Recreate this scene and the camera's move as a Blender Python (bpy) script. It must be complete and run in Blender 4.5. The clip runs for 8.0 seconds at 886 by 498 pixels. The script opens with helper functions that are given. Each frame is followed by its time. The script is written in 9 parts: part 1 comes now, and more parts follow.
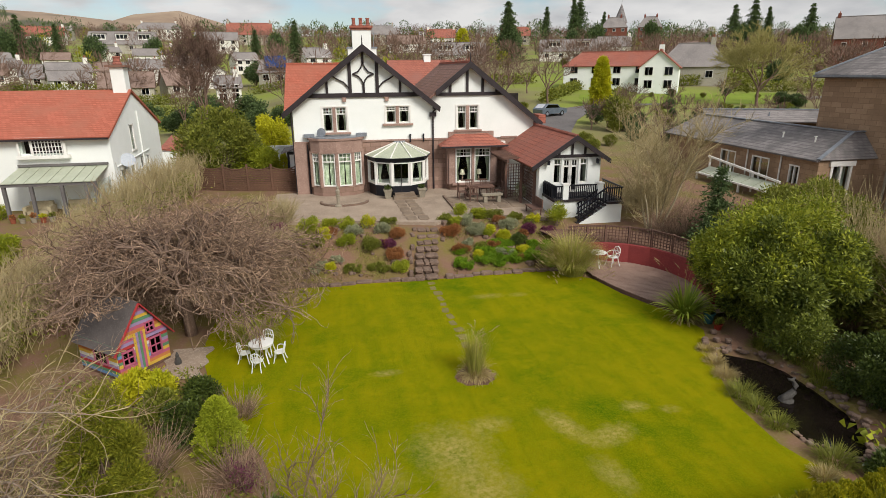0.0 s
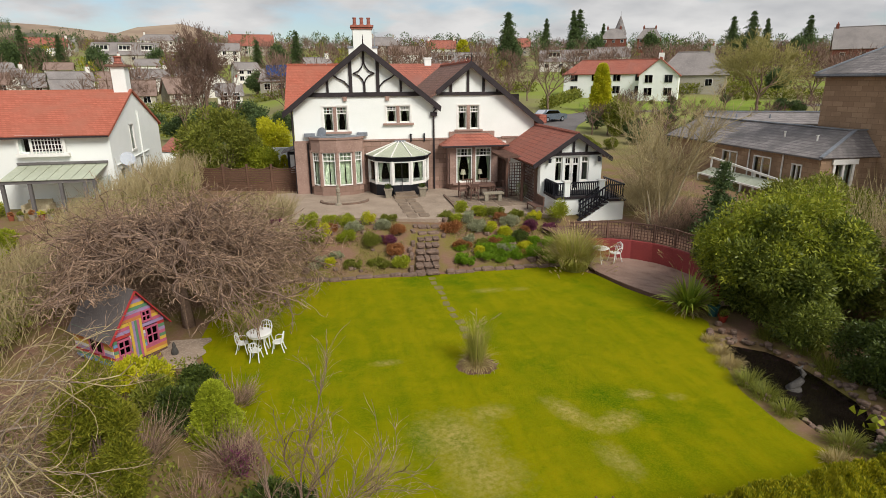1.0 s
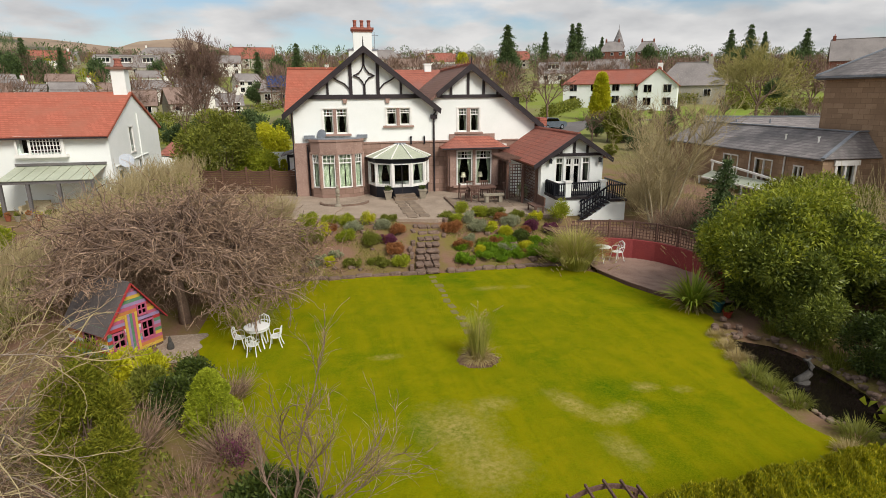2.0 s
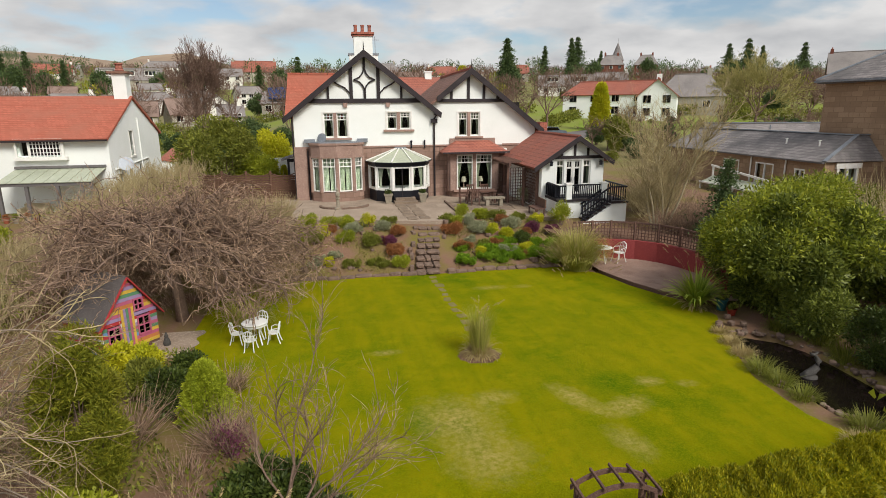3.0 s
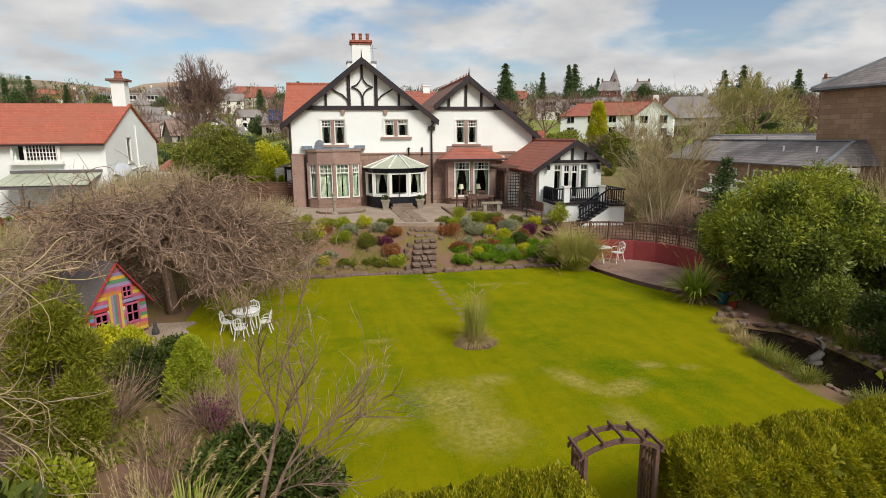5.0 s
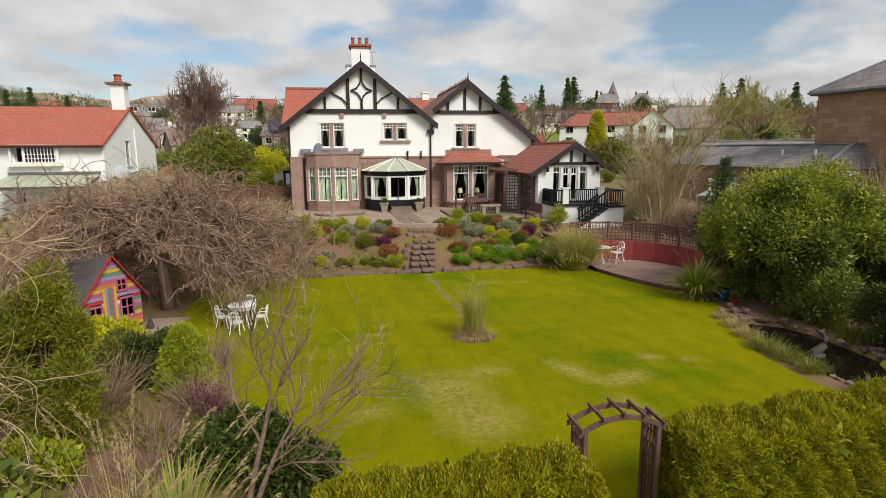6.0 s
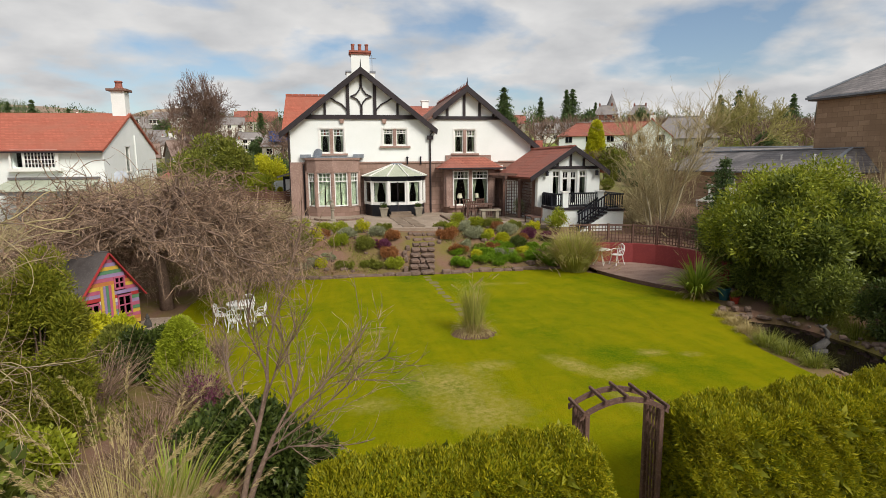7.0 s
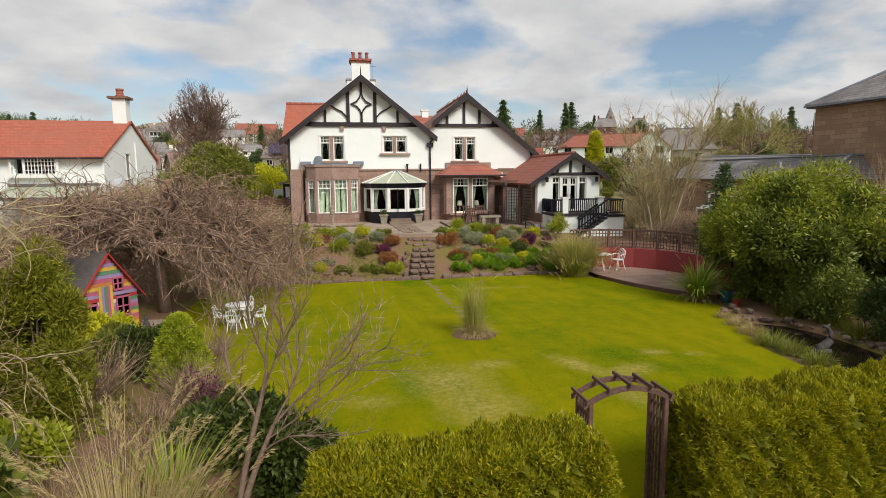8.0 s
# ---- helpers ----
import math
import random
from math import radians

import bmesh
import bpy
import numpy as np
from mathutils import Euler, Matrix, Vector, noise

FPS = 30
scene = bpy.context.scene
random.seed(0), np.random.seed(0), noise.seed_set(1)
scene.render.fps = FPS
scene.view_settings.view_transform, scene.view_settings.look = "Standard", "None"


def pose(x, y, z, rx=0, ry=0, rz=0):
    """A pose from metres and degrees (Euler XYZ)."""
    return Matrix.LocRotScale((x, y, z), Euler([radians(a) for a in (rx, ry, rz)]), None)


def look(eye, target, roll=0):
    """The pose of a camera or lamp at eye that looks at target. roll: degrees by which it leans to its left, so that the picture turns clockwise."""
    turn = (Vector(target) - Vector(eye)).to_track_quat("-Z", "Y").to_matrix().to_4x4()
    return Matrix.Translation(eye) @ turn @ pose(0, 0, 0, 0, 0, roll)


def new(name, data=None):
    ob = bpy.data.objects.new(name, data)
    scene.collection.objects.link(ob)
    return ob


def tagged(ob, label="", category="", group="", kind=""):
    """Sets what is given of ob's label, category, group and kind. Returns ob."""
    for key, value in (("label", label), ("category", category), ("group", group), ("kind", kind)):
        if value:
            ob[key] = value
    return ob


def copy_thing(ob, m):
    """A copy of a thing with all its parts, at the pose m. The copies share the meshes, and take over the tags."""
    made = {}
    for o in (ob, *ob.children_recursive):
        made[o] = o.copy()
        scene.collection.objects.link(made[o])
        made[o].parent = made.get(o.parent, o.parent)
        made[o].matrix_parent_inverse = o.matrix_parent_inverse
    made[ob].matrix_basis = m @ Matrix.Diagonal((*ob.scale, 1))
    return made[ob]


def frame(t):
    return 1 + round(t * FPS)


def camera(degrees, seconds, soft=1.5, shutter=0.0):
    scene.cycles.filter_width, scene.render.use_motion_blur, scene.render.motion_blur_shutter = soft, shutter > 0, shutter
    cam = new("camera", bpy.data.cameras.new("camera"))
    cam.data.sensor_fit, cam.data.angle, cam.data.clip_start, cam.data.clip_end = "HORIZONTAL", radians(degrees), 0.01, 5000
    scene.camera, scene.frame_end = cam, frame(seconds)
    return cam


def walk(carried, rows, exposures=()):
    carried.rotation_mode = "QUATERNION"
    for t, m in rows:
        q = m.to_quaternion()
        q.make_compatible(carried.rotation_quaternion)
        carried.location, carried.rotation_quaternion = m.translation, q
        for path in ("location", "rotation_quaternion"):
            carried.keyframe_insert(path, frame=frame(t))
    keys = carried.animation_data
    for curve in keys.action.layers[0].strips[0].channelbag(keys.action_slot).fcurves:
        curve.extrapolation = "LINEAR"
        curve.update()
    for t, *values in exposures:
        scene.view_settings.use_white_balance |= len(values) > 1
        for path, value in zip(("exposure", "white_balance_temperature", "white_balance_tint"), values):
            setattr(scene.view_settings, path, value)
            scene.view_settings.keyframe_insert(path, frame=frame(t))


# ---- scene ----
cam = camera(75.8, 8.0, soft=0.75)
PATH = [
    (0, (-0.136, -0.247, 9.0), (0.191, 1.632, 8.397), -0.5),
    (0.5, (-0.149, -0.265, 8.62), (0.178, 1.62, 8.034), -0.5),
    (1, (-0.161, -0.238, 8.242), (0.167, 1.653, 7.677), -0.5),
    (1.5, (-0.177, -0.201, 7.895), (0.153, 1.695, 7.351), -0.5),
    (3, (-0.19, -0.117, 6.977), (0.143, 1.796, 6.5), -0.5),
    (3.5, (-0.16, -0.12, 6.679), (0.174, 1.798, 6.224), -0.5),
    (4, (-0.13, -0.12, 6.38), (0.205, 1.804, 5.947), -0.5),
    (4.5, (-0.105, -0.127, 6.083), (0.232, 1.801, 5.672), -0.5),
    (6, (-0.036, -0.091, 5.199), (0.307, 1.849, 4.853), -0.4),
    (6.5, (-0.031, -0.109, 4.97), (0.313, 1.834, 4.644), -0.5),
    (7, (-0.031, -0.101, 4.766), (0.314, 1.846, 4.462), -0.5),
    (7.5, (-0.035, -0.083, 4.575), (0.312, 1.867, 4.293), -0.5),
    (8, (-0.056, -0.079, 4.414), (0.292, 1.873, 4.154), -0.5),
]
walk(cam, [(t, look(eye, target, roll)) for t, eye, target, roll in PATH])

# ---- light ----
SUN_EL, SUN_AZ = radians(42), radians(152)
world = bpy.data.worlds.new("world")
scene.world = world
world.use_nodes = True
wt = world.node_tree
wt.nodes.clear()


def wnode(kind, **kw):
    n = wt.nodes.new(kind)
    for k, v in kw.items():
        n.inputs[k.replace("_", " ")].default_value = v
    return n


def wmath(op, a, b=None, clamp=False):
    n = wt.nodes.new("ShaderNodeMath")
    n.operation, n.use_clamp = op, clamp
    for i, v in enumerate((a, b)):
        if v is None:
            continue
        if isinstance(v, (int, float)):
            n.inputs[i].default_value = v
        else:
            wt.links.new(v, n.inputs[i])
    return n.outputs[0]


sky = wt.nodes.new("ShaderNodeTexSky")
sky.sky_type, sky.sun_disc = "NISHITA", False
sky.sun_elevation, sky.sun_rotation = SUN_EL, SUN_AZ
coord = wt.nodes.new("ShaderNodeTexCoord")
sep = wt.nodes.new("ShaderNodeSeparateXYZ")
wt.links.new(coord.outputs["Generated"], sep.inputs[0])
lift = wmath("ADD", wmath("MAXIMUM", sep.outputs[2], 0.0), 0.26)
comb = wt.nodes.new("ShaderNodeCombineXYZ")
wt.links.new(wmath("DIVIDE", sep.outputs[0], lift), comb.inputs[0])
wt.links.new(wmath("DIVIDE", sep.outputs[1], lift), comb.inputs[1])
big = wnode("ShaderNodeTexNoise", Scale=1.9, Detail=8.0, Roughness=0.5, Distortion=0.1)
wt.links.new(comb.outputs[0], big.inputs["Vector"])
cover = wmath("MULTIPLY", wmath("SUBTRACT", big.outputs[0], 0.375), 7.0, clamp=True)
small = wnode("ShaderNodeTexNoise", Scale=2.6, Detail=5.0, Roughness=0.5)
wt.links.new(comb.outputs[0], small.inputs["Vector"])
shade = wt.nodes.new("ShaderNodeValToRGB")
shade.color_ramp.elements[0].position, shade.color_ramp.elements[0].color = 0.35, (0.95, 0.94, 0.93, 1)
shade.color_ramp.elements[1].position, shade.color_ramp.elements[1].color = 0.7, (0.62, 0.63, 0.65, 1)
wt.links.new(small.outputs[0], shade.inputs[0])
back_sky = wnode("ShaderNodeBackground", Strength=0.11)
wt.links.new(sky.outputs[0], back_sky.inputs[0])
back_cloud = wnode("ShaderNodeBackground", Strength=0.8)
wt.links.new(shade.outputs[0], back_cloud.inputs[0])
mixer = wt.nodes.new("ShaderNodeMixShader")
wt.links.new(cover, mixer.inputs[0])
wt.links.new(back_sky.outputs[0], mixer.inputs[1])
wt.links.new(back_cloud.outputs[0], mixer.inputs[2])
out = wt.nodes.new("ShaderNodeOutputWorld")
wt.links.new(mixer.outputs[0], out.inputs[0])

sun = new("sun", bpy.data.lights.new("sun", "SUN"))
sun.data.energy, sun.data.angle, sun.data.color = 3.35, radians(24), (1.0, 0.955, 0.89)
sun.matrix_world = look((0, 0, 60), Vector((0, 0, 60)) - Vector((math.sin(SUN_AZ) * math.cos(SUN_EL), math.cos(SUN_AZ) * math.cos(SUN_EL), math.sin(SUN_EL))))
scene.view_settings.exposure = 0.0


# ---- materials ----
def lin(h):
    c = [int(h[i:i + 2], 16) / 255 for i in (0, 2, 4)]
    return tuple(x / 12.92 if x <= 0.04045 else ((x + 0.055) / 1.055) ** 2.4 for x in c) + (1,)


def nd(t, kind, **kw):
    n = t.nodes.new(kind)
    for k, v in kw.items():
        n.inputs[k.replace("_", " ")].default_value = v
    return n


def mix(t, a, b, fac, mode="MIX"):
    """A colour mix; a, b and fac are sockets or values."""
    n = t.nodes.new("ShaderNodeMix")
    n.data_type, n.blend_type = "RGBA", mode
    for v, s in ((fac, n.inputs[0]), (a, n.inputs[6]), (b, n.inputs[7])):
        if isinstance(v, (int, float, tuple)):
            s.default_value = v
        else:
            t.links.new(v, s)
    return n.outputs[2]


def ramp(t, v, lo, hi):
    n = t.nodes.new("ShaderNodeMapRange")
    n.inputs[1].default_value, n.inputs[2].default_value = lo, hi
    t.links.new(v, n.inputs[0])
    return n.outputs[0]


def begin(name, rough, metal=0.0, spec=0.4):
    m = bpy.data.materials.new(name)
    m.use_nodes = True
    t = m.node_tree
    b = t.nodes["Principled BSDF"]
    b.inputs["Roughness"].default_value, b.inputs["Metallic"].default_value = rough, metal
    b.inputs["Specular IOR Level"].default_value = spec
    return m, t, b


def noisy(t, vec, scale, detail=4, rough=0.6):
    n = nd(t, "ShaderNodeTexNoise", Scale=scale, Detail=detail, Roughness=rough)
    t.links.new(vec, n.inputs["Vector"])
    return n.outputs[0]


def relief(t, b, height, strength, dist=0.02):
    n = nd(t, "ShaderNodeBump", Strength=strength, Distance=dist)
    t.links.new(height, n.inputs["Height"])
    t.links.new(n.outputs[0], b.inputs["Normal"])


def place_vec(t):
    return t.nodes.new("ShaderNodeNewGeometry").outputs["Position"]


def plain(name, c1, c2, c3=None, coarse=0.6, fine=14.0, rough=0.8, bump=0.3, metal=0.0, spec=0.3, island=0.0):
    """A surface of two scales of variation: c1 and c2 in large patches, c3 in fine grain."""
    m, t, b = begin(name, rough, metal, spec)
    p = place_vec(t)
    col = mix(t, lin(c1), lin(c2), ramp(t, noisy(t, p, coarse), 0.35, 0.65))
    f = noisy(t, p, fine, 5)
    col = mix(t, col, lin(c3 or c1), ramp(t, f, 0.5, 0.75))
    if island:
        r = t.nodes.new("ShaderNodeNewGeometry").outputs["Random Per Island"]
        col = mix(t, col, (0.0, 0.0, 0.0, 1), mix(t, (0, 0, 0, 1), (island,) * 3 + (1,), r))
    t.links.new(col, b.inputs["Base Color"])
    relief(t, b, f, bump)
    return m


def courses(name, c1, c2, joint, w, h, gap=0.012, rough=0.9, bump=0.5, zscale=1.0, stain=None, coarse=0.5):
    """Coursed blocks or tiles: w wide and h high, laid along the wall or the slope."""
    m, t, b = begin(name, rough, 0, 0.25)
    p = place_vec(t)
    s = nd(t, "ShaderNodeSeparateXYZ")
    t.links.new(p, s.inputs[0])
    a = t.nodes.new("ShaderNodeMath")
    t.links.new(s.outputs[0], a.inputs[0])
    t.links.new(s.outputs[1], a.inputs[1])
    z = t.nodes.new("ShaderNodeMath")
    z.operation = "MULTIPLY"
    z.inputs[1].default_value = zscale
    t.links.new(s.outputs[2], z.inputs[0])
    c = nd(t, "ShaderNodeCombineXYZ")
    t.links.new(a.outputs[0], c.inputs[0])
    t.links.new(z.outputs[0], c.inputs[1])
    k = nd(t, "ShaderNodeTexBrick", Scale=1.0, Mortar_Size=gap, Mortar_Smooth=0.2, Bias=0.0, Brick_Width=w, Row_Height=h)
    k.inputs["Color1"].default_value, k.inputs["Color2"].default_value, k.inputs["Mortar"].default_value = lin(c1), lin(c2), lin(joint)
    t.links.new(c.outputs[0], k.inputs["Vector"])
    col = mix(t, k.outputs[0], lin(stain or c2), ramp(t, noisy(t, p, coarse), 0.45, 0.7))
    f = noisy(t, p, 9.0, 5)
    col = mix(t, col, lin(joint), mix(t, (0, 0, 0, 1), (0.35, 0.35, 0.35, 1), ramp(t, f, 0.45, 0.75)))
    t.links.new(col, b.inputs["Base Color"])
    relief(t, b, mix(t, (1, 1, 1, 1), (0, 0, 0, 1), k.outputs[1]), bump, 0.03)
    return m


def foliage(name, dark, light, rough=0.55, thin=0.25, old=None):
    """Leaves: every leaf its own shade between dark and light."""
    m, t, b = begin(name, rough, 0, 0.3)
    r = t.nodes.new("ShaderNodeNewGeometry")
    p = r.outputs["Position"]
    col = mix(t, lin(dark), lin(light), r.outputs["Random Per Island"])
    col = mix(t, col, lin(old or dark), ramp(t, noisy(t, p, 1.3), 0.48, 0.8))
    t.links.new(col, b.inputs["Base Color"])
    tr = nd(t, "ShaderNodeBsdfTranslucent")
    t.links.new(col, tr.inputs[0])
    mx = nd(t, "ShaderNodeMixShader", Fac=thin)
    t.links.new(b.outputs[0], mx.inputs[1])
    t.links.new(tr.outputs[0], mx.inputs[2])
    t.links.new(mx.outputs[0], t.nodes["Material Output"].inputs[0])
    return m


def glass(name, tint="dfe6e4", rough=0.03):
    m, t, b = begin(name, rough, 0, 0.8)
    b.inputs["Base Color"].default_value = lin(tint)
    b.inputs["Transmission Weight"].default_value = 1.0
    b.inputs["IOR"].default_value = 1.2
    return m


RENDER_WHITE = plain("white_render", "f0f2ed", "e7eae4", "f5f6f2", 0.5, 30, 0.9, 0.25)
WHITE_PAINT = plain("white_paint", "eceae4", "dedcd4", "f4f2ee", 2.0, 20, 0.5, 0.08)
BLACK_WOOD = plain("black_stained_wood", "2c2628", "3a3234", "241f21", 1.5, 25, 0.6, 0.2)
BLACK_PAINT = plain("black_paint", "16171d", "22232b", "101116", 1.5, 25, 0.45, 0.1)
SANDSTONE = courses("red_sandstone", "a48779", "876c5f", "74604f", 0.62, 0.29, 0.012, 0.92, 0.5, 1, "93796c")
ASHLAR = plain("dressed_red_sandstone", "a3877a", "8d7367", "b2988b", 0.9, 12, 0.9, 0.25)
BROWNSTONE = courses("brown_sandstone", "ad9176", "957b63", "836d58", 0.55, 0.3, 0.01, 0.95, 0.4, 1, "8a725c")
TILE_RED = courses("red_clay_tile", "b06c5a", "9d5f50", "7c4c40", 0.24, 0.16, 0.012, 0.85, 0.8, 1.0, "98665a")
TILE_ORANGE = courses("orange_clay_tile", "ba6b57", "a85f4c", "96543f", 0.22, 0.1, 0.01, 0.85, 0.5, 1.0, "a36653")
TILE_BROWN = courses("brown_clay_tile", "957367", "836458", "65504a", 0.24, 0.16, 0.012, 0.85, 0.8, 1.0, "80604f")
SLATE = courses("grey_slate", "9a9390", "827c7a", "6c6766", 0.32, 0.14, 0.012, 0.75, 0.7, 1.0, "625f5e")
LEAD = plain("grey_lead", "8f949a", "7a7f86", "a0a5aa", 1.2, 10, 0.5, 0.15, 0.3)
GLASS = glass("window_glass")
CURTAIN = plain("pale_curtain", "c9cdb8", "b2b89f", "dcdcd0", 3.0, 18, 0.9, 0.1)
# near-black colour that carries the shade of the rooms behind the glass
ROOM_SHADE = plain("shade_coloured_interior", "2a2522", "1e1b1a", "38302b", 0.8, 6, 0.9, 0.1)
GRAVEL = plain("grey_gravel", "a3917f", "8b7a6a", "beaf9d", 0.7, 17, 0.95, 0.7)
PAVING = plain("grey_paving_stone", "94826f", "7d6c5c", "a69582", 1.5, 18, 0.92, 0.5, island=0.25)
SOIL = plain("brown_bed_soil", "75594a", "604939", "8a6f5c", 0.9, 16, 0.97, 0.9)
ROCK = plain("brown_garden_stone", "8a7263", "6d5a4e", "a08a79", 1.8, 11, 0.95, 0.7, island=0.35)
BARK = plain("grey_brown_bark", "836d5f", "695649", "977f70", 2.0, 22, 0.95, 0.6)
BARK_PALE = plain("pale_grey_bark", "988877", "7e7062", "ab9c8a", 2.0, 22, 0.95, 0.5)
TWIG = plain("brown_twigs", "c4a489", "a0826b", "d3b79c", 0.7, 9, 0.95, 0.2, island=0.72)
TWIG_BUFF = plain("buff_twigs", "c2b184", "aa986c", "d0c098", 0.7, 9, 0.95, 0.2, island=0.3)
DECK = plain("weathered_deck_boards", "a98d7e", "967a6b", "baa192", 1.2, 20, 0.85, 0.4, island=0.25)
OLD_WOOD = plain("weathered_brown_wood", "6b5044", "57413a", "806557", 1.5, 26, 0.85, 0.5)
RED_PAINT = plain("dull_red_paint", "94413f", "84383a", "a14d49", 0.8, 18, 0.75, 0.2)


# ---- mesh tools ----
class MB:
    """Gathers the faces of one mesh."""

    def __init__(self):
        self.v, self.f = [], []

    def add(self, vs, fs):
        o = len(self.v)
        self.v += [tuple(p) for p in vs]
        self.f += [tuple(i + o for i in q) for q in fs]
        return self

    def box(self, x0, x1, y0, y1, z0, z1):
        vs = [(x, y, z) for z in (z0, z1) for x, y in ((x0, y0), (x1, y0), (x1, y1), (x0, y1))]
        return self.add(vs, [(3, 2, 1, 0), (4, 5, 6, 7), (0, 1, 5, 4), (1, 2, 6, 5), (2, 3, 7, 6), (3, 0, 4, 7)])

    def beam(self, a, b, w, h, up=(0, 0, 1), ch=0.0):
        """A bar of section w by h from a to b, with chamfered edges where ch is given."""
        a, b = Vector(a), Vector(b)
        d = (b - a).normalized()
        s = d.cross(Vector(up))
        s = s.normalized() if s.length > 1e-5 else Vector((1, 0, 0))
        u = s.cross(d)
        w, h = w / 2, h / 2
        if ch:
            sec = [(-w + ch, -h), (w - ch, -h), (w, -h + ch), (w, h - ch), (w - ch, h), (-w + ch, h), (-w, h - ch), (-w, -h + ch)]
        else:
            sec = [(-w, -h), (w, -h), (w, h), (-w, h)]
        n = len(sec)
        vs = [p + s * i + u * j for p in (a, b) for i, j in sec]
        fs = [(i, (i + 1) % n, n + (i + 1) % n, n + i) for i in range(n)] + [tuple(range(n - 1, -1, -1)), tuple(range(n, 2 * n))]
        return self.add(vs, fs)

    def prism(self, pts, lo, hi, axis="z"):
        """A polygon drawn out along an axis; pts are the other two coordinates in order."""
        def at(p, k):
            return {"x": (k, p[0], p[1]), "y": (p[0], k, p[1]), "z": (p[0], p[1], k)}[axis]
        n = len(pts)
        vs = [at(p, lo) for p in pts] + [at(p, hi) for p in pts]
        fs = [(i, (i + 1) % n, n + (i + 1) % n, n + i) for i in range(n)] + [tuple(range(n - 1, -1, -1)), tuple(range(n, 2 * n))]
        return self.add(vs, fs)

    def slab(self, quad, thick):
        """A flat sheet with the corners given, thickened downwards."""
        vs = [Vector(p) for p in quad]
        nrm = (vs[1] - vs[0]).cross(vs[2] - vs[0]).normalized()
        if nrm.z < 0:
            nrm = -nrm
        n = len(vs)
        vs = vs + [p - nrm * thick for p in vs]
        return self.add(vs, [tuple(range(n)), tuple(range(2 * n - 1, n - 1, -1))] + [(i, n + i, n + (i + 1) % n, (i + 1) % n) for i in range(n)])

    def tube(self, pts, radii, n=6, cap=True):
        pts = [Vector(p) for p in pts]
        vs, fs = [], []
        for i, p in enumerate(pts):
            d = (pts[min(i + 1, len(pts) - 1)] - pts[max(i - 1, 0)]).normalized()
            s = d.cross(Vector((0.13, 0.31, 1))) if abs(d.z) < 0.98 else d.cross(Vector((1, 0.1, 0)))
            s.normalize()
            u = s.cross(d)
            r = radii[i] if isinstance(radii, (list, tuple)) else radii
            vs += [p + (s * math.cos(a) + u * math.sin(a)) * r for a in (2 * math.pi * k / n for k in range(n))]
        for i in range(len(pts) - 1):
            fs += [(i * n + k, i * n + (k + 1) % n, (i + 1) * n + (k + 1) % n, (i + 1) * n + k) for k in range(n)]
        if cap:
            fs += [tuple(range(n - 1, -1, -1)), tuple(range((len(pts) - 1) * n, len(pts) * n))]
        return self.add(vs, fs)

    def lathe(self, prof, c=(0, 0, 0), n=12):
        return self.tube([(c[0], c[1], c[2] + z) for r, z in prof], [max(r, 0.001) for r, z in prof], n)

    def stone(self, c, s, rng, yaw=0.0):
        """A rough block: a box with its corners cut and shaken."""
        vs = []
        for z in (-1, -0.5, 0.5, 1):
            k = 0.82 if abs(z) == 1 else 1.0
            for x, y in ((-1, -0.7), (-0.7, -1), (0.7, -1), (1, -0.7), (1, 0.7), (0.7, 1), (-0.7, 1), (-1, 0.7)):
                q = Vector((x * k * s[0] / 2, y * k * s[1] / 2, z * s[2] / 2)) * rng.uniform(0.9, 1.08)
                q.rotate(Euler((0, 0, yaw)))
                vs.append(q + Vector(c))
        fs = [(r * 8 + i, r * 8 + (i + 1) % 8, r * 8 + 8 + (i + 1) % 8, r * 8 + 8 + i) for r in range(3) for i in range(8)]
        return self.add(vs, fs + [tuple(range(7, -1, -1)), tuple(range(24, 32))])

    def mesh(self, name):
        me = bpy.data.meshes.new(name)
        me.from_pydata(self.v, [], self.f)
        me.update()
        return me


def welded(mb, name, reach=0.0015):
    """One connected mesh: corners that meet are joined."""
    me = mb.mesh(name)
    bm = bmesh.new()
    bm.from_mesh(me)
    bmesh.ops.remove_doubles(bm, verts=bm.verts, dist=reach)
    bm.to_mesh(me)
    bm.free()
    return me


class NB:
    """Gathers many small quads or triangles fast."""

    def __init__(self):
        self.v, self.f, self.n = [], [], 0

    def add(self, v, f):
        self.v.append(np.asarray(v, dtype=np.float32).reshape(-1, 3))
        self.f.append(np.asarray(f, dtype=np.int32) + self.n)
        self.n += len(self.v[-1])
        return self

    def mesh(self, name):
        me = bpy.data.meshes.new(name)
        v = np.concatenate(self.v)
        sizes = np.concatenate([np.full(len(q), q.shape[1], dtype=np.int32) for q in self.f])
        loops = np.concatenate([q.ravel() for q in self.f])
        me.vertices.add(len(v))
        me.vertices.foreach_set("co", v.ravel())
        me.loops.add(len(loops))
        me.loops.foreach_set("vertex_index", loops)
        me.polygons.add(len(sizes))
        me.polygons.foreach_set("loop_start", np.concatenate([[0], np.cumsum(sizes)[:-1]]).astype(np.int32))
        me.polygons.foreach_set("loop_total", sizes)
        me.update(calc_edges=True)
        return me


def thing(name, at, label, category, group="", kind=""):
    e = new(name)
    e.empty_display_size = 0.2
    e.location = at
    return tagged(e, label, category, group, kind)


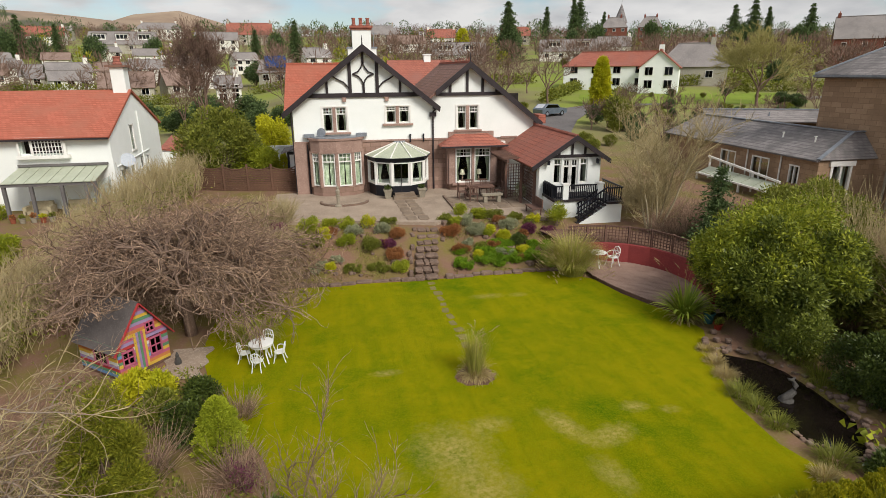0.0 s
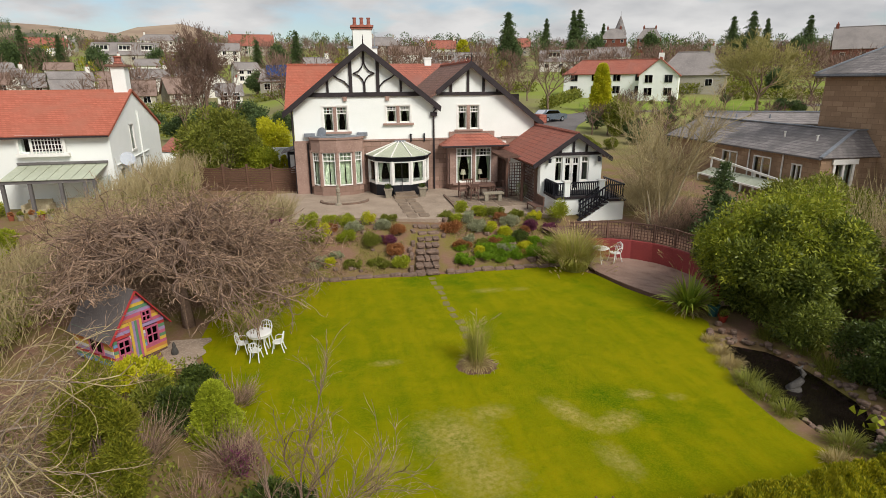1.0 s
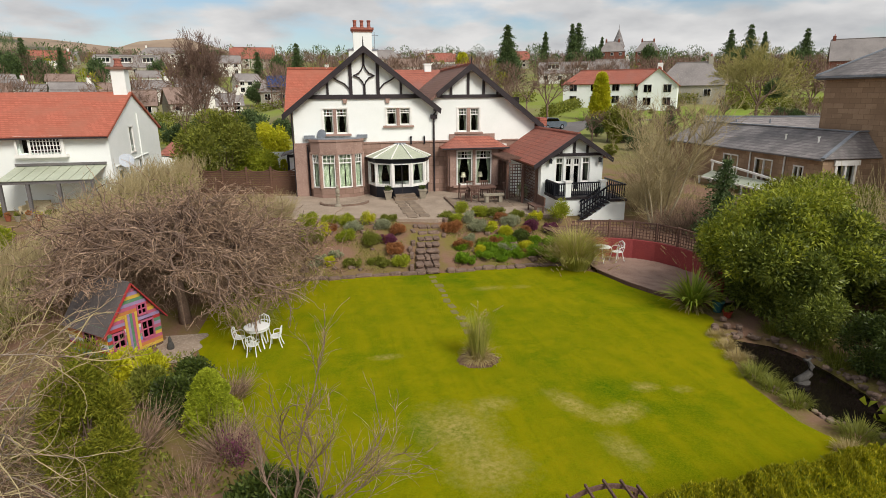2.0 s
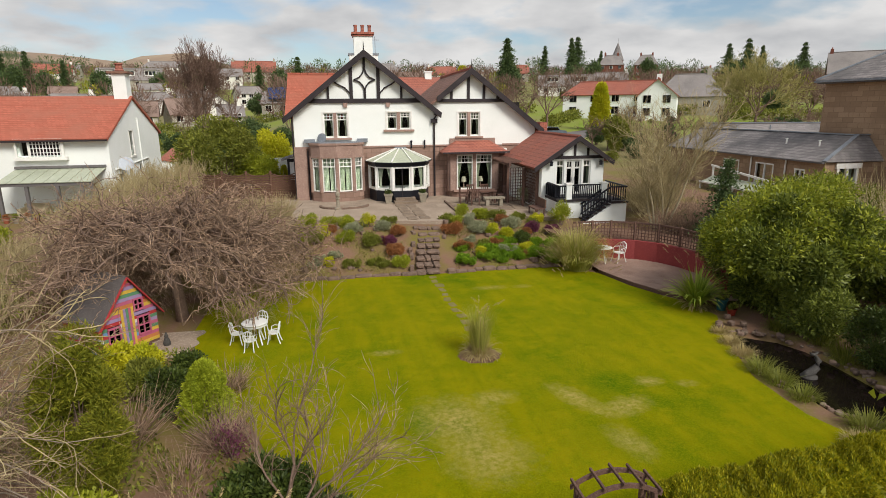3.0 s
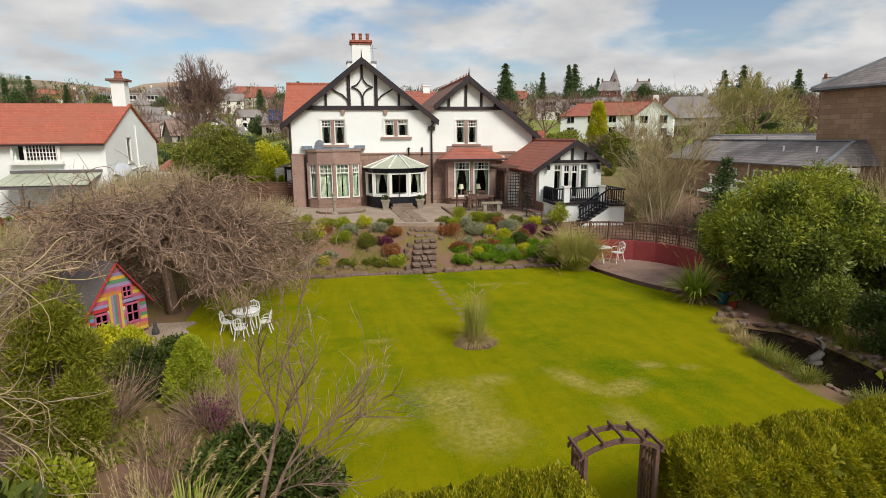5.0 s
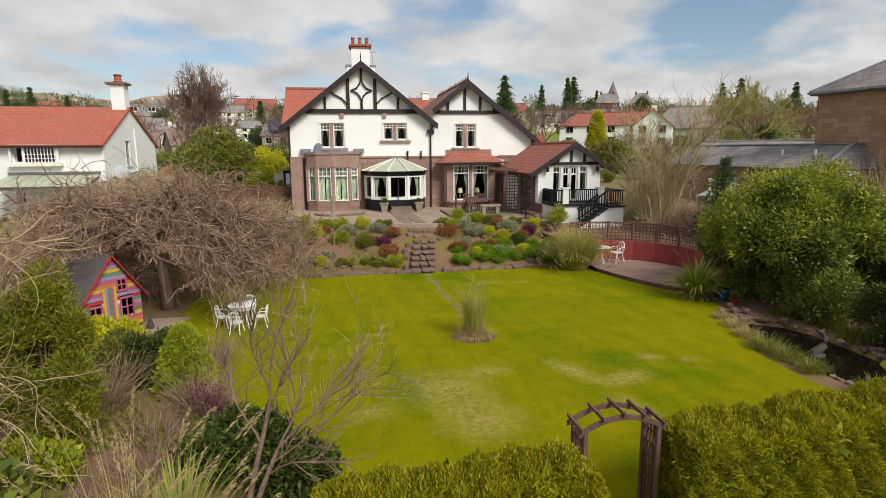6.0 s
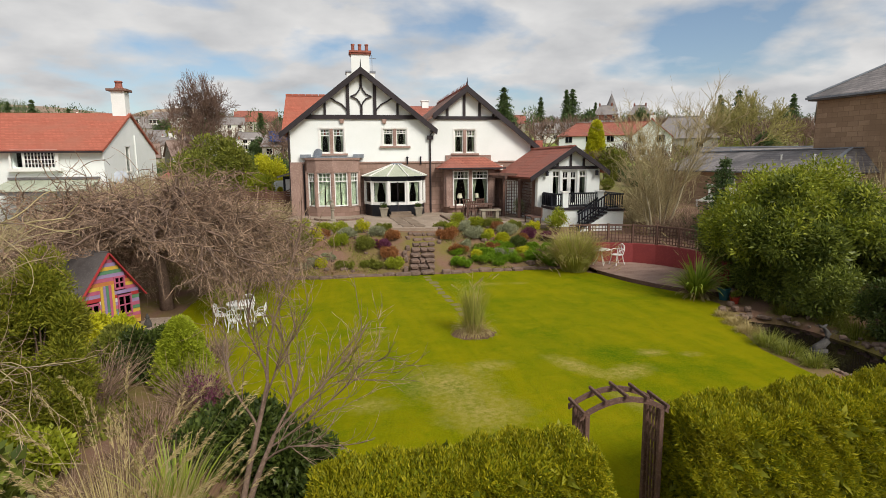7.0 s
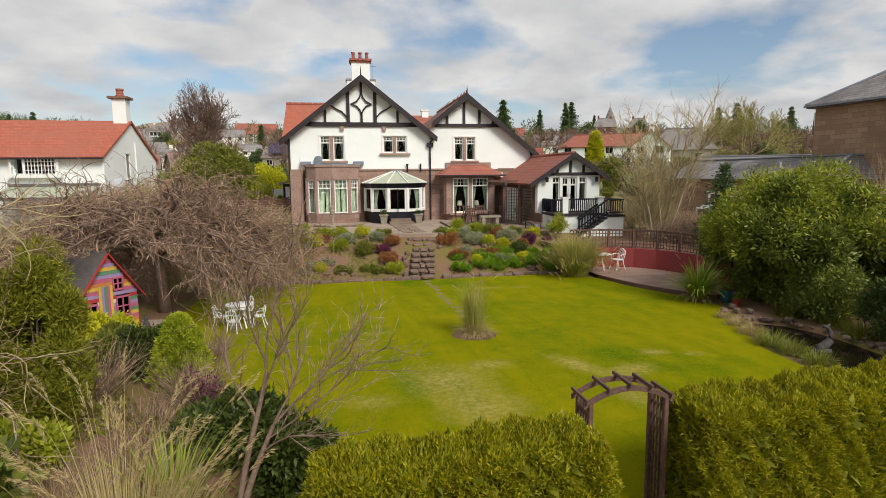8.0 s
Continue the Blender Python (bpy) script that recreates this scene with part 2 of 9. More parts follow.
def part(name, mb, material, parent, label="", smooth=False):
    """One mesh under a thing or under a part; its faces are in world places."""
    me = mb if isinstance(mb, bpy.types.Mesh) else mb.mesh(name)
    if not me.materials:
        me.materials.append(material)
    if smooth:
        me.polygons.foreach_set("use_smooth", [True] * len(me.polygons))
    ob = new(name, me)
    ob.parent = parent
    if parent.parent is None:
        ob.matrix_parent_inverse = Matrix.Translation(-parent.location)
    return tagged(ob, label)


def solo(name, mb, material, label, category, group="", kind="", smooth=False):
    me = mb.mesh(name)
    me.materials.append(material)
    if smooth:
        me.polygons.foreach_set("use_smooth", [True] * len(me.polygons))
    return tagged(new(name, me), label, category, group, kind)


# ---- the ground ----
def smooth(a, b, v):
    k = np.clip((v - a) / (b - a), 0, 1)
    return k * k * (3 - 2 * k)


POND = [(11.9, 14.75), (12.7, 14.1), (13.4, 12.4), (13.1, 10.9), (12.5, 9.7), (11.3, 9.7), (10.95, 10.3), (11.0, 11.5), (11.15, 13.3)]


def in_pond(x, y, grow=1.0):
    """Above nought inside the pond: the distance to its centre line, roughly."""
    cx = 12.0 + 0.06 * (y - 12.2)
    return 1 - np.sqrt(((x - cx) / (1.15 * grow)) ** 2 + ((y - 12.2) / (2.75 * grow)) ** 2)


def ground_z(x, y):
    x, y = np.asarray(x, dtype=float), np.asarray(y, dtype=float)
    z = -0.45 * smooth(9.5, 6.0, y)
    z = z + 1.36 * smooth(23.2, 27.9, y) + 0.14 * smooth(28, 36, y)
    far = np.maximum(y - 42, 0)
    z = z + 0.060 * np.minimum(far, 158) + 0.085 * np.clip(y - 200, 0, 260)
    z = z - 2.8 * smooth(-2, -22, x) * smooth(52, 88, y) * (1 - smooth(150, 270, y))
    z = z - 0.55 * smooth(-0.1, 0.25, in_pond(x, y))
    z = z + 104 * np.exp(-((x + 600) / 300) ** 2 - ((y - 1550) / 420) ** 2)
    z = z + 104 * np.exp(-((x + 1020) / 260) ** 2 - ((y - 1500) / 400) ** 2)
    z = z + 188 * np.exp(-((x + 560) / 330) ** 2 - ((y - 2300) / 400) ** 2)
    z = z + smooth(500, 1200, y) * 14 * np.sin(x / 210.0 + 1)
    return z


def span(lines):
    return np.unique(np.concatenate([np.arange(a, b, s) for a, b, s in lines]))


gx = span([(-3000, -400, 130), (-400, -60, 20), (-60, -12, 3), (-12, 18, 0.4), (18, 60, 3), (60, 400, 20), (400, 3001, 130)])
gy = span([(-300, -20, 20), (-20, 4, 2), (4, 40, 0.4), (40, 120, 4), (120, 520, 16), (520, 3200, 60)])
XX, YY = np.meshgrid(gx, gy)
gv = np.stack([XX, YY, ground_z(XX, YY)], -1).reshape(-1, 3)
nx, ny = len(gx), len(gy)
ii = (np.arange(ny - 1)[:, None] * nx + np.arange(nx - 1)[None]).ravel()
gf = np.stack([ii, ii + 1, ii + 1 + nx, ii + nx], -1)

m_ground, t, b = begin("ground_cover", 0.97, 0, 0.2)
p = place_vec(t)
s = nd(t, "ShaderNodeSeparateXYZ")
t.links.new(p, s.inputs[0])
near = mix(t, lin("7d604e"), lin("726834"), ramp(t, noisy(t, p, 0.55), 0.42, 0.62))
near = mix(t, near, lin("89705d"), ramp(t, noisy(t, p, 15.0, 5), 0.52, 0.78))
town = mix(t, lin("7d7650"), lin("857f5a"), ramp(t, noisy(t, p, 0.03), 0.4, 0.6))
town = mix(t, town, lin("7f8a3a"), ramp(t, noisy(t, p, 0.03, 4), 0.44, 0.58))
hill = mix(t, lin("a3907a"), lin("8b7766"), ramp(t, noisy(t, p, 0.004, 5), 0.4, 0.62))
hill = mix(t, hill, lin("5b5a4a"), ramp(t, noisy(t, p, 0.0022, 3), 0.58, 0.62))
col = mix(t, near, town, ramp(t, s.outputs[1], 40, 60))
col = mix(t, col, hill, ramp(t, s.outputs[1], 600, 900))
t.links.new(col, b.inputs["Base Color"])
relief(t, b, noisy(t, p, 8.0, 6), 0.6, 0.05)
ground = solo("ground", NB().add(gv, gf), m_ground, "brown earth and rough grass rising to far hills", "ground", kind="structure", smooth=True)

# the lawn, between two curved edges
L_EDGE = [(2.0, -1.5), (5, -1.2), (9, -1.3), (12, -2.5), (15, -4.2), (18, -5.2), (21, -5.2), (23.3, -4.6)]
R_EDGE = [(2.0, 14.0), (7.6, 14.0), (8.6, 10.9), (9.5, 10.35), (10.2, 10.15), (12.1, 10.25), (14.3, 11.1), (16.4, 12.2), (17.6, 12.1), (18.9, 11.5), (20.2, 10.95), (22, 10.55), (23.3, 9.4)]
lawn_y = np.arange(2.0, 23.41, 0.2)
xl = np.interp(lawn_y, *zip(*L_EDGE))
xr = np.interp(lawn_y, *zip(*R_EDGE))
end_y = 23.42 + 0.06 * np.sin(np.linspace(0, 9, 61))
k = np.linspace(0, 1, 61)
LX = xl[:, None] * (1 - k) + xr[:, None] * k
LY = np.repeat(lawn_y[:, None], 61, 1)
LY[-1] = end_y
LZ = -0.45 * smooth(9.5, 6.0, LY) + 0.025
lv = np.stack([LX, LY, LZ], -1).reshape(-1, 3)
ii = (np.arange(len(lawn_y) - 1)[:, None] * 61 + np.arange(60)[None]).ravel()

m_lawn, t, b = begin("mown_lawn", 0.97, 0, 0.04)
p = place_vec(t)
s = nd(t, "ShaderNodeSeparateXYZ")
t.links.new(p, s.inputs[0])
w = nd(t, "ShaderNodeTexWave", Scale=0.33, Distortion=1.2, Detail=2.0)
w.inputs["Detail Scale"].default_value = 0.7
mp = nd(t, "ShaderNodeMapping")
mp.inputs["Rotation"].default_value = (0, 0, radians(-8))
t.links.new(p, mp.inputs[0])
t.links.new(mp.outputs[0], w.inputs["Vector"])
col = mix(t, lin("737602"), lin("817e03"), ramp(t, w.outputs[1], 0.25, 0.75))
col = mix(t, col, lin("3f6002"), ramp(t, noisy(t, p, 0.25, 4), 0.46, 0.66))
col = mix(t, col, lin("8b8307"), ramp(t, noisy(t, p, 0.33, 4), 0.42, 0.7))
streak = nd(t, "ShaderNodeMapping")
streak.inputs["Scale"].default_value = (4.5, 0.45, 1)
streak.inputs["Rotation"].default_value = (0, 0, radians(-6))
t.links.new(p, streak.inputs[0])
col = mix(t, col, lin("566402"), mix(t, (0, 0, 0, 1), (0.4, 0.4, 0.4, 1), ramp(t, noisy(t, streak.outputs[0], 1.0, 5), 0.5, 0.75)))
col = mix(t, col, lin("5c6e02"), mix(t, (0, 0, 0, 1), (0.6, 0.6, 0.6, 1), ramp(t, noisy(t, p, 2.2, 7, 0.72), 0.5, 0.68)))
col = mix(t, col, lin("96890c"), mix(t, (0, 0, 0, 1), (0.6, 0.6, 0.6, 1), ramp(t, noisy(t, p, 1.4, 7, 0.72), 0.52, 0.7)))
fine = noisy(t, p, 26.0, 6, 0.7)
col = mix(t, col, lin("868a0c"), mix(t, (0, 0, 0, 1), (0.85, 0.85, 0.85, 1), ramp(t, fine, 0.42, 0.72)))


def dry_patch(colour, x, y, rx, ry, turn, amount):
    """A worn patch of the lawn, ragged at its rim."""
    mpp = nd(t, "ShaderNodeMapping")
    mpp.vector_type = "TEXTURE"
    mpp.inputs["Location"].default_value = (x, y, 0)
    mpp.inputs["Rotation"].default_value = (0, 0, radians(turn))
    mpp.inputs["Scale"].default_value = (rx, ry, 50)
    t.links.new(p, mpp.inputs[0])
    ln = t.nodes.new("ShaderNodeVectorMath")
    ln.operation = "LENGTH"
    t.links.new(mpp.outputs[0], ln.inputs[0])
    ad = t.nodes.new("ShaderNodeMath")
    ad.operation = "ADD"
    t.links.new(ln.outputs["Value"], ad.inputs[0])
    t.links.new(mix(t, (-1.1, -1.1, -1.1, 1), (1.1, 1.1, 1.1, 1), noisy(t, p, 3.2, 7, 0.75)), ad.inputs[1])
    rag = mix(t, (0.25, 0.25, 0.25, 1), (1, 1, 1, 1), ramp(t, noisy(t, p, 7.0, 6, 0.75), 0.4, 0.6))
    return mix(t, colour, lin("ad9c58"), mix(t, mix(t, (amount,) * 3 + (1,), (0, 0, 0, 1), ramp(t, ad.outputs[0], 0.5, 1.5)), rag, 1.0, "MULTIPLY"))


for args in ((2.1, 11.4, 1.3, 1.5, 20, 1.0), (2.5, 9.9, 1.2, 1.1, 0, 1.0), (3.2, 12.3, 0.8, 0.5, 10, 0.8), (6.2, 11.3, 1.0, 0.5, 20, 1.0), (5.2, 11.9, 0.45, 1.2, 25, 1.0), (7.4, 12.4, 0.5, 0.35, 0, 0.9),
             (0.8, 15.5, 0.6, 0.28, 0, 0.75), (8.3, 12.1, 0.4, 0.25, 0, 0.7), (5.4, 21.0, 0.9, 0.35, 0, 0.6), (0.4, 10.6, 0.7, 0.5, 0, 0.7), (6.7, 20.9, 0.5, 0.3, 0, 0.5), (5.6, 9.9, 0.5, 0.9, 15, 0.8)):
    col = dry_patch(col, *args)
t.links.new(col, b.inputs["Base Color"])
relief(t, b, fine, 0.9, 0.04)
lawn = solo("lawn", NB().add(lv, np.stack([ii, ii + 1, ii + 62, ii + 61], -1)), m_lawn, "mown yellow-green lawn with worn pale patches", "lawn", kind="structure")

# ---- the main house ----
Y0 = 36.24
BAND = 4.72


def wall(mb, xs, base, top, holes, d0, d1, axis="y"):
    """A wall in strips between the breakpoints xs, up to the height top(x), open at the holes (x0, x1, z0, z1)."""
    xs = sorted(set(xs) | {h[0] for h in holes} | {h[1] for h in holes})
    for a, c in zip(xs, xs[1:]):
        z = base
        for h in sorted((h for h in holes if h[0] < c - 1e-4 and h[1] > a + 1e-4), key=lambda h: h[2]):
            if h[2] > z:
                mb.prism([(a, z), (c, z), (c, h[2]), (a, h[2])], d0, d1, axis)
            z = h[3]
        mb.prism([(a, z), (c, z), (c, max(top(c - 1e-5), z)), (a, max(top(a + 1e-5), z))], d0, d1, axis)
    return mb


def casement(parent, a, c, z0, z1, small=0.32, rows=2, cols=3, fw=0.07, name="window_light", paint=None, curtain=True, curtain_mat=None, drawn=0.34):
    """One light of a window in the plane from a to c (plan points): frame, glazing bars of the small upper panes, glass, curtain."""
    paint = paint or WHITE_PAINT
    a, c = Vector((*a, 0)), Vector((*c, 0))
    d = (c - a).normalized()
    n = Vector((d.y, -d.x, 0))
    w = (c - a).length

    def q(u, z, o=0.0):
        return tuple(a + d * u + n * o + Vector((0, 0, z)))

    def bar(mb, u0, u1, za, zb, o0, o1):
        vs = [q(u, z, o) for z in (za, zb) for u, o in ((u0, o1), (u1, o1), (u1, o0), (u0, o0))]
        mb.add(vs, [(3, 2, 1, 0), (4, 5, 6, 7), (0, 1, 5, 4), (1, 2, 6, 5), (2, 3, 7, 6), (3, 0, 4, 7)])

    fr = MB()
    bar(fr, 0, fw, z0, z1, -0.06, 0.03)
    bar(fr, w - fw, w, z0, z1, -0.06, 0.03)
    bar(fr, fw, w - fw, z0, z0 + fw * 1.2, -0.06, 0.03)
    bar(fr, fw, w - fw, z1 - fw, z1, -0.06, 0.03)
    zt = z0 + (z1 - z0) * (1 - small)
    if small:
        bar(fr, fw, w - fw, zt, zt + fw, -0.05, 0.02)
        for i in range(1, cols):
            u = fw + (w - 2 * fw) * i / cols
            bar(fr, u - 0.015, u + 0.015, zt + fw, z1 - fw, -0.04, 0.01)
        for i in range(1, rows):
            z = zt + fw + (z1 - fw - zt - fw) * i / rows
            bar(fr, fw, w - fw, z - 0.015, z + 0.015, -0.04, 0.012)
    win = part(name, fr, paint, parent)
    g = MB()
    bar(g, fw, w - fw, z0 + fw, z1 - fw, -0.035, -0.028)
    pane = part("pane", g, GLASS, win, "clear window glass")
    pane.visible_shadow = False
    if curtain:
        cm = MB()
        for side in (0, 1):
            pts = []
            for i in range(9):
                u = fw + (w * drawn) * i / 8
                pts.append(((u if side == 0 else w - u), 0.035 * (-1) ** i))
            for (u0, o0), (u1, o1) in zip(pts, pts[1:]):
                zmid = z0 + (z1 - z0) * 0.35
                e0 = fw if side == 0 else w - fw
                v0, v1 = e0 + (u0 - e0) * (0.35 if drawn < 0.4 else 0.9), e0 + (u1 - e0) * (0.35 if drawn < 0.4 else 0.9)
                cm.add([q(u0, z1, -0.16 + o0), q(u1, z1, -0.16 + o1), q(v1, zmid, -0.16 + o1), q(v0, zmid, -0.16 + o0),
                        q(e0 + (u1 - e0) * (0.5 if drawn < 0.4 else 0.9), z0, -0.16 + o1), q(e0 + (u0 - e0) * (0.5 if drawn < 0.4 else 0.9), z0, -0.16 + o0)], [(0, 1, 2, 3), (3, 2, 4, 5)])
        part("curtain", cm, curtain_mat or CURTAIN, win, "gathered pale curtain")
    return win


house = thing("house", (4, 40, 1.5), "white half-timbered villa with red sandstone ground floor and clay tile roofs", "house")
GA = (1.37, 10.42)   # ridge of the left gable
GB = (7.97, 9.42)    # ridge of the right gable
PITCH = 0.79


def top_front(x):
    return max(GA[1] - PITCH * abs(x - GA[0]), GB[1] - PITCH * abs(x - GB[0])) - 0.2


W1 = [(-1.22, -0.6, 5.33, 6.82), (-0.42, 0.24, 5.33, 6.82)]
W2 = [(2.66, 3.3, 5.78, 6.82), (3.48, 4.14, 5.78, 6.82)]
W3 = [(7.2, 7.8, 5.3, 6.78), (7.98, 8.58, 5.3, 6.78)]
upper_holes = W1 + W2 + W3
xs = [-3.0, GA[0], 5.26, GB[0], 12.3]
part("upper_wall", welded(wall(MB(), xs, BAND, top_front, upper_holes, Y0, Y0 + 0.35), "upper_wall"), RENDER_WHITE, house, "white rendered upper wall")
lower_holes = [(-1.9, 0.9, 2.1, 4.2), (1.7, 4.9, 1.5, 3.6), (6.8, 9.35, 2.0, 4.2)]
part("lower_wall", welded(wall(MB(), [-3.0, 12.3], 1.2, lambda x: BAND - 0.03, lower_holes, Y0 - 0.04, Y0 + 0.35), "lower_wall"), SANDSTONE, house, "coursed red sandstone lower wall")
part("string_course", MB().box(-3.05, 6.9, Y0 - 0.1, Y0 + 0.1, BAND - 0.03, BAND + 0.07).box(10.1, 11.2, Y0 - 0.1, Y0 + 0.1, BAND - 0.03, BAND + 0.07), ASHLAR, house)
part("side_wall", MB().box(-3.0, -2.65, Y0 + 0.35, 47, BAND, 6.95), RENDER_WHITE, house)
part("side_wall", MB().box(12.0, 12.3, Y0 + 0.35, 47, BAND, 5.8), RENDER_WHITE, house)
part("side_wall", MB().box(-3.02, -2.65, Y0 + 0.35, 47, 1.2, BAND), SANDSTONE, house)
part("side_wall", MB().box(12.0, 12.32, Y0 + 0.35, 47, 1.2, BAND), SANDSTONE, house)
part("rear_wall", MB().box(-3.0, 12.3, 47, 47.35, 1.2, 6.9), RENDER_WHITE, house)
part("quoin", MB().box(-3.06, -2.35, Y0 - 0.1, Y0 - 0.04, 1.2, BAND - 0.04), ASHLAR, house, "dressed sandstone corner strip")
# room backs and floors behind the windows, the rooms' shade put into their dark colour
part("interior", MB().box(-2.6, 11.9, Y0 + 2.2, Y0 + 2.3, 1.5, 7.4).box(-2.6, 11.9, Y0 + 0.4, Y0 + 2.2, 4.6, 4.75).box(-2.6, 11.9, Y0 + 0.4, Y0 + 2.2, 1.45, 1.5), ROOM_SHADE, house, "room backs and floors with shade painted into their dark colour")

# roofs
YF, YB = Y0 - 0.42, 47.2


def slope_roof(x0, z0, x1, z1, ya, yb, th=0.14):
    return MB().slab([(x0, ya, z0), (x1, ya, z1), (x1, yb, z1), (x0, yb, z0)], th)


def zA(x):
    return GA[1] - PITCH * abs(x - GA[0])


def zB(x):
    return GB[1] - PITCH * abs(x - GB[0])


part("roof_slope", slope_roof(-3.55, zA(-3.55), GA[0], GA[1], YF, 41.8), TILE_BROWN, house)
part("roof_slope", slope_roof(GA[0], GA[1], 6.0, zA(6.0), YF, 41.8), TILE_BROWN, house)
part("roof_slope", slope_roof(5.3, zB(5.3), GB[0], GB[1], YF, YB), TILE_BROWN, house)
part("roof_slope", slope_roof(GB[0], GB[1], 12.7, zB(12.7), YF, YB), TILE_BROWN, house)
# cross roof behind the left gable
part("cross_roof", MB().slab([(-3.6, 37.4, 6.6), (1.2, 37.4, 6.6), (1.2, 42, 9.4), (-3.6, 42, 9.4)], 0.14).slab([(-3.6, 47.4, 6.0), (1.2, 47.4, 6.0), (1.2, 42, 9.4), (-3.6, 42, 9.4)], 0.14), TILE_ORANGE, house, "orange clay tile cross roof")
part("cross_gable", MB().prism([(37.6, 6.6), (47.2, 6.2), (42, 9.25)], -3.0, -2.7, "x"), RENDER_WHITE, house)
ridge = MB()
for i in range(24):
    ridge.box(GB[0] - 0.1, GB[0] + 0.1, YF + 0.05 + i * 0.46, YF + 0.47 + i * 0.46, GB[1] - 0.06, GB[1] + 0.07)
    ridge.prism([(GB[0] - 0.02, GB[1] + 0.06), (GB[0] + 0.02, GB[1] + 0.06), (GB[0], GB[1] + 0.26)], YF + 0.18 + i * 0.46, YF + 0.32 + i * 0.46, "y")
part("ridge_cresting", ridge, TILE_RED, house, "row of pierced clay cresting tiles")
crest = MB()
for i in range(11):
    crest.box(-3.6 + i * 0.45, -3.18 + i * 0.45, 41.88, 42.12, 9.36, 9.5)
part("ridge_tiles", crest, TILE_ORANGE, house)
for gx0, gz0 in (GA, GB):
    part("finial", MB().tube([(gx0, YF, gz0), (gx0, YF, gz0 + 0.3), (gx0, YF, gz0 + 0.55)], [0.045, 0.03, 0.008], 6), BLACK_WOOD, house, "slim iron ridge finial")
# rear wing
part("rear_wing", MB().box(4.6, 9.6, 49.5, 56.5, 1.8, 7.6), RENDER_WHITE, house)
part("rear_wing_roof", MB().slab([(4.2, 49.2, 7.3), (10.0, 49.2, 7.3), (10.0, 53, 9.8), (4.2, 53, 9.8)], 0.14).slab([(4.2, 56.8, 7.3), (10.0, 56.8, 7.3), (10.0, 53, 9.8), (4.2, 53, 9.8)], 0.14), TILE_RED, house)
part("rear_chimney", MB().box(7.5, 8.1, 52.7, 53.3, 9.0, 10.2).box(7.43, 8.17, 52.63, 53.37, 10.2, 10.3), RENDER_WHITE, house)

# barge boards, beams and curved braces
barge = MB()


def rake(mb, g, x_end, y, depth=0.3, thick=0.09):
    s = 1 if x_end > g[0] else -1
    z_end = g[1] - PITCH * abs(x_end - g[0])
    mb.prism([(g[0], g[1] + 0.05), (x_end, z_end + 0.05), (x_end - s * 0.05, z_end - depth + 0.02), (g[0], g[1] - depth - 0.06)][::s], y, y + thick, "y")


for g, xe in ((GA, -3.62), (GA, 6.06), (GB, 5.75), (GB, 12.78)):
    mb = MB()
    rake(mb, g, xe, YF - 0.08)
    part("barge_board", mb, BLACK_WOOD, house, "black-stained timber barge board")
part("soffit", MB().box(-3.5, -3.0, YF, Y0, 6.6, 6.66), BLACK_WOOD, house)
part("soffit", MB().box(5.62, 6.0, YF, Y0, 6.62, 6.72), BLACK_WOOD, house)


def timber(x0, z0, x1, z1, w=0.14, d=0.09):
    return MB().beam((x0, Y0 - d / 2 + 0.01, z0), (x1, Y0 - d / 2 + 0.01, z1), d, w, up=(0, 0, 1) if abs(x1 - x0) > abs(z1 - z0) else (1, 0, 0))


part("tie_beam", timber(-2.05, 7.52, 4.85, 7.52, 0.26, 0.12), BLACK_WOOD, house)
for x in (-1.75, -0.85, 0.55, 2.2, 3.6, 4.5):
    zt = zA(x) - 0.25
    mb = MB().box(x - (0.1 if 0 < x < 3 else 0.07), x + (0.1 if 0 < x < 3 else 0.07), Y0 - 0.08, Y0 + 0.02, 7.6, zt)
    part("timber_post", mb, BLACK_WOOD, house)


def brace(points, w=0.13):
    mb = MB()
    for (xa, za), (xb, zb) in zip(points, points[1:]):
        d = Vector((xb - xa, 0, zb - za)).normalized() * 0.02
        mb.beam((xa - d.x, Y0 - 0.035, za - d.z), (xb + d.x, Y0 - 0.035, zb + d.z), 0.085, w, up=(0, 1, 0))
    part("curved_brace", mb, BLACK_WOOD, house, "curved black half-timber brace")


def arc(c, r, a0, a1, n=9):
    return [(c[0] + r * math.cos(radians(a0 + (a1 - a0) * i / n)), c[1] + r * math.sin(radians(a0 + (a1 - a0) * i / n))) for i in range(n + 1)]


CX = GA[0]
for s in (-1, 1):
    brace([(CX + s * 0.8, 7.6), (CX + s * 0.92, 7.98), (CX + s * 1.2, 8.28), (CX + s * 1.6, 8.48), (CX + s * 1.95, 8.72), (CX + s * 2.1, 8.78)])
    # the diamond and the stems above and below it
    brace([(CX + s * 0.0, 8.15), (CX + s * 0.12, 8.42), (CX + s * 0.3, 8.62), (CX + s * 0.62, 8.75)], 0.11)
    brace([(CX + s * 0.62, 8.75), (CX + s * 0.3, 8.9), (CX + s * 0.12, 9.12), (CX + s * 0.0, 9.42)], 0.11)
part("timber_post", MB().box(CX - 0.07, CX + 0.07, Y0 - 0.08, Y0 + 0.02, 7.6, 8.2), BLACK_WOOD, house)
part("timber_post", MB().box(CX - 0.07, CX + 0.07, Y0 - 0.08, Y0 + 0.02, 9.35, 10.1), BLACK_WOOD, house)
for x in (0.15, 2.75):
    part("corbel", MB().prism([(x - 0.14, 7.4), (x + 0.14, 7.4), (x + 0.1, 7.14), (x - 0.1, 7.14)], Y0 - 0.12, Y0 + 0.02, "y"), ASHLAR, house)
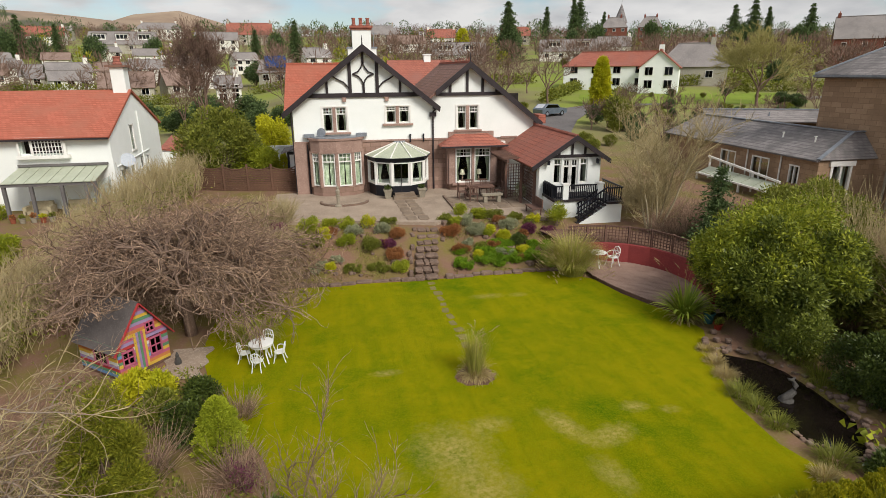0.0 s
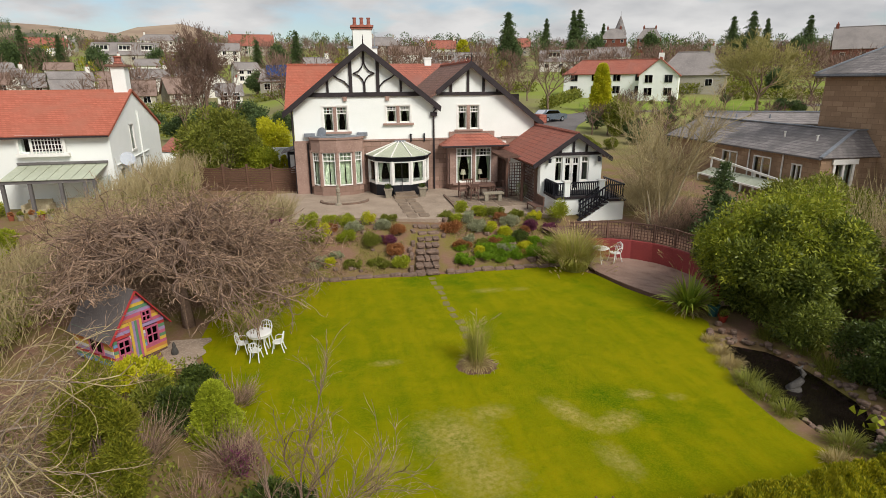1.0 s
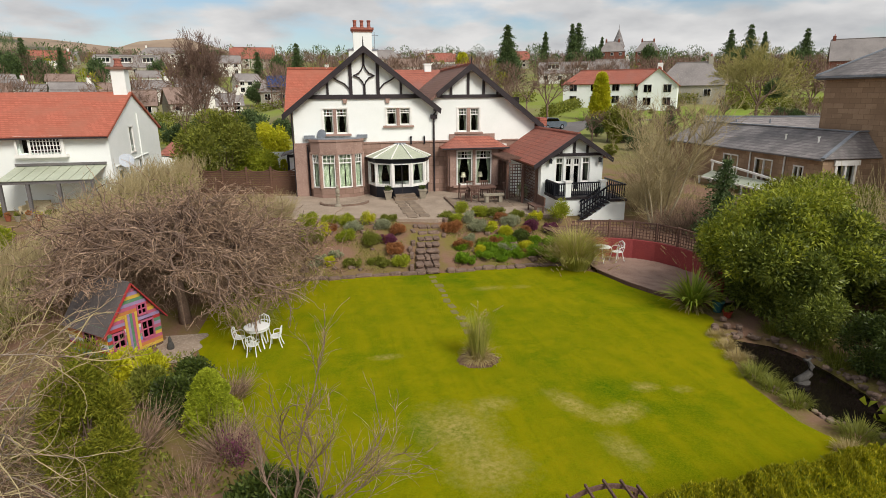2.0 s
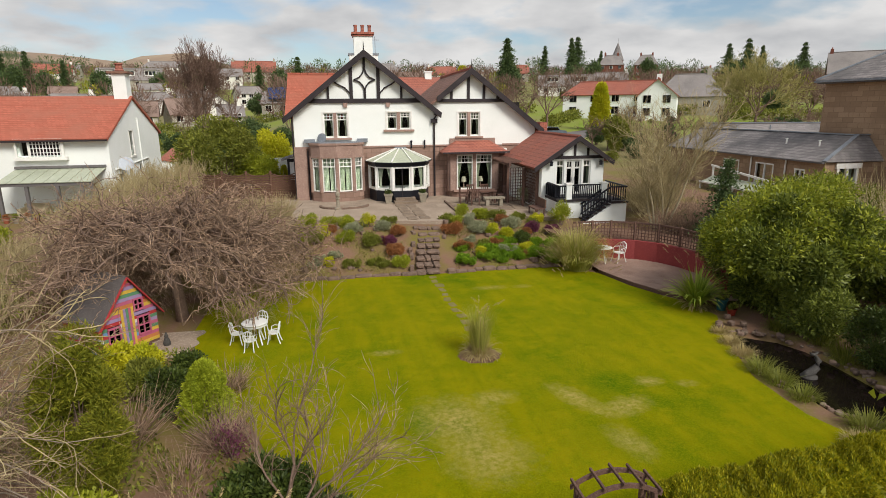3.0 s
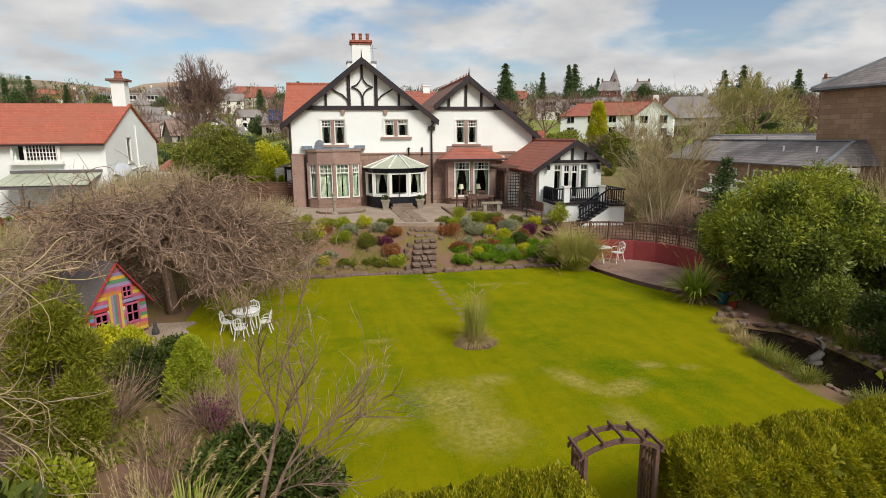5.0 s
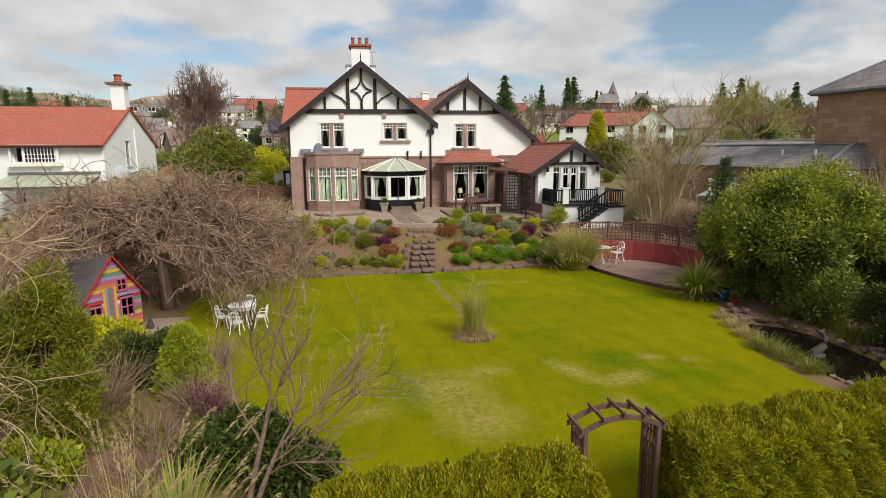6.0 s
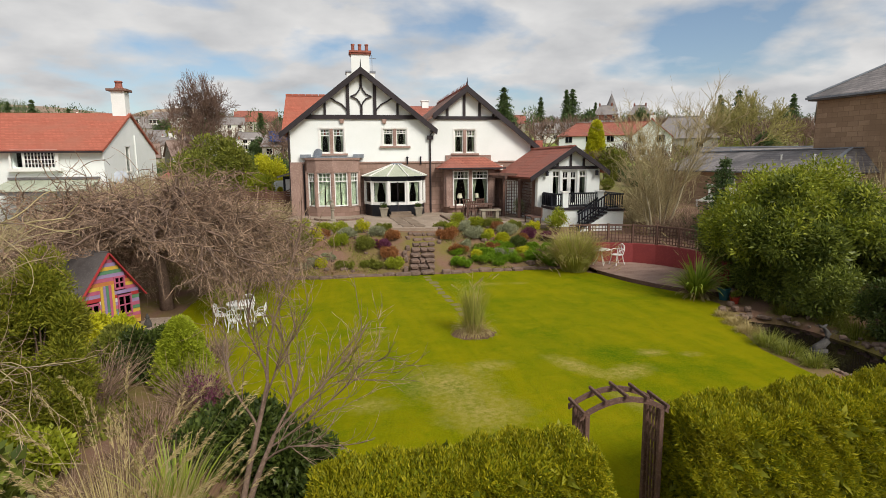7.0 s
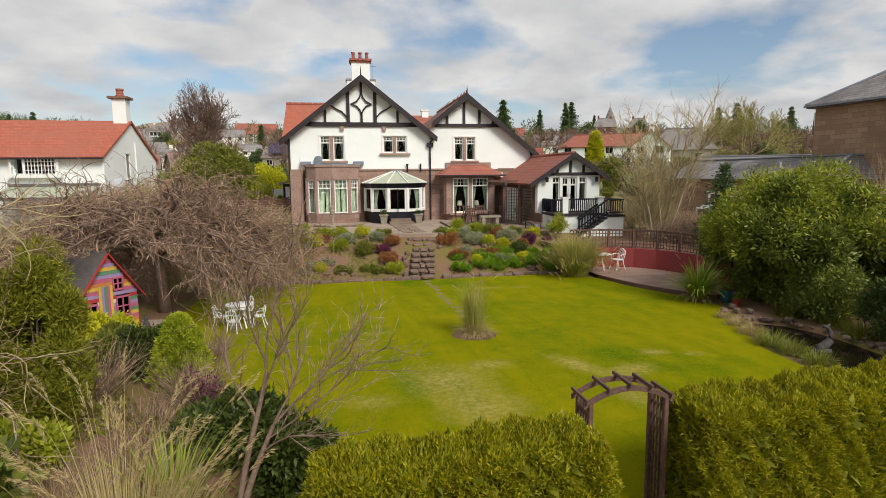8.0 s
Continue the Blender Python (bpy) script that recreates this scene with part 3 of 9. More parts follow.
part("tie_beam", timber(5.95, 7.5, 10.3, 7.5, 0.2, 0.12), BLACK_WOOD, house)
for x in (6.75, 7.85, 8.85, 9.75):
    part("timber_post", MB().box(x - 0.08, x + 0.08, Y0 - 0.08, Y0 + 0.02, 7.58, zB(x) - 0.25), BLACK_WOOD, house)


def house_window(lights, surround=True):
    x0, x1, z0, z1 = lights[0][0], lights[-1][1], lights[0][2], lights[0][3]
    fr = MB().box(x0 - 0.1, x0 - 0.002, Y0 - 0.03, Y0 + 0.1, z0, z1 + 0.08).box(x1 + 0.002, x1 + 0.1, Y0 - 0.03, Y0 + 0.1, z0, z1 + 0.08).box(x0, x1, Y0 - 0.03, Y0 + 0.1, z1 + 0.002, z1 + 0.08)
    win = part("window", fr, WHITE_PAINT, house, "white window with small upper panes")
    for l in lights:
        casement(win, (l[0], Y0 + 0.1), (l[1], Y0 + 0.1), l[2], l[3], 0.3, 2, 3)
    for l, r in zip(lights, lights[1:]):
        part("mullion", MB().box(l[1] - 0.004, r[0] + 0.004, Y0 - 0.02, Y0 + 0.12, z0, z1), ASHLAR, win, "sandstone mullion")
    part("sill", MB().prism([(Y0 - 0.16, z0 - 0.14), (Y0 + 0.1, z0 - 0.14), (Y0 + 0.1, z0), (Y0 - 0.16, z0 - 0.05)], x0 - 0.22, x1 + 0.22, "x"), ASHLAR, win, "red sandstone sill")


for lights in (W1, W2, W3):
    house_window(lights)
part("window_apron", MB().box(6.62, 9.6, Y0 - 0.1, Y0 + 0.05, BAND - 0.2, 5.16), ASHLAR, house)

# the bow window
bay = [(-2.15, Y0), (-2.05, 35.75), (-1.5, 35.25), (-0.52, 35.05), (0.46, 35.25), (1.05, 35.75), (1.15, Y0)]
bow = part("bow_window", MB().prism(bay, 1.2, 2.08), SANDSTONE, house, "curved sandstone bow window with four lights")
part("parapet", MB().prism(bay, 4.2, 4.92), ASHLAR, bow)


def grown(poly, k, c):
    return [(c[0] + (x - c[0]) * k, c[1] + (y - c[1]) * k) for x, y in poly]


part("cornice", MB().prism(grown(bay, 1.05, (-0.5, Y0)), 4.92, 5.04), ASHLAR, bow)
part("cornice", MB().prism(grown(bay, 1.03, (-0.5, Y0)), 4.16, 4.26), ASHLAR, bow)
part("flat_roof", MB().prism(grown(bay, 0.96, (-0.5, Y0)), 5.04, 5.1), LEAD, bow, "grey lead flat roof")
for x in (-2.1, 1.1):
    part("kneeler", MB().box(x - 0.32, x + 0.32, Y0 - 0.3, Y0 - 0.02, 5.04, 5.26), LEAD, bow)
for i in range(1, 6):
    x, y = bay[i]
    part("pier", MB().tube([(x, y + 0.1, 2.05), (x, y + 0.1, 4.22)], 0.12, 8), ASHLAR, bow)
CURT_GREEN = plain("green_grey_curtain", "cdd4bd", "b3bda2", "dde2d0", 3.0, 18, 0.9, 0.1)
for i in range(1, 5):
    a, c = Vector(bay[i]), Vector(bay[i + 1])
    d = (c - a).normalized() * 0.1
    casement(bow, tuple(a + d + Vector((0, 0.08))), tuple(c - d + Vector((0, 0.08))), 2.12, 4.16, 0.27, 2, 3, 0.06, curtain_mat=CURT_GREEN, drawn=0.42)

# the conservatory
CC, CR = Vector((3.3, 35.85)), 1.86
ring = [(CC.x + CR * math.cos(radians(180 + 36 * i)), CC.y + CR * math.sin(radians(180 + 36 * i)) * 0.98) for i in range(6)]
base = [(ring[0][0], Y0)] + ring + [(ring[5][0], Y0)]
cons = part("conservatory", MB().prism(base, 1.3, 2.2), BLACK_PAINT, house, "black and white bowed conservatory with a pale ribbed roof")
part("fascia", MB().prism(grown(base, 1.02, (3.3, Y0)), 3.62, 3.9), BLACK_PAINT, cons)
part("white_rail", MB().prism(grown(base, 1.015, (3.3, Y0)), 2.2, 2.27), WHITE_PAINT, cons)
apex = Vector((3.45, Y0 - 0.15, 4.62))
eave = grown(base, 1.1, (3.3, Y0))
PALE_ROOF = plain("pale_roof_panels", "b3b8a2", "a3a892", "c3c8b4", 0.8, 12, 0.45, 0.1)
for i in range(len(eave) - 1):
    (xa, ya), (xb, yb) = eave[i], eave[i + 1]
    part("roof_panel", MB().slab([(xa, ya, 3.9), (xb, yb, 3.9), (apex.x + 0.12 * (xb - 3.3), Y0 - 0.12, 4.6), (apex.x + 0.12 * (xa - 3.3), Y0 - 0.12, 4.6)], 0.04), PALE_ROOF, cons)
for x, y in eave[1:-1]:
    part("roof_rib", MB().beam((x, y, 3.93), (apex.x + 0.12 * (x - 3.3), Y0 - 0.14, 4.64), 0.06, 0.06), WHITE_PAINT, cons)
part("gutter", MB().prism(grown(base, 1.12, (3.3, Y0)), 3.86, 3.91), BLACK_PAINT, cons)
part("crown_flashing", MB().box(3.1, 3.8, Y0 - 0.2, Y0 - 0.02, 4.58, 4.7), LEAD, cons)
for i in range(5):
    a, c = Vector(ring[i]), Vector(ring[i + 1])
    d = (c - a).normalized() * 0.07
    casement(cons, tuple(a + d), tuple(c - d), 2.27, 3.62, 0.0, 1, 1, 0.075, curtain=(i in (1, 3)))
for x, y in ring:
    part("corner_post", MB().tube([(x, y, 2.2), (x, y, 3.64)], 0.075, 6), WHITE_PAINT, cons)
part("door_panel", MB().box(2.78, 3.82, 33.98, 34.06, 1.55, 2.17), BLACK_PAINT, cons, "black panelled lower door")
part("door_stile", MB().box(3.28, 3.32, 33.95, 34.02, 1.55, 3.58), BLACK_WOOD, cons)
part("vent_pipe", MB().tube([(4.15, Y0 - 0.1, 4.6), (4.15, Y0 - 0.1, 5.0)], 0.05, 6).lathe([(0.08, 5.0), (0.08, 5.06), (0.01, 5.1)], (4.15, Y0 - 0.1, 0), 8), BLACK_PAINT, house)
part("vent_pipe", MB().tube([(5.0, Y0 - 0.1, 4.6), (5.0, Y0 - 0.1, 5.1)], 0.05, 6), BLACK_PAINT, house)

# the canted bay with its tiled roof
bayb = [(6.4, Y0), (6.55, 35.6), (6.95, 35.35), (9.2, 35.35), (9.6, 35.6), (9.75, Y0)]
bb = part("square_bay", MB().prism(bayb, 1.2, 1.94), SANDSTONE, house, "sandstone bay window under a small tiled roof")
part("lintel", MB().prism(bayb, 4.2, 4.36), ASHLAR, bb)
for x, y in ((6.72, 35.5), (8.07, 35.42), (9.43, 35.5)):
    part("pier", MB().box(x - 0.2 if x != 8.07 else x - 0.09, x + 0.2 if x != 8.07 else x + 0.09, y - 0.06, y + 0.2, 1.9, 4.22), ASHLAR, bb)
part("side_pier", MB().box(6.42, 6.6, 35.6, Y0, 1.9, 4.22), ASHLAR, bb)
part("side_pier", MB().box(9.55, 9.73, 35.6, Y0, 1.9, 4.22), ASHLAR, bb)
for x0, x1 in ((6.94, 7.97), (8.17, 9.22)):
    casement(bb, (x0, 35.45), (x1, 35.45), 1.98, 4.18, 0.24, 2, 4, 0.07)
part("sill", MB().box(6.7, 9.45, 35.2, 35.5, 1.86, 1.98), ASHLAR, bb)
er = [(5.95, Y0), (5.95, 35.3), (6.2, 34.95), (9.95, 34.95), (10.25, 35.3), (10.25, Y0)]
tr_ = [(7.0, Y0 - 0.06), (7.0, Y0 - 0.15), (7.05, Y0 - 0.2), (9.15, Y0 - 0.2), (9.2, Y0 - 0.15), (9.2, Y0 - 0.06)]
mb = MB()
for i in range(5):
    mb.slab([(*er[i], 4.36), (*er[i + 1], 4.36), (*tr_[i + 1], 5.02), (*tr_[i], 5.02)], 0.09)
part("bay_roof", mb, TILE_RED, bb, "hipped red tile roof")
part("gutter", MB().beam((5.95, 34.92, 4.33), (10.25, 34.92, 4.33), 0.1, 0.09), BLACK_WOOD, bb)
TABLE_LAMP = plain("cream_lampshade", "d8cdb6", "c8bca3", "e4dcc8", 3, 15, 0.8, 0.05)
for x in (7.5, 8.6):
    lampob = thing("table_lamp", (x, 36.0, 2.0), "cream shaded table lamp standing inside the bay window", "lamp", "bay lamps")
    part("shade", MB().lathe([(0.19, 2.42), (0.12, 2.72)], (x, 36.0, 0), 12), TABLE_LAMP, lampob)
    part("base", MB().lathe([(0.1, 2.0), (0.1, 2.04), (0.03, 2.08), (0.05, 2.2), (0.02, 2.42)], (x, 36.0, 0), 10), ASHLAR, lampob)
part("window_board", MB().box(6.7, 9.4, 35.52, 36.25, 1.9, 2.0), WHITE_PAINT, bb)

# chimney
CHX, CHY = 1.4, 36.98
chim = part("chimney", MB().box(CHX - 0.56, CHX + 0.56, CHY - 0.45, CHY + 0.45, 8.6, 11.3), RENDER_WHITE, house, "tall white chimney with three red pots")
part("chimney_shoulder", MB().box(CHX - 0.86, CHX + 0.86, CHY - 0.48, CHY + 0.48, 8.6, 10.22), RENDER_WHITE, chim)
part("chimney_cap", MB().box(CHX - 0.62, CHX + 0.62, CHY - 0.52, CHY + 0.52, 11.3, 11.4).box(CHX - 0.68, CHX + 0.68, CHY - 0.58, CHY + 0.58, 11.4, 11.52), TILE_RED, chim)
for sx in (-1, 1):
    part("shoulder_cap", MB().box(CHX + sx * 0.74 - 0.18, CHX + sx * 0.74 + 0.18, CHY - 0.53, CHY + 0.53, 10.22, 10.32), LEAD, chim)
for x in (CHX - 0.42, CHX, CHX + 0.42):
    part("chimney_pot", MB().lathe([(0.13, 11.52), (0.14, 11.57), (0.105, 11.63), (0.1, 11.9), (0.125, 11.92), (0.12, 11.98)], (x, CHY, 0), 10), TILE_RED, chim)
aer = MB().tube([(CHX + 0.72, CHY - 0.3, 10.3), (CHX + 0.72, CHY - 0.3, 11.3)], 0.018, 5).beam((CHX + 0.5, CHY - 0.3, 11.1), (CHX + 0.95, CHY - 0.3, 11.1), 0.02, 0.02)
for i in range(5):
    aer.beam((CHX + 0.53 + i * 0.1, CHY - 0.48, 11.1), (CHX + 0.53 + i * 0.1, CHY - 0.12, 11.1), 0.012, 0.012)
part("aerial", aer, LEAD, chim)
# rainwater goods
dp = MB().tube([(5.62, Y0 - 0.1, 1.5), (5.62, Y0 - 0.1, 6.2)], 0.055, 8).box(5.42, 5.82, Y0 - 0.2, Y0 - 0.02, 6.15, 6.4).tube([(5.62, Y0 - 0.1, 6.4), (5.75, Y0 - 0.3, 6.62)], 0.05, 6)
part("downpipe", dp, BLACK_WOOD, house, "black rainwater pipe and hopper")
part("downpipe", MB().tube([(-3.08, Y0 - 0.05, 1.5), (-3.08, Y0 - 0.05, 6.6)], 0.05, 8), BLACK_WOOD, house)
part("downpipe", MB().tube([(-2.25, Y0 - 0.1, 1.5), (-2.25, Y0 - 0.1, 4.6)], 0.045, 8), BLACK_WOOD, house)
dish = MB().lathe([(0.01, -0.1), (0.18, -0.06), (0.3, 0.02)], (0, 0, 0), 14)
dm = dish.mesh("satellite_dish")
dm.transform(Matrix.Translation((-1.35, Y0 - 0.22, 5.32)) @ Euler((radians(75), 0, radians(-25))).to_matrix().to_4x4())
part("satellite_dish", dm, LEAD, house, "small grey satellite dish")
part("side_gutter", MB().box(12.6, 13.1, YF + 0.3, YF + 1.5, 5.55, 6.1), TILE_RED, house)

# ---- the annexe with its balcony ----
annex = thing("annexe", (12.2, 32, 1.4), "white gabled annexe with red tile roof and black timbering", "annexe")
AX, AZ, AY = 12.4, 5.5, 29.5


def zX(x):
    return AZ - 0.66 * abs(x - AX)


AW = [(11.28, 11.72, 2.85, 4.22), (11.82, 12.72, 2.35, 4.22), (12.82, 13.26, 2.85, 4.22)]
part("front_wall", wall(MB(), [10.45, AX, 14.02], 1.2, lambda x: zX(x) - 0.15, AW, AY, AY + 0.25), RENDER_WHITE, annex)
part("side_wall", MB().box(10.45, 10.7, AY + 0.25, Y0 - 0.06, 1.2, 4.05).box(13.8, 14.02, AY + 0.25, Y0 + 2, 1.2, 4.2), RENDER_WHITE, annex)
part("roof_slope", slope_roof(9.95, zX(9.95), AX, AZ, AY - 0.35, Y0 + 1.2, 0.12), TILE_RED, annex)
part("roof_slope", slope_roof(AX, AZ, 14.4, zX(14.4), AY - 0.35, Y0 + 1.2, 0.12), TILE_RED, annex)
part("ridge", MB().tube([(AX, AY - 0.35, AZ), (AX, Y0 + 1.2, AZ)], 0.1, 6), TILE_RED, annex)
for xe in (9.9, 14.45):
    s = 1 if xe > AX else -1
    part("barge_board", MB().prism([(AX, AZ + 0.04), (xe, zX(xe) + 0.04), (xe - s * 0.03, zX(xe) - 0.2), (AX, AZ - 0.25)][::s], AY - 0.43, AY - 0.34, "y"), BLACK_WOOD, annex, "black barge board")
part("tie_beam", MB().box(10.9, 13.9, AY - 0.08, AY + 0.02, 4.3, 4.46), BLACK_WOOD, annex)
for x in (11.55, 12.3, 13.05):
    part("timber_post", MB().box(x - 0.06, x + 0.06, AY - 0.07, AY + 0.02, 4.44, zX(x) - 0.2), BLACK_WOOD, annex)
for x0, x1 in ((11.28, 11.72), (12.82, 13.26)):
    casement(annex, (x0, AY + 0.1), (x1, AY + 0.1), 2.85, 4.22, 0.25, 1, 2, 0.06, "window")
for x0, x1 in ((11.82, 12.26), (12.28, 12.72)):
    dr = casement(annex, (x0, AY + 0.1), (x1, AY + 0.1), 2.35, 4.22, 0.25, 1, 2, 0.09, "french_door", curtain=False)
    part("handle", MB().beam((12.2 if x0 < 12 else 12.34, AY + 0.03, 3.1), (12.2 if x0 < 12 else 12.34, AY + 0.03, 3.3), 0.02, 0.02), LEAD, dr, "small metal handle")
# back and floor of the room, its shade painted in as dark colour
part("interior", MB().box(10.8, 13.7, AY + 2, AY + 2.1, 1.5, 4.4).box(10.8, 13.7, AY + 0.3, AY + 2, 1.4, 1.5), ROOM_SHADE, annex)
part("frame_trim", MB().box(11.2, 13.34, AY - 0.03, AY + 0.03, 4.23, 4.3), WHITE_PAINT, annex)
for x in (10.9, 13.75):
    lan = MB().box(x - 0.06, x + 0.06, AY - 0.28, AY - 0.14, 3.95, 4.12).beam((x, AY, 4.2), (x, AY - 0.22, 4.2), 0.025, 0.025).prism([(x - 0.09, 4.12), (x + 0.09, 4.12), (x, 4.22)], AY - 0.3, AY - 0.12, "y")
    part("wall_lantern", lan, BLACK_PAINT, annex, "black wall lantern")

balcony = thing("balcony", (12.2, 28.3, 1.4), "raised white balcony with black railings and outside stairs", "balcony")
part("base_wall", MB().box(10.75, 13.3, 27.75, AY - 0.003, 1.1, 2.24), RENDER_WHITE, balcony)
part("floor_slab", MB().box(10.68, 13.3, 27.66, AY - 0.004, 2.24, 2.36), BLACK_WOOD, balcony, "dark floor edge")
for x, y in ((11.32, 27.8), (13.25, 27.8)):
    pl = part("pillar", MB().box(x - 0.15, x + 0.15, y - 0.15, y + 0.15, 2.36, 3.12), RENDER_WHITE, balcony)
    part("cap", MB().box(x - 0.19, x + 0.19, y - 0.19, y + 0.19, 3.12, 3.2), WHITE_PAINT, pl)


def railing(a, c, z0, z1, n, solid=False):
    a, c = Vector(a), Vector(c)
    r = part("railing", MB().beam((a.x, a.y, z1[0]), (c.x, c.y, z1[1]), 0.07, 0.07), BLACK_PAINT, balcony, "black railing")
    part("bottom_rail", MB().beam((a.x, a.y, z0[0] + 0.1), (c.x, c.y, z0[1] + 0.1), 0.05, 0.05), BLACK_PAINT, r)
    for i in range(n):
        k = (i + 0.5) / n
        p = a.lerp(c, k)
        za, zb = z0[0] + (z0[1] - z0[0]) * k, z1[0] + (z1[1] - z1[0]) * k
        w = 0.5 * (c - a).length / n if solid else 0.025
        part("baluster", MB().beam((p.x, p.y, za + 0.05), (p.x, p.y, zb), w * 2 if solid else 0.05, 0.04, up=(0, 1, 0)), BLACK_PAINT, r)


railing((11.5, 27.8), (13.08, 27.8), (2.36, 2.36), (3.08, 3.08), 15)
railing((10.78, 27.85), (10.78, 29.45), (2.36, 2.36), (3.05, 3.05), 6, True)
railing((10.8, 27.8), (11.17, 27.8), (2.36, 2.36), (3.05, 3.05), 3)
# the landing and the stair along the front
part("landing_wall", MB().box(13.3, 14.15, 26.9, AY - 0.003, 1.1, 2.2), RENDER_WHITE, balcony)
part("landing_slab", MB().box(13.3, 14.22, 26.84, AY - 0.004, 2.2, 2.32), BLACK_WOOD, balcony)
for i in range(7):
    zt = 2.32 - 0.15 * (i + 1)
    part("stair_tread", MB().box(13.3 - 0.23 * (i + 1), 13.3 - 0.23 * i, 26.95, 27.7, zt - 0.07, zt), BLACK_WOOD, balcony)
part("stair_wall", MB().prism([(13.3, 1.1), (13.3, 2.1), (11.75, 1.15), (11.75, 1.1)], 26.9, 27.0, "y"), RENDER_WHITE, balcony)
railing((13.3, 26.92), (11.7, 26.92), (2.3, 1.25), (3.1, 2.05), 11)
railing((13.36, 26.92), (14.12, 26.92), (2.32, 2.32), (3.05, 3.05), 6)
railing((14.14, 26.95), (14.14, 29.4), (2.32, 2.32), (3.05, 3.05), 10)
railing((13.3, 27.7), (12.0, 27.7), (2.3, 1.45), (2.95, 2.1), 8)


# ---- foliage tools ----
def unit(rng, n):
    v = rng.normal(size=(n, 3))
    return v / np.linalg.norm(v, axis=1, keepdims=True)


def leaves(nb, P, D, L, W, rng, fold=0.25):
    """A leaf at each P, pointing along D, as a folded lozenge."""
    n = len(P)
    D = D / (np.linalg.norm(D, axis=1, keepdims=True) + 1e-9)
    S = np.cross(D, unit(rng, n))
    S /= np.linalg.norm(S, axis=1, keepdims=True) + 1e-9
    U = np.cross(S, D)
    k = rng.uniform(0.65, 1.3, (n, 1))
    l, w = L * k, W * k
    mid = P + D * l * 0.45
    v = np.stack([P, mid + S * w / 2 + U * w * fold, P + D * l, mid - S * w / 2 + U * w * fold], 1)
    nb.add(v, np.arange(n * 4).reshape(n, 4))
    return nb


def lumps(rng, c, R, n, size=0.42):
    """Centres and radii of the clumps that make up a crown."""
    d = unit(rng, n) * rng.uniform(0.35, 1.0, (n, 1)) ** 0.5
    c = np.asarray(c) + d * np.asarray(R) * (1 - size * 0.75)
    r = min(R) * size * rng.uniform(0.7, 1.25, n)
    return c, r


def clumped(rng, c, r, n, deep=0.55):
    w = r ** 2 / np.sum(r ** 2)
    i = rng.choice(len(r), n, p=w)
    d = unit(rng, n)
    P = c[i] + d * (r[i] * rng.uniform(deep, 1.06, n) ** 0.6)[:, None]
    return P, d


def frusta(nb, A, B, ra, rb, sides=3):
    """Tapered sticks from A to B."""
    A, B = np.asarray(A, float), np.asarray(B, float)
    d = B - A
    d = d / (np.linalg.norm(d, axis=1, keepdims=True) + 1e-9)
    ref = np.where(np.abs(d[:, 2:3]) > 0.9, [[1.0, 0.1, 0]], [[0.1, 0.2, 1.0]])
    s = np.cross(d, ref)
    s /= np.linalg.norm(s, axis=1, keepdims=True)
    u = np.cross(s, d)
    ring = []
    for p, r in ((A, ra), (B, rb)):
        for k in range(sides):
            a = 2 * math.pi * k / sides
            ring.append(p + (s * math.cos(a) + u * math.sin(a)) * np.asarray(r)[:, None])
    v = np.stack(ring, 1)
    base = np.arange(len(A))[:, None] * (2 * sides)
    f = np.concatenate([base + np.array([k, (k + 1) % sides, sides + (k + 1) % sides, sides + k]) for k in range(sides)])
    return nb.add(v, f)


def grow(rng, p, d, length, r, levels, kids=3, spread=0.8, up=0.06, wob=0.16, shrink=0.68, steps=4, first=1):
    """A branching skeleton: rows of start, end, radius at both and level."""
    out = []
    todo = [(np.array(p, float), np.array(d, float), length, r, 0)]
    while todo:
        p, d, ln, r, lv = todo.pop()
        for i in range(steps):
            d = d + rng.normal(size=3) * wob + np.array([0, 0, up])
            d /= np.linalg.norm(d)
            q = p + d * ln / steps
            r1 = r * (1 - 0.55 / steps)
            out.append((p, q, r, r1, lv))
            p, r = q, r1
            if lv < levels and (i >= first or lv > 0):
                for _ in range(kids if i == steps - 1 else max(1, kids - 2) if rng.random() < 0.8 else 0):
                    e = d + rng.normal(size=3) * spread * 0.6
                    e /= np.linalg.norm(e)
                    todo.append((p, e, ln * shrink * rng.uniform(0.75, 1.15), r * 0.62, lv + 1))
    return out


def sticks(nb, segs, lo=0, hi=99, sides=4, least=0.003):
    sel = [s for s in segs if lo <= s[4] <= hi]
    if sel:
        frusta(nb, [s[0] for s in sel], [s[1] for s in sel], np.maximum([s[2] for s in sel], least), np.maximum([s[3] for s in sel], least * 0.8), sides)
    return nb


def strands(nb, rng, P, D, ln, r0, r1, segs, wob=0.2, pull=(0, 0, -0.05), sides=3, floor=None):
    """Curving shoots from P along D, tapering from r0 to r1; gives back their nodes and directions."""
    P, D = np.array(P, float), np.array(D, float)
    n = len(P)
    ln = np.broadcast_to(np.asarray(ln, float), (n,)) * rng.uniform(0.65, 1.25, n)
    k = rng.uniform(0.75, 1.25, n)
    turn = np.zeros((n, 3))
    nodes, dirs = [P], []
    for i in range(segs):
        turn = turn * 0.55 + rng.normal(size=(n, 3)) * wob
        D = D + turn + np.asarray(pull)
        D = D / (np.linalg.norm(D, axis=1, keepdims=True) + 1e-9)
        Q = P + D * (ln / segs)[:, None]
        if floor is not None:
            Q[:, 2] = np.maximum(Q[:, 2], floor(Q))
        frusta(nb, P, Q, k * (r0 + (r1 - r0) * i / segs), k * (r0 + (r1 - r0) * (i + 1) / segs), sides)
        nodes.append(Q)
        dirs.append(D)
        P = Q
    return np.array(nodes), np.array(dirs + [D])


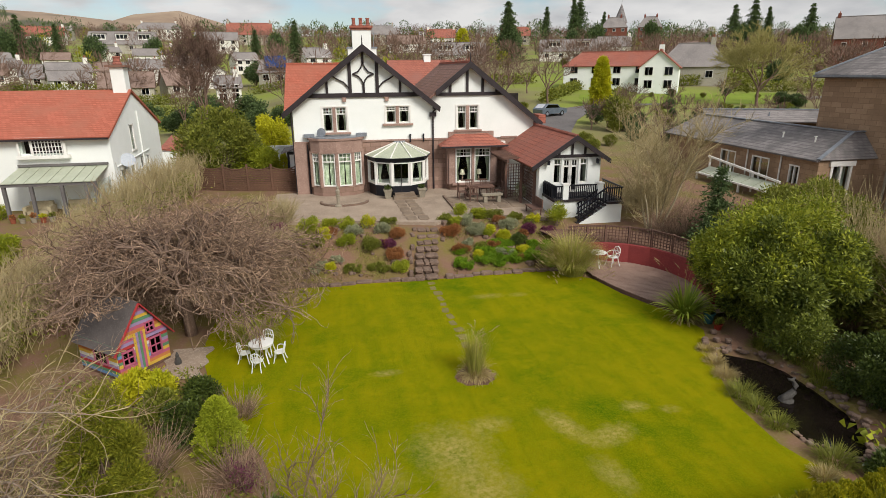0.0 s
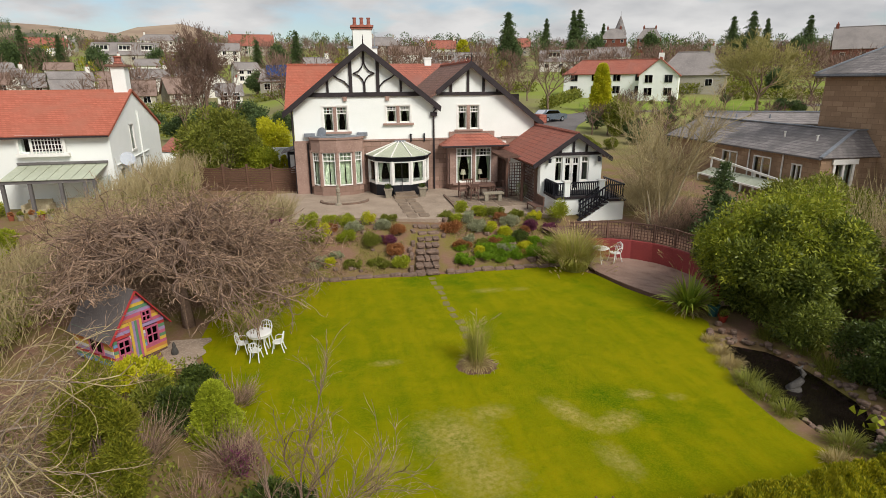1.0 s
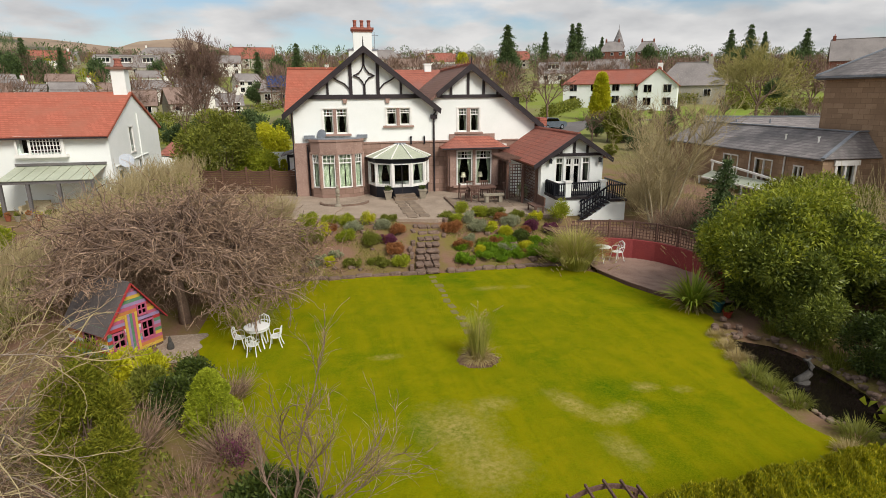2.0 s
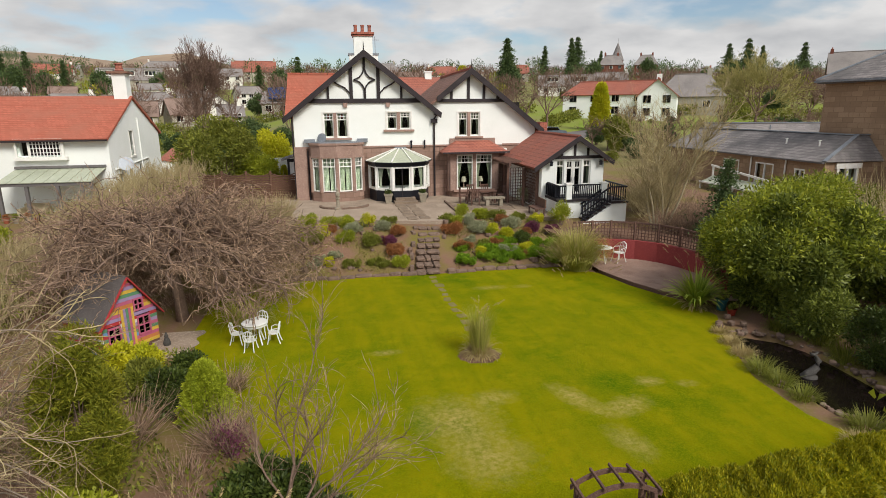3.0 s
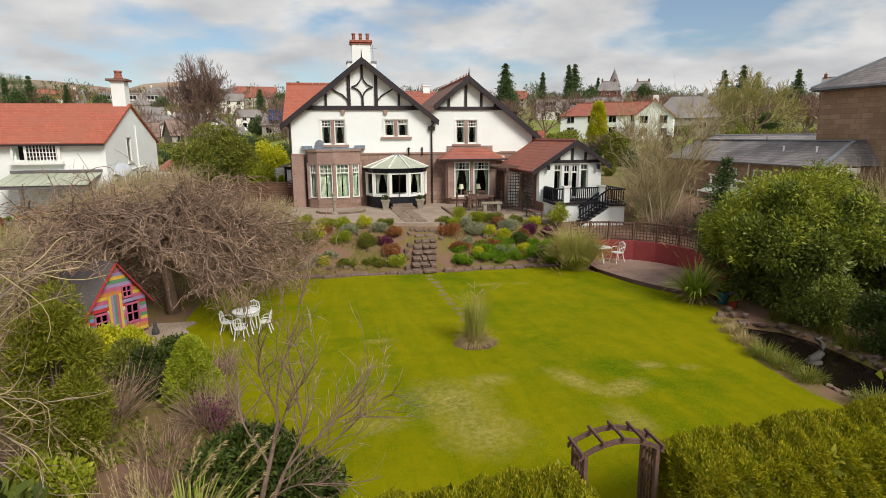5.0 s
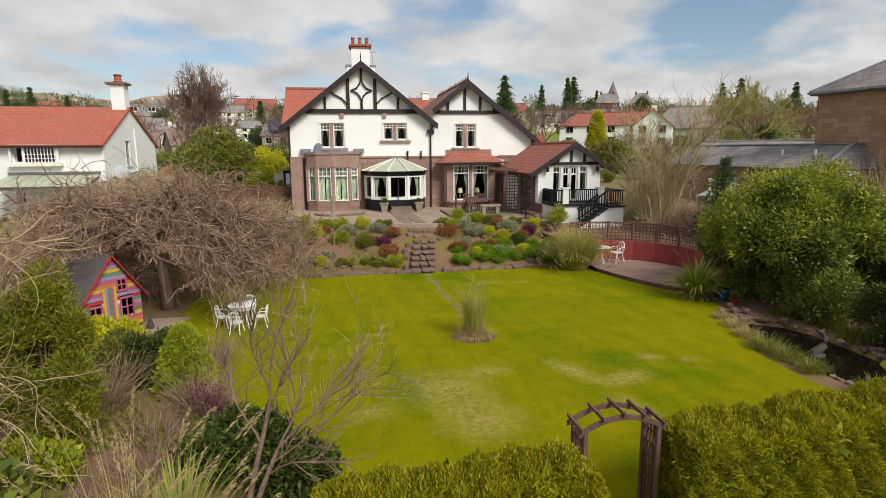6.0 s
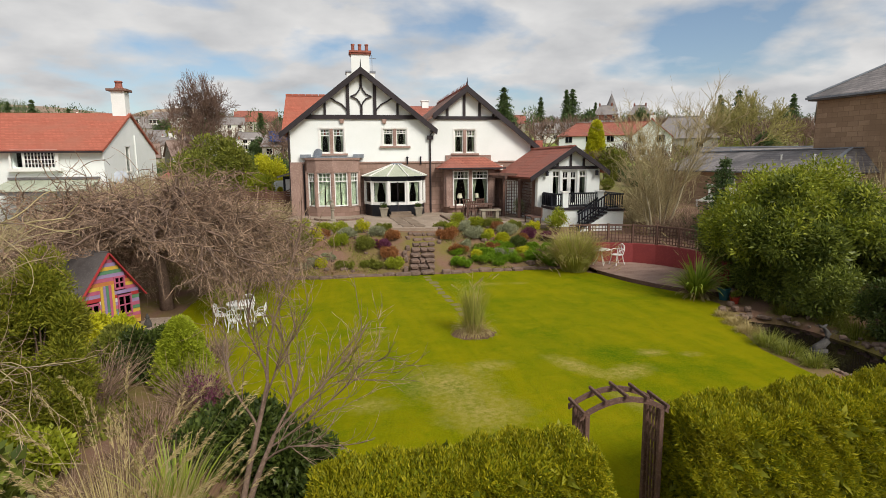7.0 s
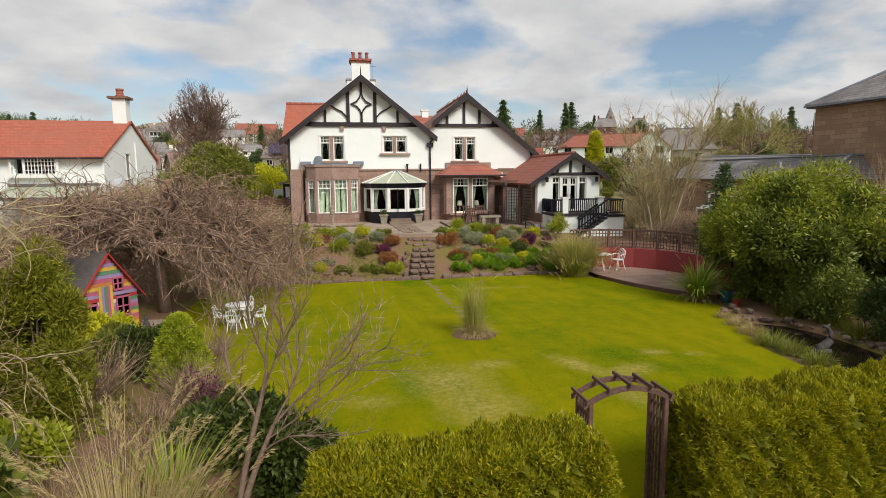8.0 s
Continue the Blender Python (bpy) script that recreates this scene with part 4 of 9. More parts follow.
def offshoots(rng, grown_, n, lo, hi, spread, bias=(0, 0, 0)):
    """Starting places and directions of n side shoots on earlier shoots."""
    nodes, dirs = grown_
    i = rng.integers(int(lo * (len(nodes) - 1)), int(hi * (len(nodes) - 1)) + 1, n)
    j = rng.integers(0, nodes.shape[1], n)
    D = dirs[i, j] + unit(rng, n) * spread + np.asarray(bias)
    return nodes[i, j], D / np.linalg.norm(D, axis=1, keepdims=True)


def bare_tree(name, at, label, segs, bark, twig, cut=1, least=0.004, group="", category="tree"):
    tr = thing(name, at, label, category, group)
    part("trunk", sticks(NB(), segs, 0, cut - 1, 7), bark, tr, smooth=True)
    part("branch_frame", sticks(NB(), segs, cut, cut, 5, least), bark, tr)
    part("twig_crown", sticks(NB(), segs, cut + 1, 99, 3, least), twig, tr)
    return tr


def shrub(name, at, R, material, label, n, leaf, count=14, up=0.3, seed=1, stems=True, category="shrub", size=0.42, group="", lift=1.0):
    """A bush of many leaves gathered in clumps, on a few stems; at is its foot."""
    rng = np.random.default_rng(seed)
    c0 = (at[0], at[1], at[2] + R[2] * lift)
    c, r = lumps(rng, c0, R, count, size)
    P, D = clumped(rng, c, r, n)
    P = P + rng.normal(size=P.shape) * leaf[0] * 0.5
    keep = P[:, 2] > at[2] + 0.02
    P, D = P[keep], D[keep]
    D = D * 0.8 + unit(rng, len(P)) * 0.7 + np.array([0, 0, up])
    sh = thing(name, at, label, category, group)
    part("foliage", leaves(NB(), P, D, leaf[0], leaf[1], rng), material, sh)
    if stems:
        k = min(count, 9)
        A = np.repeat([[at[0], at[1], at[2] - 0.05]], k, 0) + rng.normal(size=(k, 3)) * [0.08, 0.08, 0]
        frs = NB()
        M = A * 0.45 + c[:k] * 0.55 + rng.normal(size=(k, 3)) * 0.06
        frusta(frs, A, M, np.full(k, 0.03 * min(R) + 0.006), np.full(k, 0.02 * min(R) + 0.005), 5)
        frusta(frs, M, c[:k], np.full(k, 0.02 * min(R) + 0.005), np.full(k, 0.004), 5)
        part("stem_base", frs, BARK, sh)
    return sh


def blades(nb, rng, at, n, length, lean, width, spread, droop=0.6, seg=5):
    """Arching grass blades from one crown."""
    az = rng.uniform(0, 2 * math.pi, n)
    ln = length * rng.uniform(0.6, 1.1, n)
    le = lean * rng.uniform(0.15, 1.1, n)
    base = np.array(at) + np.stack([np.cos(az), np.sin(az), np.zeros(n)], 1) * (spread * rng.uniform(0, 1, n) ** 0.5)[:, None]
    out = np.stack([np.cos(az), np.sin(az), np.zeros(n)], 1)
    sd = np.stack([-np.sin(az), np.cos(az), np.zeros(n)], 1)
    rows = []
    p, ang = base.copy(), le * 0.5
    for i in range(seg + 1):
        w = width * (1 - (i / seg) ** 2 * 0.95) / 2
        rows += [p + sd * w, p - sd * w]
        ang = ang + droop * le * (i + 1) / seg
        p = p + (out * np.sin(ang)[:, None] + np.array([0, 0, 1.0]) * np.cos(ang)[:, None]) * (ln / seg)[:, None]
    v = np.stack(rows, 1)
    o = np.arange(n)[:, None] * (2 * seg + 2)
    f = np.concatenate([o + np.array([2 * i, 2 * i + 1, 2 * i + 3, 2 * i + 2]) for i in range(seg)])
    nb.add(v, f)
    return rows[-1], out


LEAF_RHODO = foliage("glossy_dark_leaves", "445320", "9aa244", 0.45, 0.3, "4f5d26")
# lighter leaf colour for the great evergreen's top, light painted in
LEAF_LIT = foliage("lit_yellow_green_leaves", "6c7a1e", "b0b23c", 0.5, 0.32, "5a6c22")
LEAF_FRESH = foliage("fresh_green_ground_leaves", "5f8416", "9ab52c", 0.65, 0.35, "567a18")
LEAF_YELLOW = foliage("yellow_green_leaves", "b0ae1c", "dcd534", 0.6, 0.35, "a0a820")
LEAF_LIME = foliage("lime_green_leaves", "869020", "babd3c", 0.6, 0.35, "76851e")
LEAF_DARK = foliage("dark_green_leaves", "33441a", "6b7836", 0.42, 0.25, "3f4a22")
LEAF_OLIVE = foliage("olive_green_leaves", "5f6a20", "98993e", 0.6, 0.3, "6c6b2f")
LEAF_HEDGE = foliage("golden_hedge_sprays", "6a7608", "b8ac1a", 0.65, 0.32, "7c740e")
LEAF_THUJA = foliage("thuja_sprays", "616c16", "a6a334", 0.65, 0.32, "767020")
LEAF_RUST = foliage("rust_red_heath", "84542f", "b67d4c", 0.8, 0.25, "8f6340")
LEAF_PURPLE = foliage("purple_heath", "5d2c42", "8a4c66", 0.8, 0.25, "57333c")
LEAF_SILVER = foliage("silver_grey_leaves", "8b8e6c", "b0b18e", 0.8, 0.25, "7c7e5c")
LEAF_CONIFER = foliage("fir_needles", "3d4f2e", "6d7f4a", 0.7, 0.25, "48583a")
STRAW = foliage("straw_grass", "9f8a55", "cbbb88", 0.8, 0.35, "9a8850")
GRASS_GREEN = foliage("grass_blades", "8c9440", "c8c068", 0.7, 0.35, "918a40")
SPIKE = foliage("spiky_leaves", "6f8a26", "bcc452", 0.5, 0.3, "949638")
PLUME = foliage("feathery_plumes", "ab9565", "d3c092", 0.9, 0.4, "b8a473")
LEAF_FLAME = foliage("flame_conifer_sprays", "8e9a20", "c0c83c", 0.65, 0.35, "7f8c1c")


def gz(x, y):
    return float(ground_z(x, y))


# ---- neighbouring house on one side ----
nb_house = thing("neighbour_house", (-17, 39, 1.3), "white rendered house with an orange tile roof and glazed porch", "house")
NX, NXL, NY0, NY1, NE, NR = -13.1, -26.0, 35.1, 44.4, 5.66, 7.95
NYM = (NY0 + NY1) / 2
n_hole = [(-17.62, -15.42, 4.66, 5.52)]
part("front_wall", wall(MB(), [NXL, NX], 1.0, lambda x: NE, n_hole, NY0, NY0 + 0.3), RENDER_WHITE, nb_house)


def n_top(y):
    return NR - 0.12 - abs(y - NYM) * (NR - NE) / (NYM - NY0) * 0.98


g_holes = [(38.5, 39.3, 4.3, 5.9), (36.0, 36.8, 2.3, 3.5), (37.7, 38.6, 3.0, 3.7), (39.6, 40.3, 3.0, 3.8), (40.9, 41.5, 3.0, 3.7)]
part("gable_wall", welded(wall(MB(), [NY0 + 0.31, NYM, NY1], 1.0, n_top, g_holes, NX - 0.3, NX, "x"), "gable_wall"), RENDER_WHITE, nb_house, "white gable wall with small windows")
part("rear_wall", MB().box(NXL, NX - 0.3, NY1 - 0.3, NY1, 1.0, NE), RENDER_WHITE, nb_house)
part("roof_slope", MB().slab([(NXL, NY0 - 0.35, NE - 0.1), (NX + 0.12, NY0 - 0.35, NE - 0.1), (NX + 0.12, NYM, NR), (NXL, NYM, NR)], 0.13), TILE_ORANGE, nb_house, "orange clay tile roof slope")
part("roof_slope", MB().slab([(NXL, NY1 + 0.35, NE - 0.1), (NX + 0.12, NY1 + 0.35, NE - 0.1), (NX + 0.12, NYM, NR), (NXL, NYM, NR)], 0.13), TILE_ORANGE, nb_house)
part("gutter", MB().beam((NXL, NY0 - 0.4, NE - 0.2), (NX + 0.1, NY0 - 0.4, NE - 0.2), 0.1, 0.09), BLACK_WOOD, nb_house)
nchim = part("chimney", MB().box(-13.92, -13.14, NYM - 0.4, NYM + 0.4, 7.2, 9.28), RENDER_WHITE, nb_house, "white rendered chimney with a red pot")
part("chimney_cap", MB().box(-14.14, -12.97, NYM - 0.55, NYM + 0.55, 9.28, 9.42), TILE_BROWN, nchim)
part("chimney_pot", MB().lathe([(0.26, 9.42), (0.28, 9.5), (0.22, 9.56), (0.2, 9.82), (0.25, 9.85), (0.23, 9.92)], (-13.55, NYM, 0), 12), TILE_RED, nchim)
oriel = part("oriel", MB().box(-17.85, -15.2, NY0 - 0.32, NY0 - 0.003, 4.42, 4.6).box(-17.75, -15.3, NY0 - 0.28, NY0 - 0.003, 5.54, 5.6), WHITE_PAINT, nb_house, "white oriel window of many panes")
mbar = MB()
for i in range(10):
    x = -17.0 + 1.5 * i / 9
    mbar.box(x - 0.018, x + 0.018, NY0 - 0.26, NY0 - 0.22, 4.6, 5.54)
for i in range(1, 4):
    mbar.box(-17.0, -15.5, NY0 - 0.255, NY0 - 0.225, 4.6 + 0.235 * i - 0.015, 4.6 + 0.235 * i + 0.015)
mbar.box(-17.75, -17.65, NY0 - 0.28, NY0 - 0.2, 4.6, 5.54).box(-17.1, -17.0, NY0 - 0.28, NY0 - 0.2, 4.6, 5.54).box(-15.45, -15.3, NY0 - 0.28, NY0 - 0.2, 4.6, 5.54)
part("glazing_grid", mbar, WHITE_PAINT, oriel)
part("pane", MB().box(-17.65, -15.45, NY0 - 0.235, NY0 - 0.228, 4.6, 5.54), GLASS, oriel).visible_shadow = False
# dark sheet behind the openings, coloured as the shaded room
part("interior", MB().box(-18.5, NX - 0.4, NY0 + 1.6, NY0 + 1.7, 1.2, 5.6), ROOM_SHADE, nb_house)
for h in g_holes:
    fr = MB().box(NX - 0.1, NX + 0.02, h[0], h[0] + 0.07, h[2], h[3]).box(NX - 0.1, NX + 0.02, h[1] - 0.07, h[1], h[2], h[3]).box(NX - 0.1, NX + 0.02, h[0], h[1], h[3] - 0.07, h[3]).box(NX - 0.1, NX + 0.06, h[0] - 0.05, h[1] + 0.05, h[2] - 0.06, h[2] + 0.04)
    w = part("window", fr, WHITE_PAINT, nb_house)
    part("pane", MB().box(NX - 0.08, NX - 0.07, h[0], h[1], h[2], h[3]), GLASS, w)
part("pipe", MB().tube([(NX + 0.05, 40.2, 2.0), (NX + 0.05, 40.2, 6.6)], 0.045, 6).tube([(NX + 0.05, 35.6, 3.75), (NX + 0.05, 41.5, 4.0)], 0.04, 6), RENDER_WHITE, nb_house)
dm2 = MB().lathe([(0.02, -0.14), (0.26, -0.08), (0.42, 0.03)], (0, 0, 0), 16).mesh("satellite_dish")
dm2.transform(Matrix.Translation((NX + 0.35, 36.4, 4.0)) @ Euler((radians(65), 0, radians(20))).to_matrix().to_4x4())
part("satellite_dish", dm2, LEAD, nb_house, "grey satellite dish")
part("lean_to", MB().slab([(NX - 0.3, 44.9, 3.6), (NX + 1.9, 44.9, 3.3), (NX + 1.9, 48.5, 3.3), (NX - 0.3, 48.5, 4.2)], 0.1), TILE_RED, nb_house)
part("lean_to_wall", MB().box(NX - 0.3, NX + 1.6, 45.0, 48.3, 1.2, 3.35), RENDER_WHITE, nb_house)
# glazed porch
porch = thing("glazed_porch", (-15.6, 34, 1.2), "glazed garden room with grey frame and pale roof", "garden room")
PX0, PX1, PY = -18.0, -13.35, 33.0
GREY_FRAME = plain("grey_frame_paint", "6e6a68", "5f5b5a", "7b7775", 1.5, 20, 0.6, 0.1)
for i in range(8):
    a, c = PX0 + (PX1 - PX0) * i / 8, PX0 + (PX1 - PX0) * (i + 1) / 8
    part("roof_panel", MB().slab([(a + 0.02, PY - 0.15, 3.42), (c - 0.02, PY - 0.15, 3.42), (c - 0.02, NY0 - 0.01, 3.95), (a + 0.02, NY0 - 0.01, 3.95)], 0.03), PALE_ROOF, porch)
part("eaves_beam", MB().box(PX0, PX1, PY - 0.08, PY + 0.08, 3.22, 3.4), GREY_FRAME, porch)
part("wall_plate", MB().box(PX0, PX1, NY0 - 0.12, NY0 - 0.004, 3.97, 4.1), GREY_FRAME, porch)
for x in (PX0 + 0.08, -16.6, -15.1, -13.9, PX1 - 0.08):
    part("post", MB().box(x - 0.08, x + 0.08, PY - 0.06, PY + 0.1, 1.25, 3.22), GREY_FRAME, porch)
part("floor", MB().box(PX0 - 0.3, PX1 + 0.2, PY - 0.6, NY0 - 0.01, 1.05, 1.25), PAVING, porch)
part("end_glass", MB().box(PX1 - 0.05, PX1 - 0.04, PY + 0.1, NY0 - 0.02, 1.3, 3.3), GLASS, porch)
WICKER = plain("cream_wicker", "b9ac8e", "a39678", "cbbfa3", 3, 30, 0.9, 0.5)
for x in (-17.0, -15.0):
    so = thing("garden_sofa", (x, 34.2, 1.25), "cream wicker sofa with cushions under the glazed roof", "sofa", "porch sofas")
    part("seat", MB().box(x - 0.6, x + 0.6, 33.9, 34.6, 1.3, 1.65), WICKER, so)
    part("backrest", MB().box(x - 0.6, x + 0.6, 34.5, 34.7, 1.65, 2.1), WICKER, so)
    for s in (-1, 1):
        part("armrest", MB().box(x + s * 0.62 - 0.09, x + s * 0.62 + 0.09, 33.9, 34.65, 1.28, 1.9), WICKER, so)
POT_MATS = [plain("terracotta", "8d4f38", "7c4532", "9d5f46", 3, 20, 0.9, 0.3), plain("stone_pot", "9a917f", "877e6e", "aaa190", 3, 20, 0.9, 0.4), plain("teal_glaze", "2f5f63", "28535a", "3c7074", 3, 12, 0.4, 0.1), plain("red_glaze", "9a3628", "84301f", "a94433", 3, 12, 0.5, 0.1)]


def pot(x, y, z, r, h, m, leafm, label, seed):
    p = thing("plant_pot", (x, y, z), label, "plant pot")
    part("pot", MB().lathe([(r * 0.7, 0), (r * 0.95, h * 0.85), (r * 1.08, h * 0.86), (r * 1.08, h), (r * 0.92, h), (r * 0.88, h * 0.9)], (x, y, z), 14), m, p)
    rng = np.random.default_rng(seed)
    c, rr = lumps(rng, (x, y, z + h + r * 0.5), (r, r, r * 0.7), 5, 0.6)
    P, D = clumped(rng, c, rr, 160)
    part("plant", leaves(NB(), P, D + unit(rng, len(P)) * 0.6, 0.09, 0.045, rng), leafm, p)


for i, (x, m, lm) in enumerate(((-17.4, 0, LEAF_RUST), (-16.9, 1, LEAF_OLIVE), (-16.4, 1, LEAF_RUST), (-15.9, 0, LEAF_YELLOW), (-15.5, 1, LEAF_OLIVE))):
    pot(x, 32.2 - 0.1 * (i % 2), gz(x, 32.2), 0.16, 0.3, POT_MATS[m], lm, "small planted pot on the neighbours' paving", 40 + i)

# ---- slate-roofed cottage and the tall stone house ----
cot = thing("cottage", (28, 33, 1.5), "low brown stone cottage with a grey slate roof", "cottage")
E0, EZ, RX, RZ, HY, LY_ = 26.1, 4.0, 29.0, 5.32, 28.5, 43.2
c_holes = [(28.9, 29.7, 2.3, 3.4), (31.4, 33.0, 1.6, 3.5), (34.6, 36.2, 1.6, 3.5)]
part("side_wall", welded(wall(MB(), [27.95, LY_ - 0.3], 1.0, lambda y: EZ - 0.02, c_holes, E0 + 0.15, E0 + 0.5, "x"), "side_wall"), BROWNSTONE, cot)
part("front_wall", wall(MB(), [E0 + 0.15, 31], 1.0, lambda x: EZ - 0.02, [(27.1, 28.4, 1.9, 3.55)], 27.6, 27.95), BROWNSTONE, cot)
part("roof_slope", MB().slab([(E0 - 0.1, 27.4, EZ - 0.05), (E0 - 0.1, LY_, EZ - 0.05), (RX, LY_, RZ), (RX, HY, RZ)], 0.1), SLATE, cot)
part("hip_slope", MB().slab([(E0 - 0.1, 27.4, EZ - 0.05), (31.6, 27.4, EZ - 0.05), (31.6, HY, RZ), (RX, HY, RZ)], 0.1), SLATE, cot)
part("roof_slope", MB().slab([(RX, HY, RZ), (RX, LY_, RZ), (31.6, LY_, 4.2), (31.6, HY, RZ - 0.2)], 0.1), SLATE, cot)
part("hip_flashing", MB().beam((E0 - 0.1, 27.4, EZ + 0.0), (RX, HY, RZ + 0.05), 0.22, 0.06), LEAD, cot)
part("ridge_flashing", MB().beam((RX, HY, RZ + 0.03), (RX, LY_, RZ + 0.03), 0.26, 0.07), LEAD, cot)
part("front_flashing", MB().beam((RX, HY, RZ + 0.04), (31.6, HY, RZ + 0.04), 0.2, 0.07), LEAD, cot)
part("gutter", MB().beam((E0 - 0.15, 27.4, EZ - 0.1), (E0 - 0.15, LY_, EZ - 0.1), 0.1, 0.09), GREY_FRAME, cot)
for y in (30.4, 33.4):
    part("drainpipe", MB().tube([(E0 + 0.08, y, 1.2), (E0 + 0.08, y, EZ - 0.1)], 0.05, 6), WHITE_PAINT, cot)
w = part("window", MB().box(27.05, 27.2, 27.54, 27.7, 1.9, 3.56).box(28.3, 28.45, 27.54, 27.7, 1.9, 3.56).box(26.95, 28.6, 27.5, 27.7, 3.55, 3.85).box(27.68, 27.82, 27.56, 27.68, 1.9, 3.55).box(26.95, 28.6, 27.4, 27.7, 1.8, 1.9), WHITE_PAINT, cot, "tall white sash window")
part("pane", MB().box(27.2, 28.3, 27.66, 27.67, 1.9, 3.55), GLASS, w)
part("curtain", MB().box(27.75, 28.3, 27.85, 27.9, 1.9, 3.55), CURTAIN, w)
# dark sheet behind the sash window, room shade in its colour
part("interior", MB().box(26.6, 28.6, 29.4, 29.5, 1.5, 3.9), ROOM_SHADE, cot)
for h in c_holes:
    w = part("window", MB().box(E0 + 0.12, E0 + 0.25, h[0], h[0] + 0.08, h[2], h[3]).box(E0 + 0.12, E0 + 0.25, h[1] - 0.08, h[1], h[2], h[3]).box(E0 + 0.1, E0 + 0.25, h[0], h[1], h[3] - 0.08, h[3]).box(E0 + 0.12, E0 + 0.22, (h[0] + h[1]) / 2 - 0.04, (h[0] + h[1]) / 2 + 0.04, h[2], h[3]), WHITE_PAINT, cot)
    part("pane", MB().box(E0 + 0.2, E0 + 0.21, h[0], h[1], h[2], h[3]), GLASS, w)
for y, z in ((29.6, 4.72), (32.2, 4.72)):
    part("roof_vent", MB().tube([(27.6, y, z - 0.3), (27.6, y, z + 0.25)], 0.05, 6).box(27.54, 27.66, y - 0.06, y + 0.06, z + 0.25, z + 0.3), WHITE_PAINT, cot)
for k in range(6):
    ya = 29.2 + k * 1.1
    part("canopy_pane", MB().slab([(24.3, ya + 0.03, 1.95), (24.3, ya + 1.07, 1.95), (25.2, ya + 1.07, 2.35), (25.2, ya + 0.03, 2.35)], 0.03), PALE_ROOF, cot, "clouded white canopy pane")
part("canopy_rail", MB().beam((25.2, 29.0, 2.45), (25.2, 36.0, 3.02), 0.12, 0.12), WHITE_PAINT, cot, "white lean-to canopy rail")
part("canopy_rail", MB().beam((24.3, 29.0, 1.95), (24.3, 35.9, 1.95), 0.1, 0.1), WHITE_PAINT, cot)
for y in (29.2, 31.4, 33.6, 35.8):
    part("canopy_post", MB().box(24.26, 24.36, y - 0.05, y + 0.05, 0.9, 1.95), WHITE_PAINT, cot)
    part("canopy_post", MB().box(25.15, 25.25, y - 0.05, y + 0.05, 0.9, 2.45 + (y - 29) * 0.081), WHITE_PAINT, cot)
# wing behind, its ridge running away to one side
part("wing", MB().prism([(29.4, 43.0), (37.5, 39.6), (38.6, 42.4), (30.5, 45.8)], 1.2, 4.9), BROWNSTONE, cot)
part("wing_roof", MB().slab([(28.5, 41.6, 4.9), (37.2, 37.9, 4.9), (38.0, 39.7, 5.68), (29.2, 43.3, 5.68)], 0.1), SLATE, cot)
part("wing_roof", MB().slab([(30.4, 46.4, 4.9), (39.1, 42.7, 4.9), (38.0, 39.7, 5.68), (29.2, 43.3, 5.68)], 0.1), SLATE, cot)
part("wing_flashing", MB().beam((29.2, 43.3, 5.72), (38.0, 39.7, 5.72), 0.24, 0.08), LEAD, cot)
for k, (x, y) in enumerate(((31.0, 41.6), (33.2, 40.6))):
    part("roof_vent", MB().tube([(x, y, 5.0), (x, y, 5.55)], 0.06, 6), LEAD, cot)
tall = thing("stone_house", (35, 25, 1.5), "tall brown sandstone house with a hipped slate roof", "house")
tM = Matrix.Translation((28.82, 31.9, 0)) @ Matrix.Rotation(radians(8.5), 4, "Z")


def stone_part(name, mb, m, par=None, lab=""):
    """A part of the stone house, given from the corner of its eaves."""
    me = mb.mesh(name)
    me.transform(tM)
    return part(name, me, m, par or tall, lab)


stone_part("wall", MB().box(0.4, 13.5, -15.2, -0.4, 0.5, 8.5), BROWNSTONE)
stone_part("roof_slope", MB().slab([(0, 0, 8.5), (0, -15.6, 8.5), (6.4, -11.4, 12.2), (6.4, -5.4, 12.2)], 0.12), SLATE)
stone_part("roof_slope", MB().slab([(0, 0, 8.5), (14.0, 0, 8.5), (9.4, -5.4, 12.2), (6.4, -5.4, 12.2)], 0.12), SLATE)
stone_part("hip_ridge", MB().beam((0, 0, 8.54), (6.4, -5.4, 12.24), 0.2, 0.1), LEAD)
stone_part("eaves_board", MB().box(0.04, 0.4, -15.4, -0.04, 8.28, 8.4), GREY_FRAME)
stone_part("eaves_board", MB().box(0.4, 13.5, -0.4, -0.04, 8.28, 8.4), GREY_FRAME)
stone_part("gutter", MB().beam((-0.05, -15.6, 8.42), (-0.05, 0.03, 8.42), 0.12, 0.12), LEAD)
for dy, rr in ((-5.3, 0.07), (-5.62, 0.05), (-5.9, 0.05)):
    stone_part("downpipe", MB().tube([(0.3, dy, 1.0), (0.3, dy, 8.3)], rr, 8), POT_MATS[1])
w = stone_part("window", MB().box(0.3, 0.46, -8.6, -7.0, 1.8, 4.0), WHITE_PAINT, None, "white-framed side window")
stone_part("pane", MB().box(0.27, 0.3, -8.46, -7.14, 1.95, 3.88), GLASS, w)
stone_part("roof_vent", MB().tube([(2.5, -3.6, 9.7), (2.5, -3.6, 10.6)], 0.09, 8), LEAD)

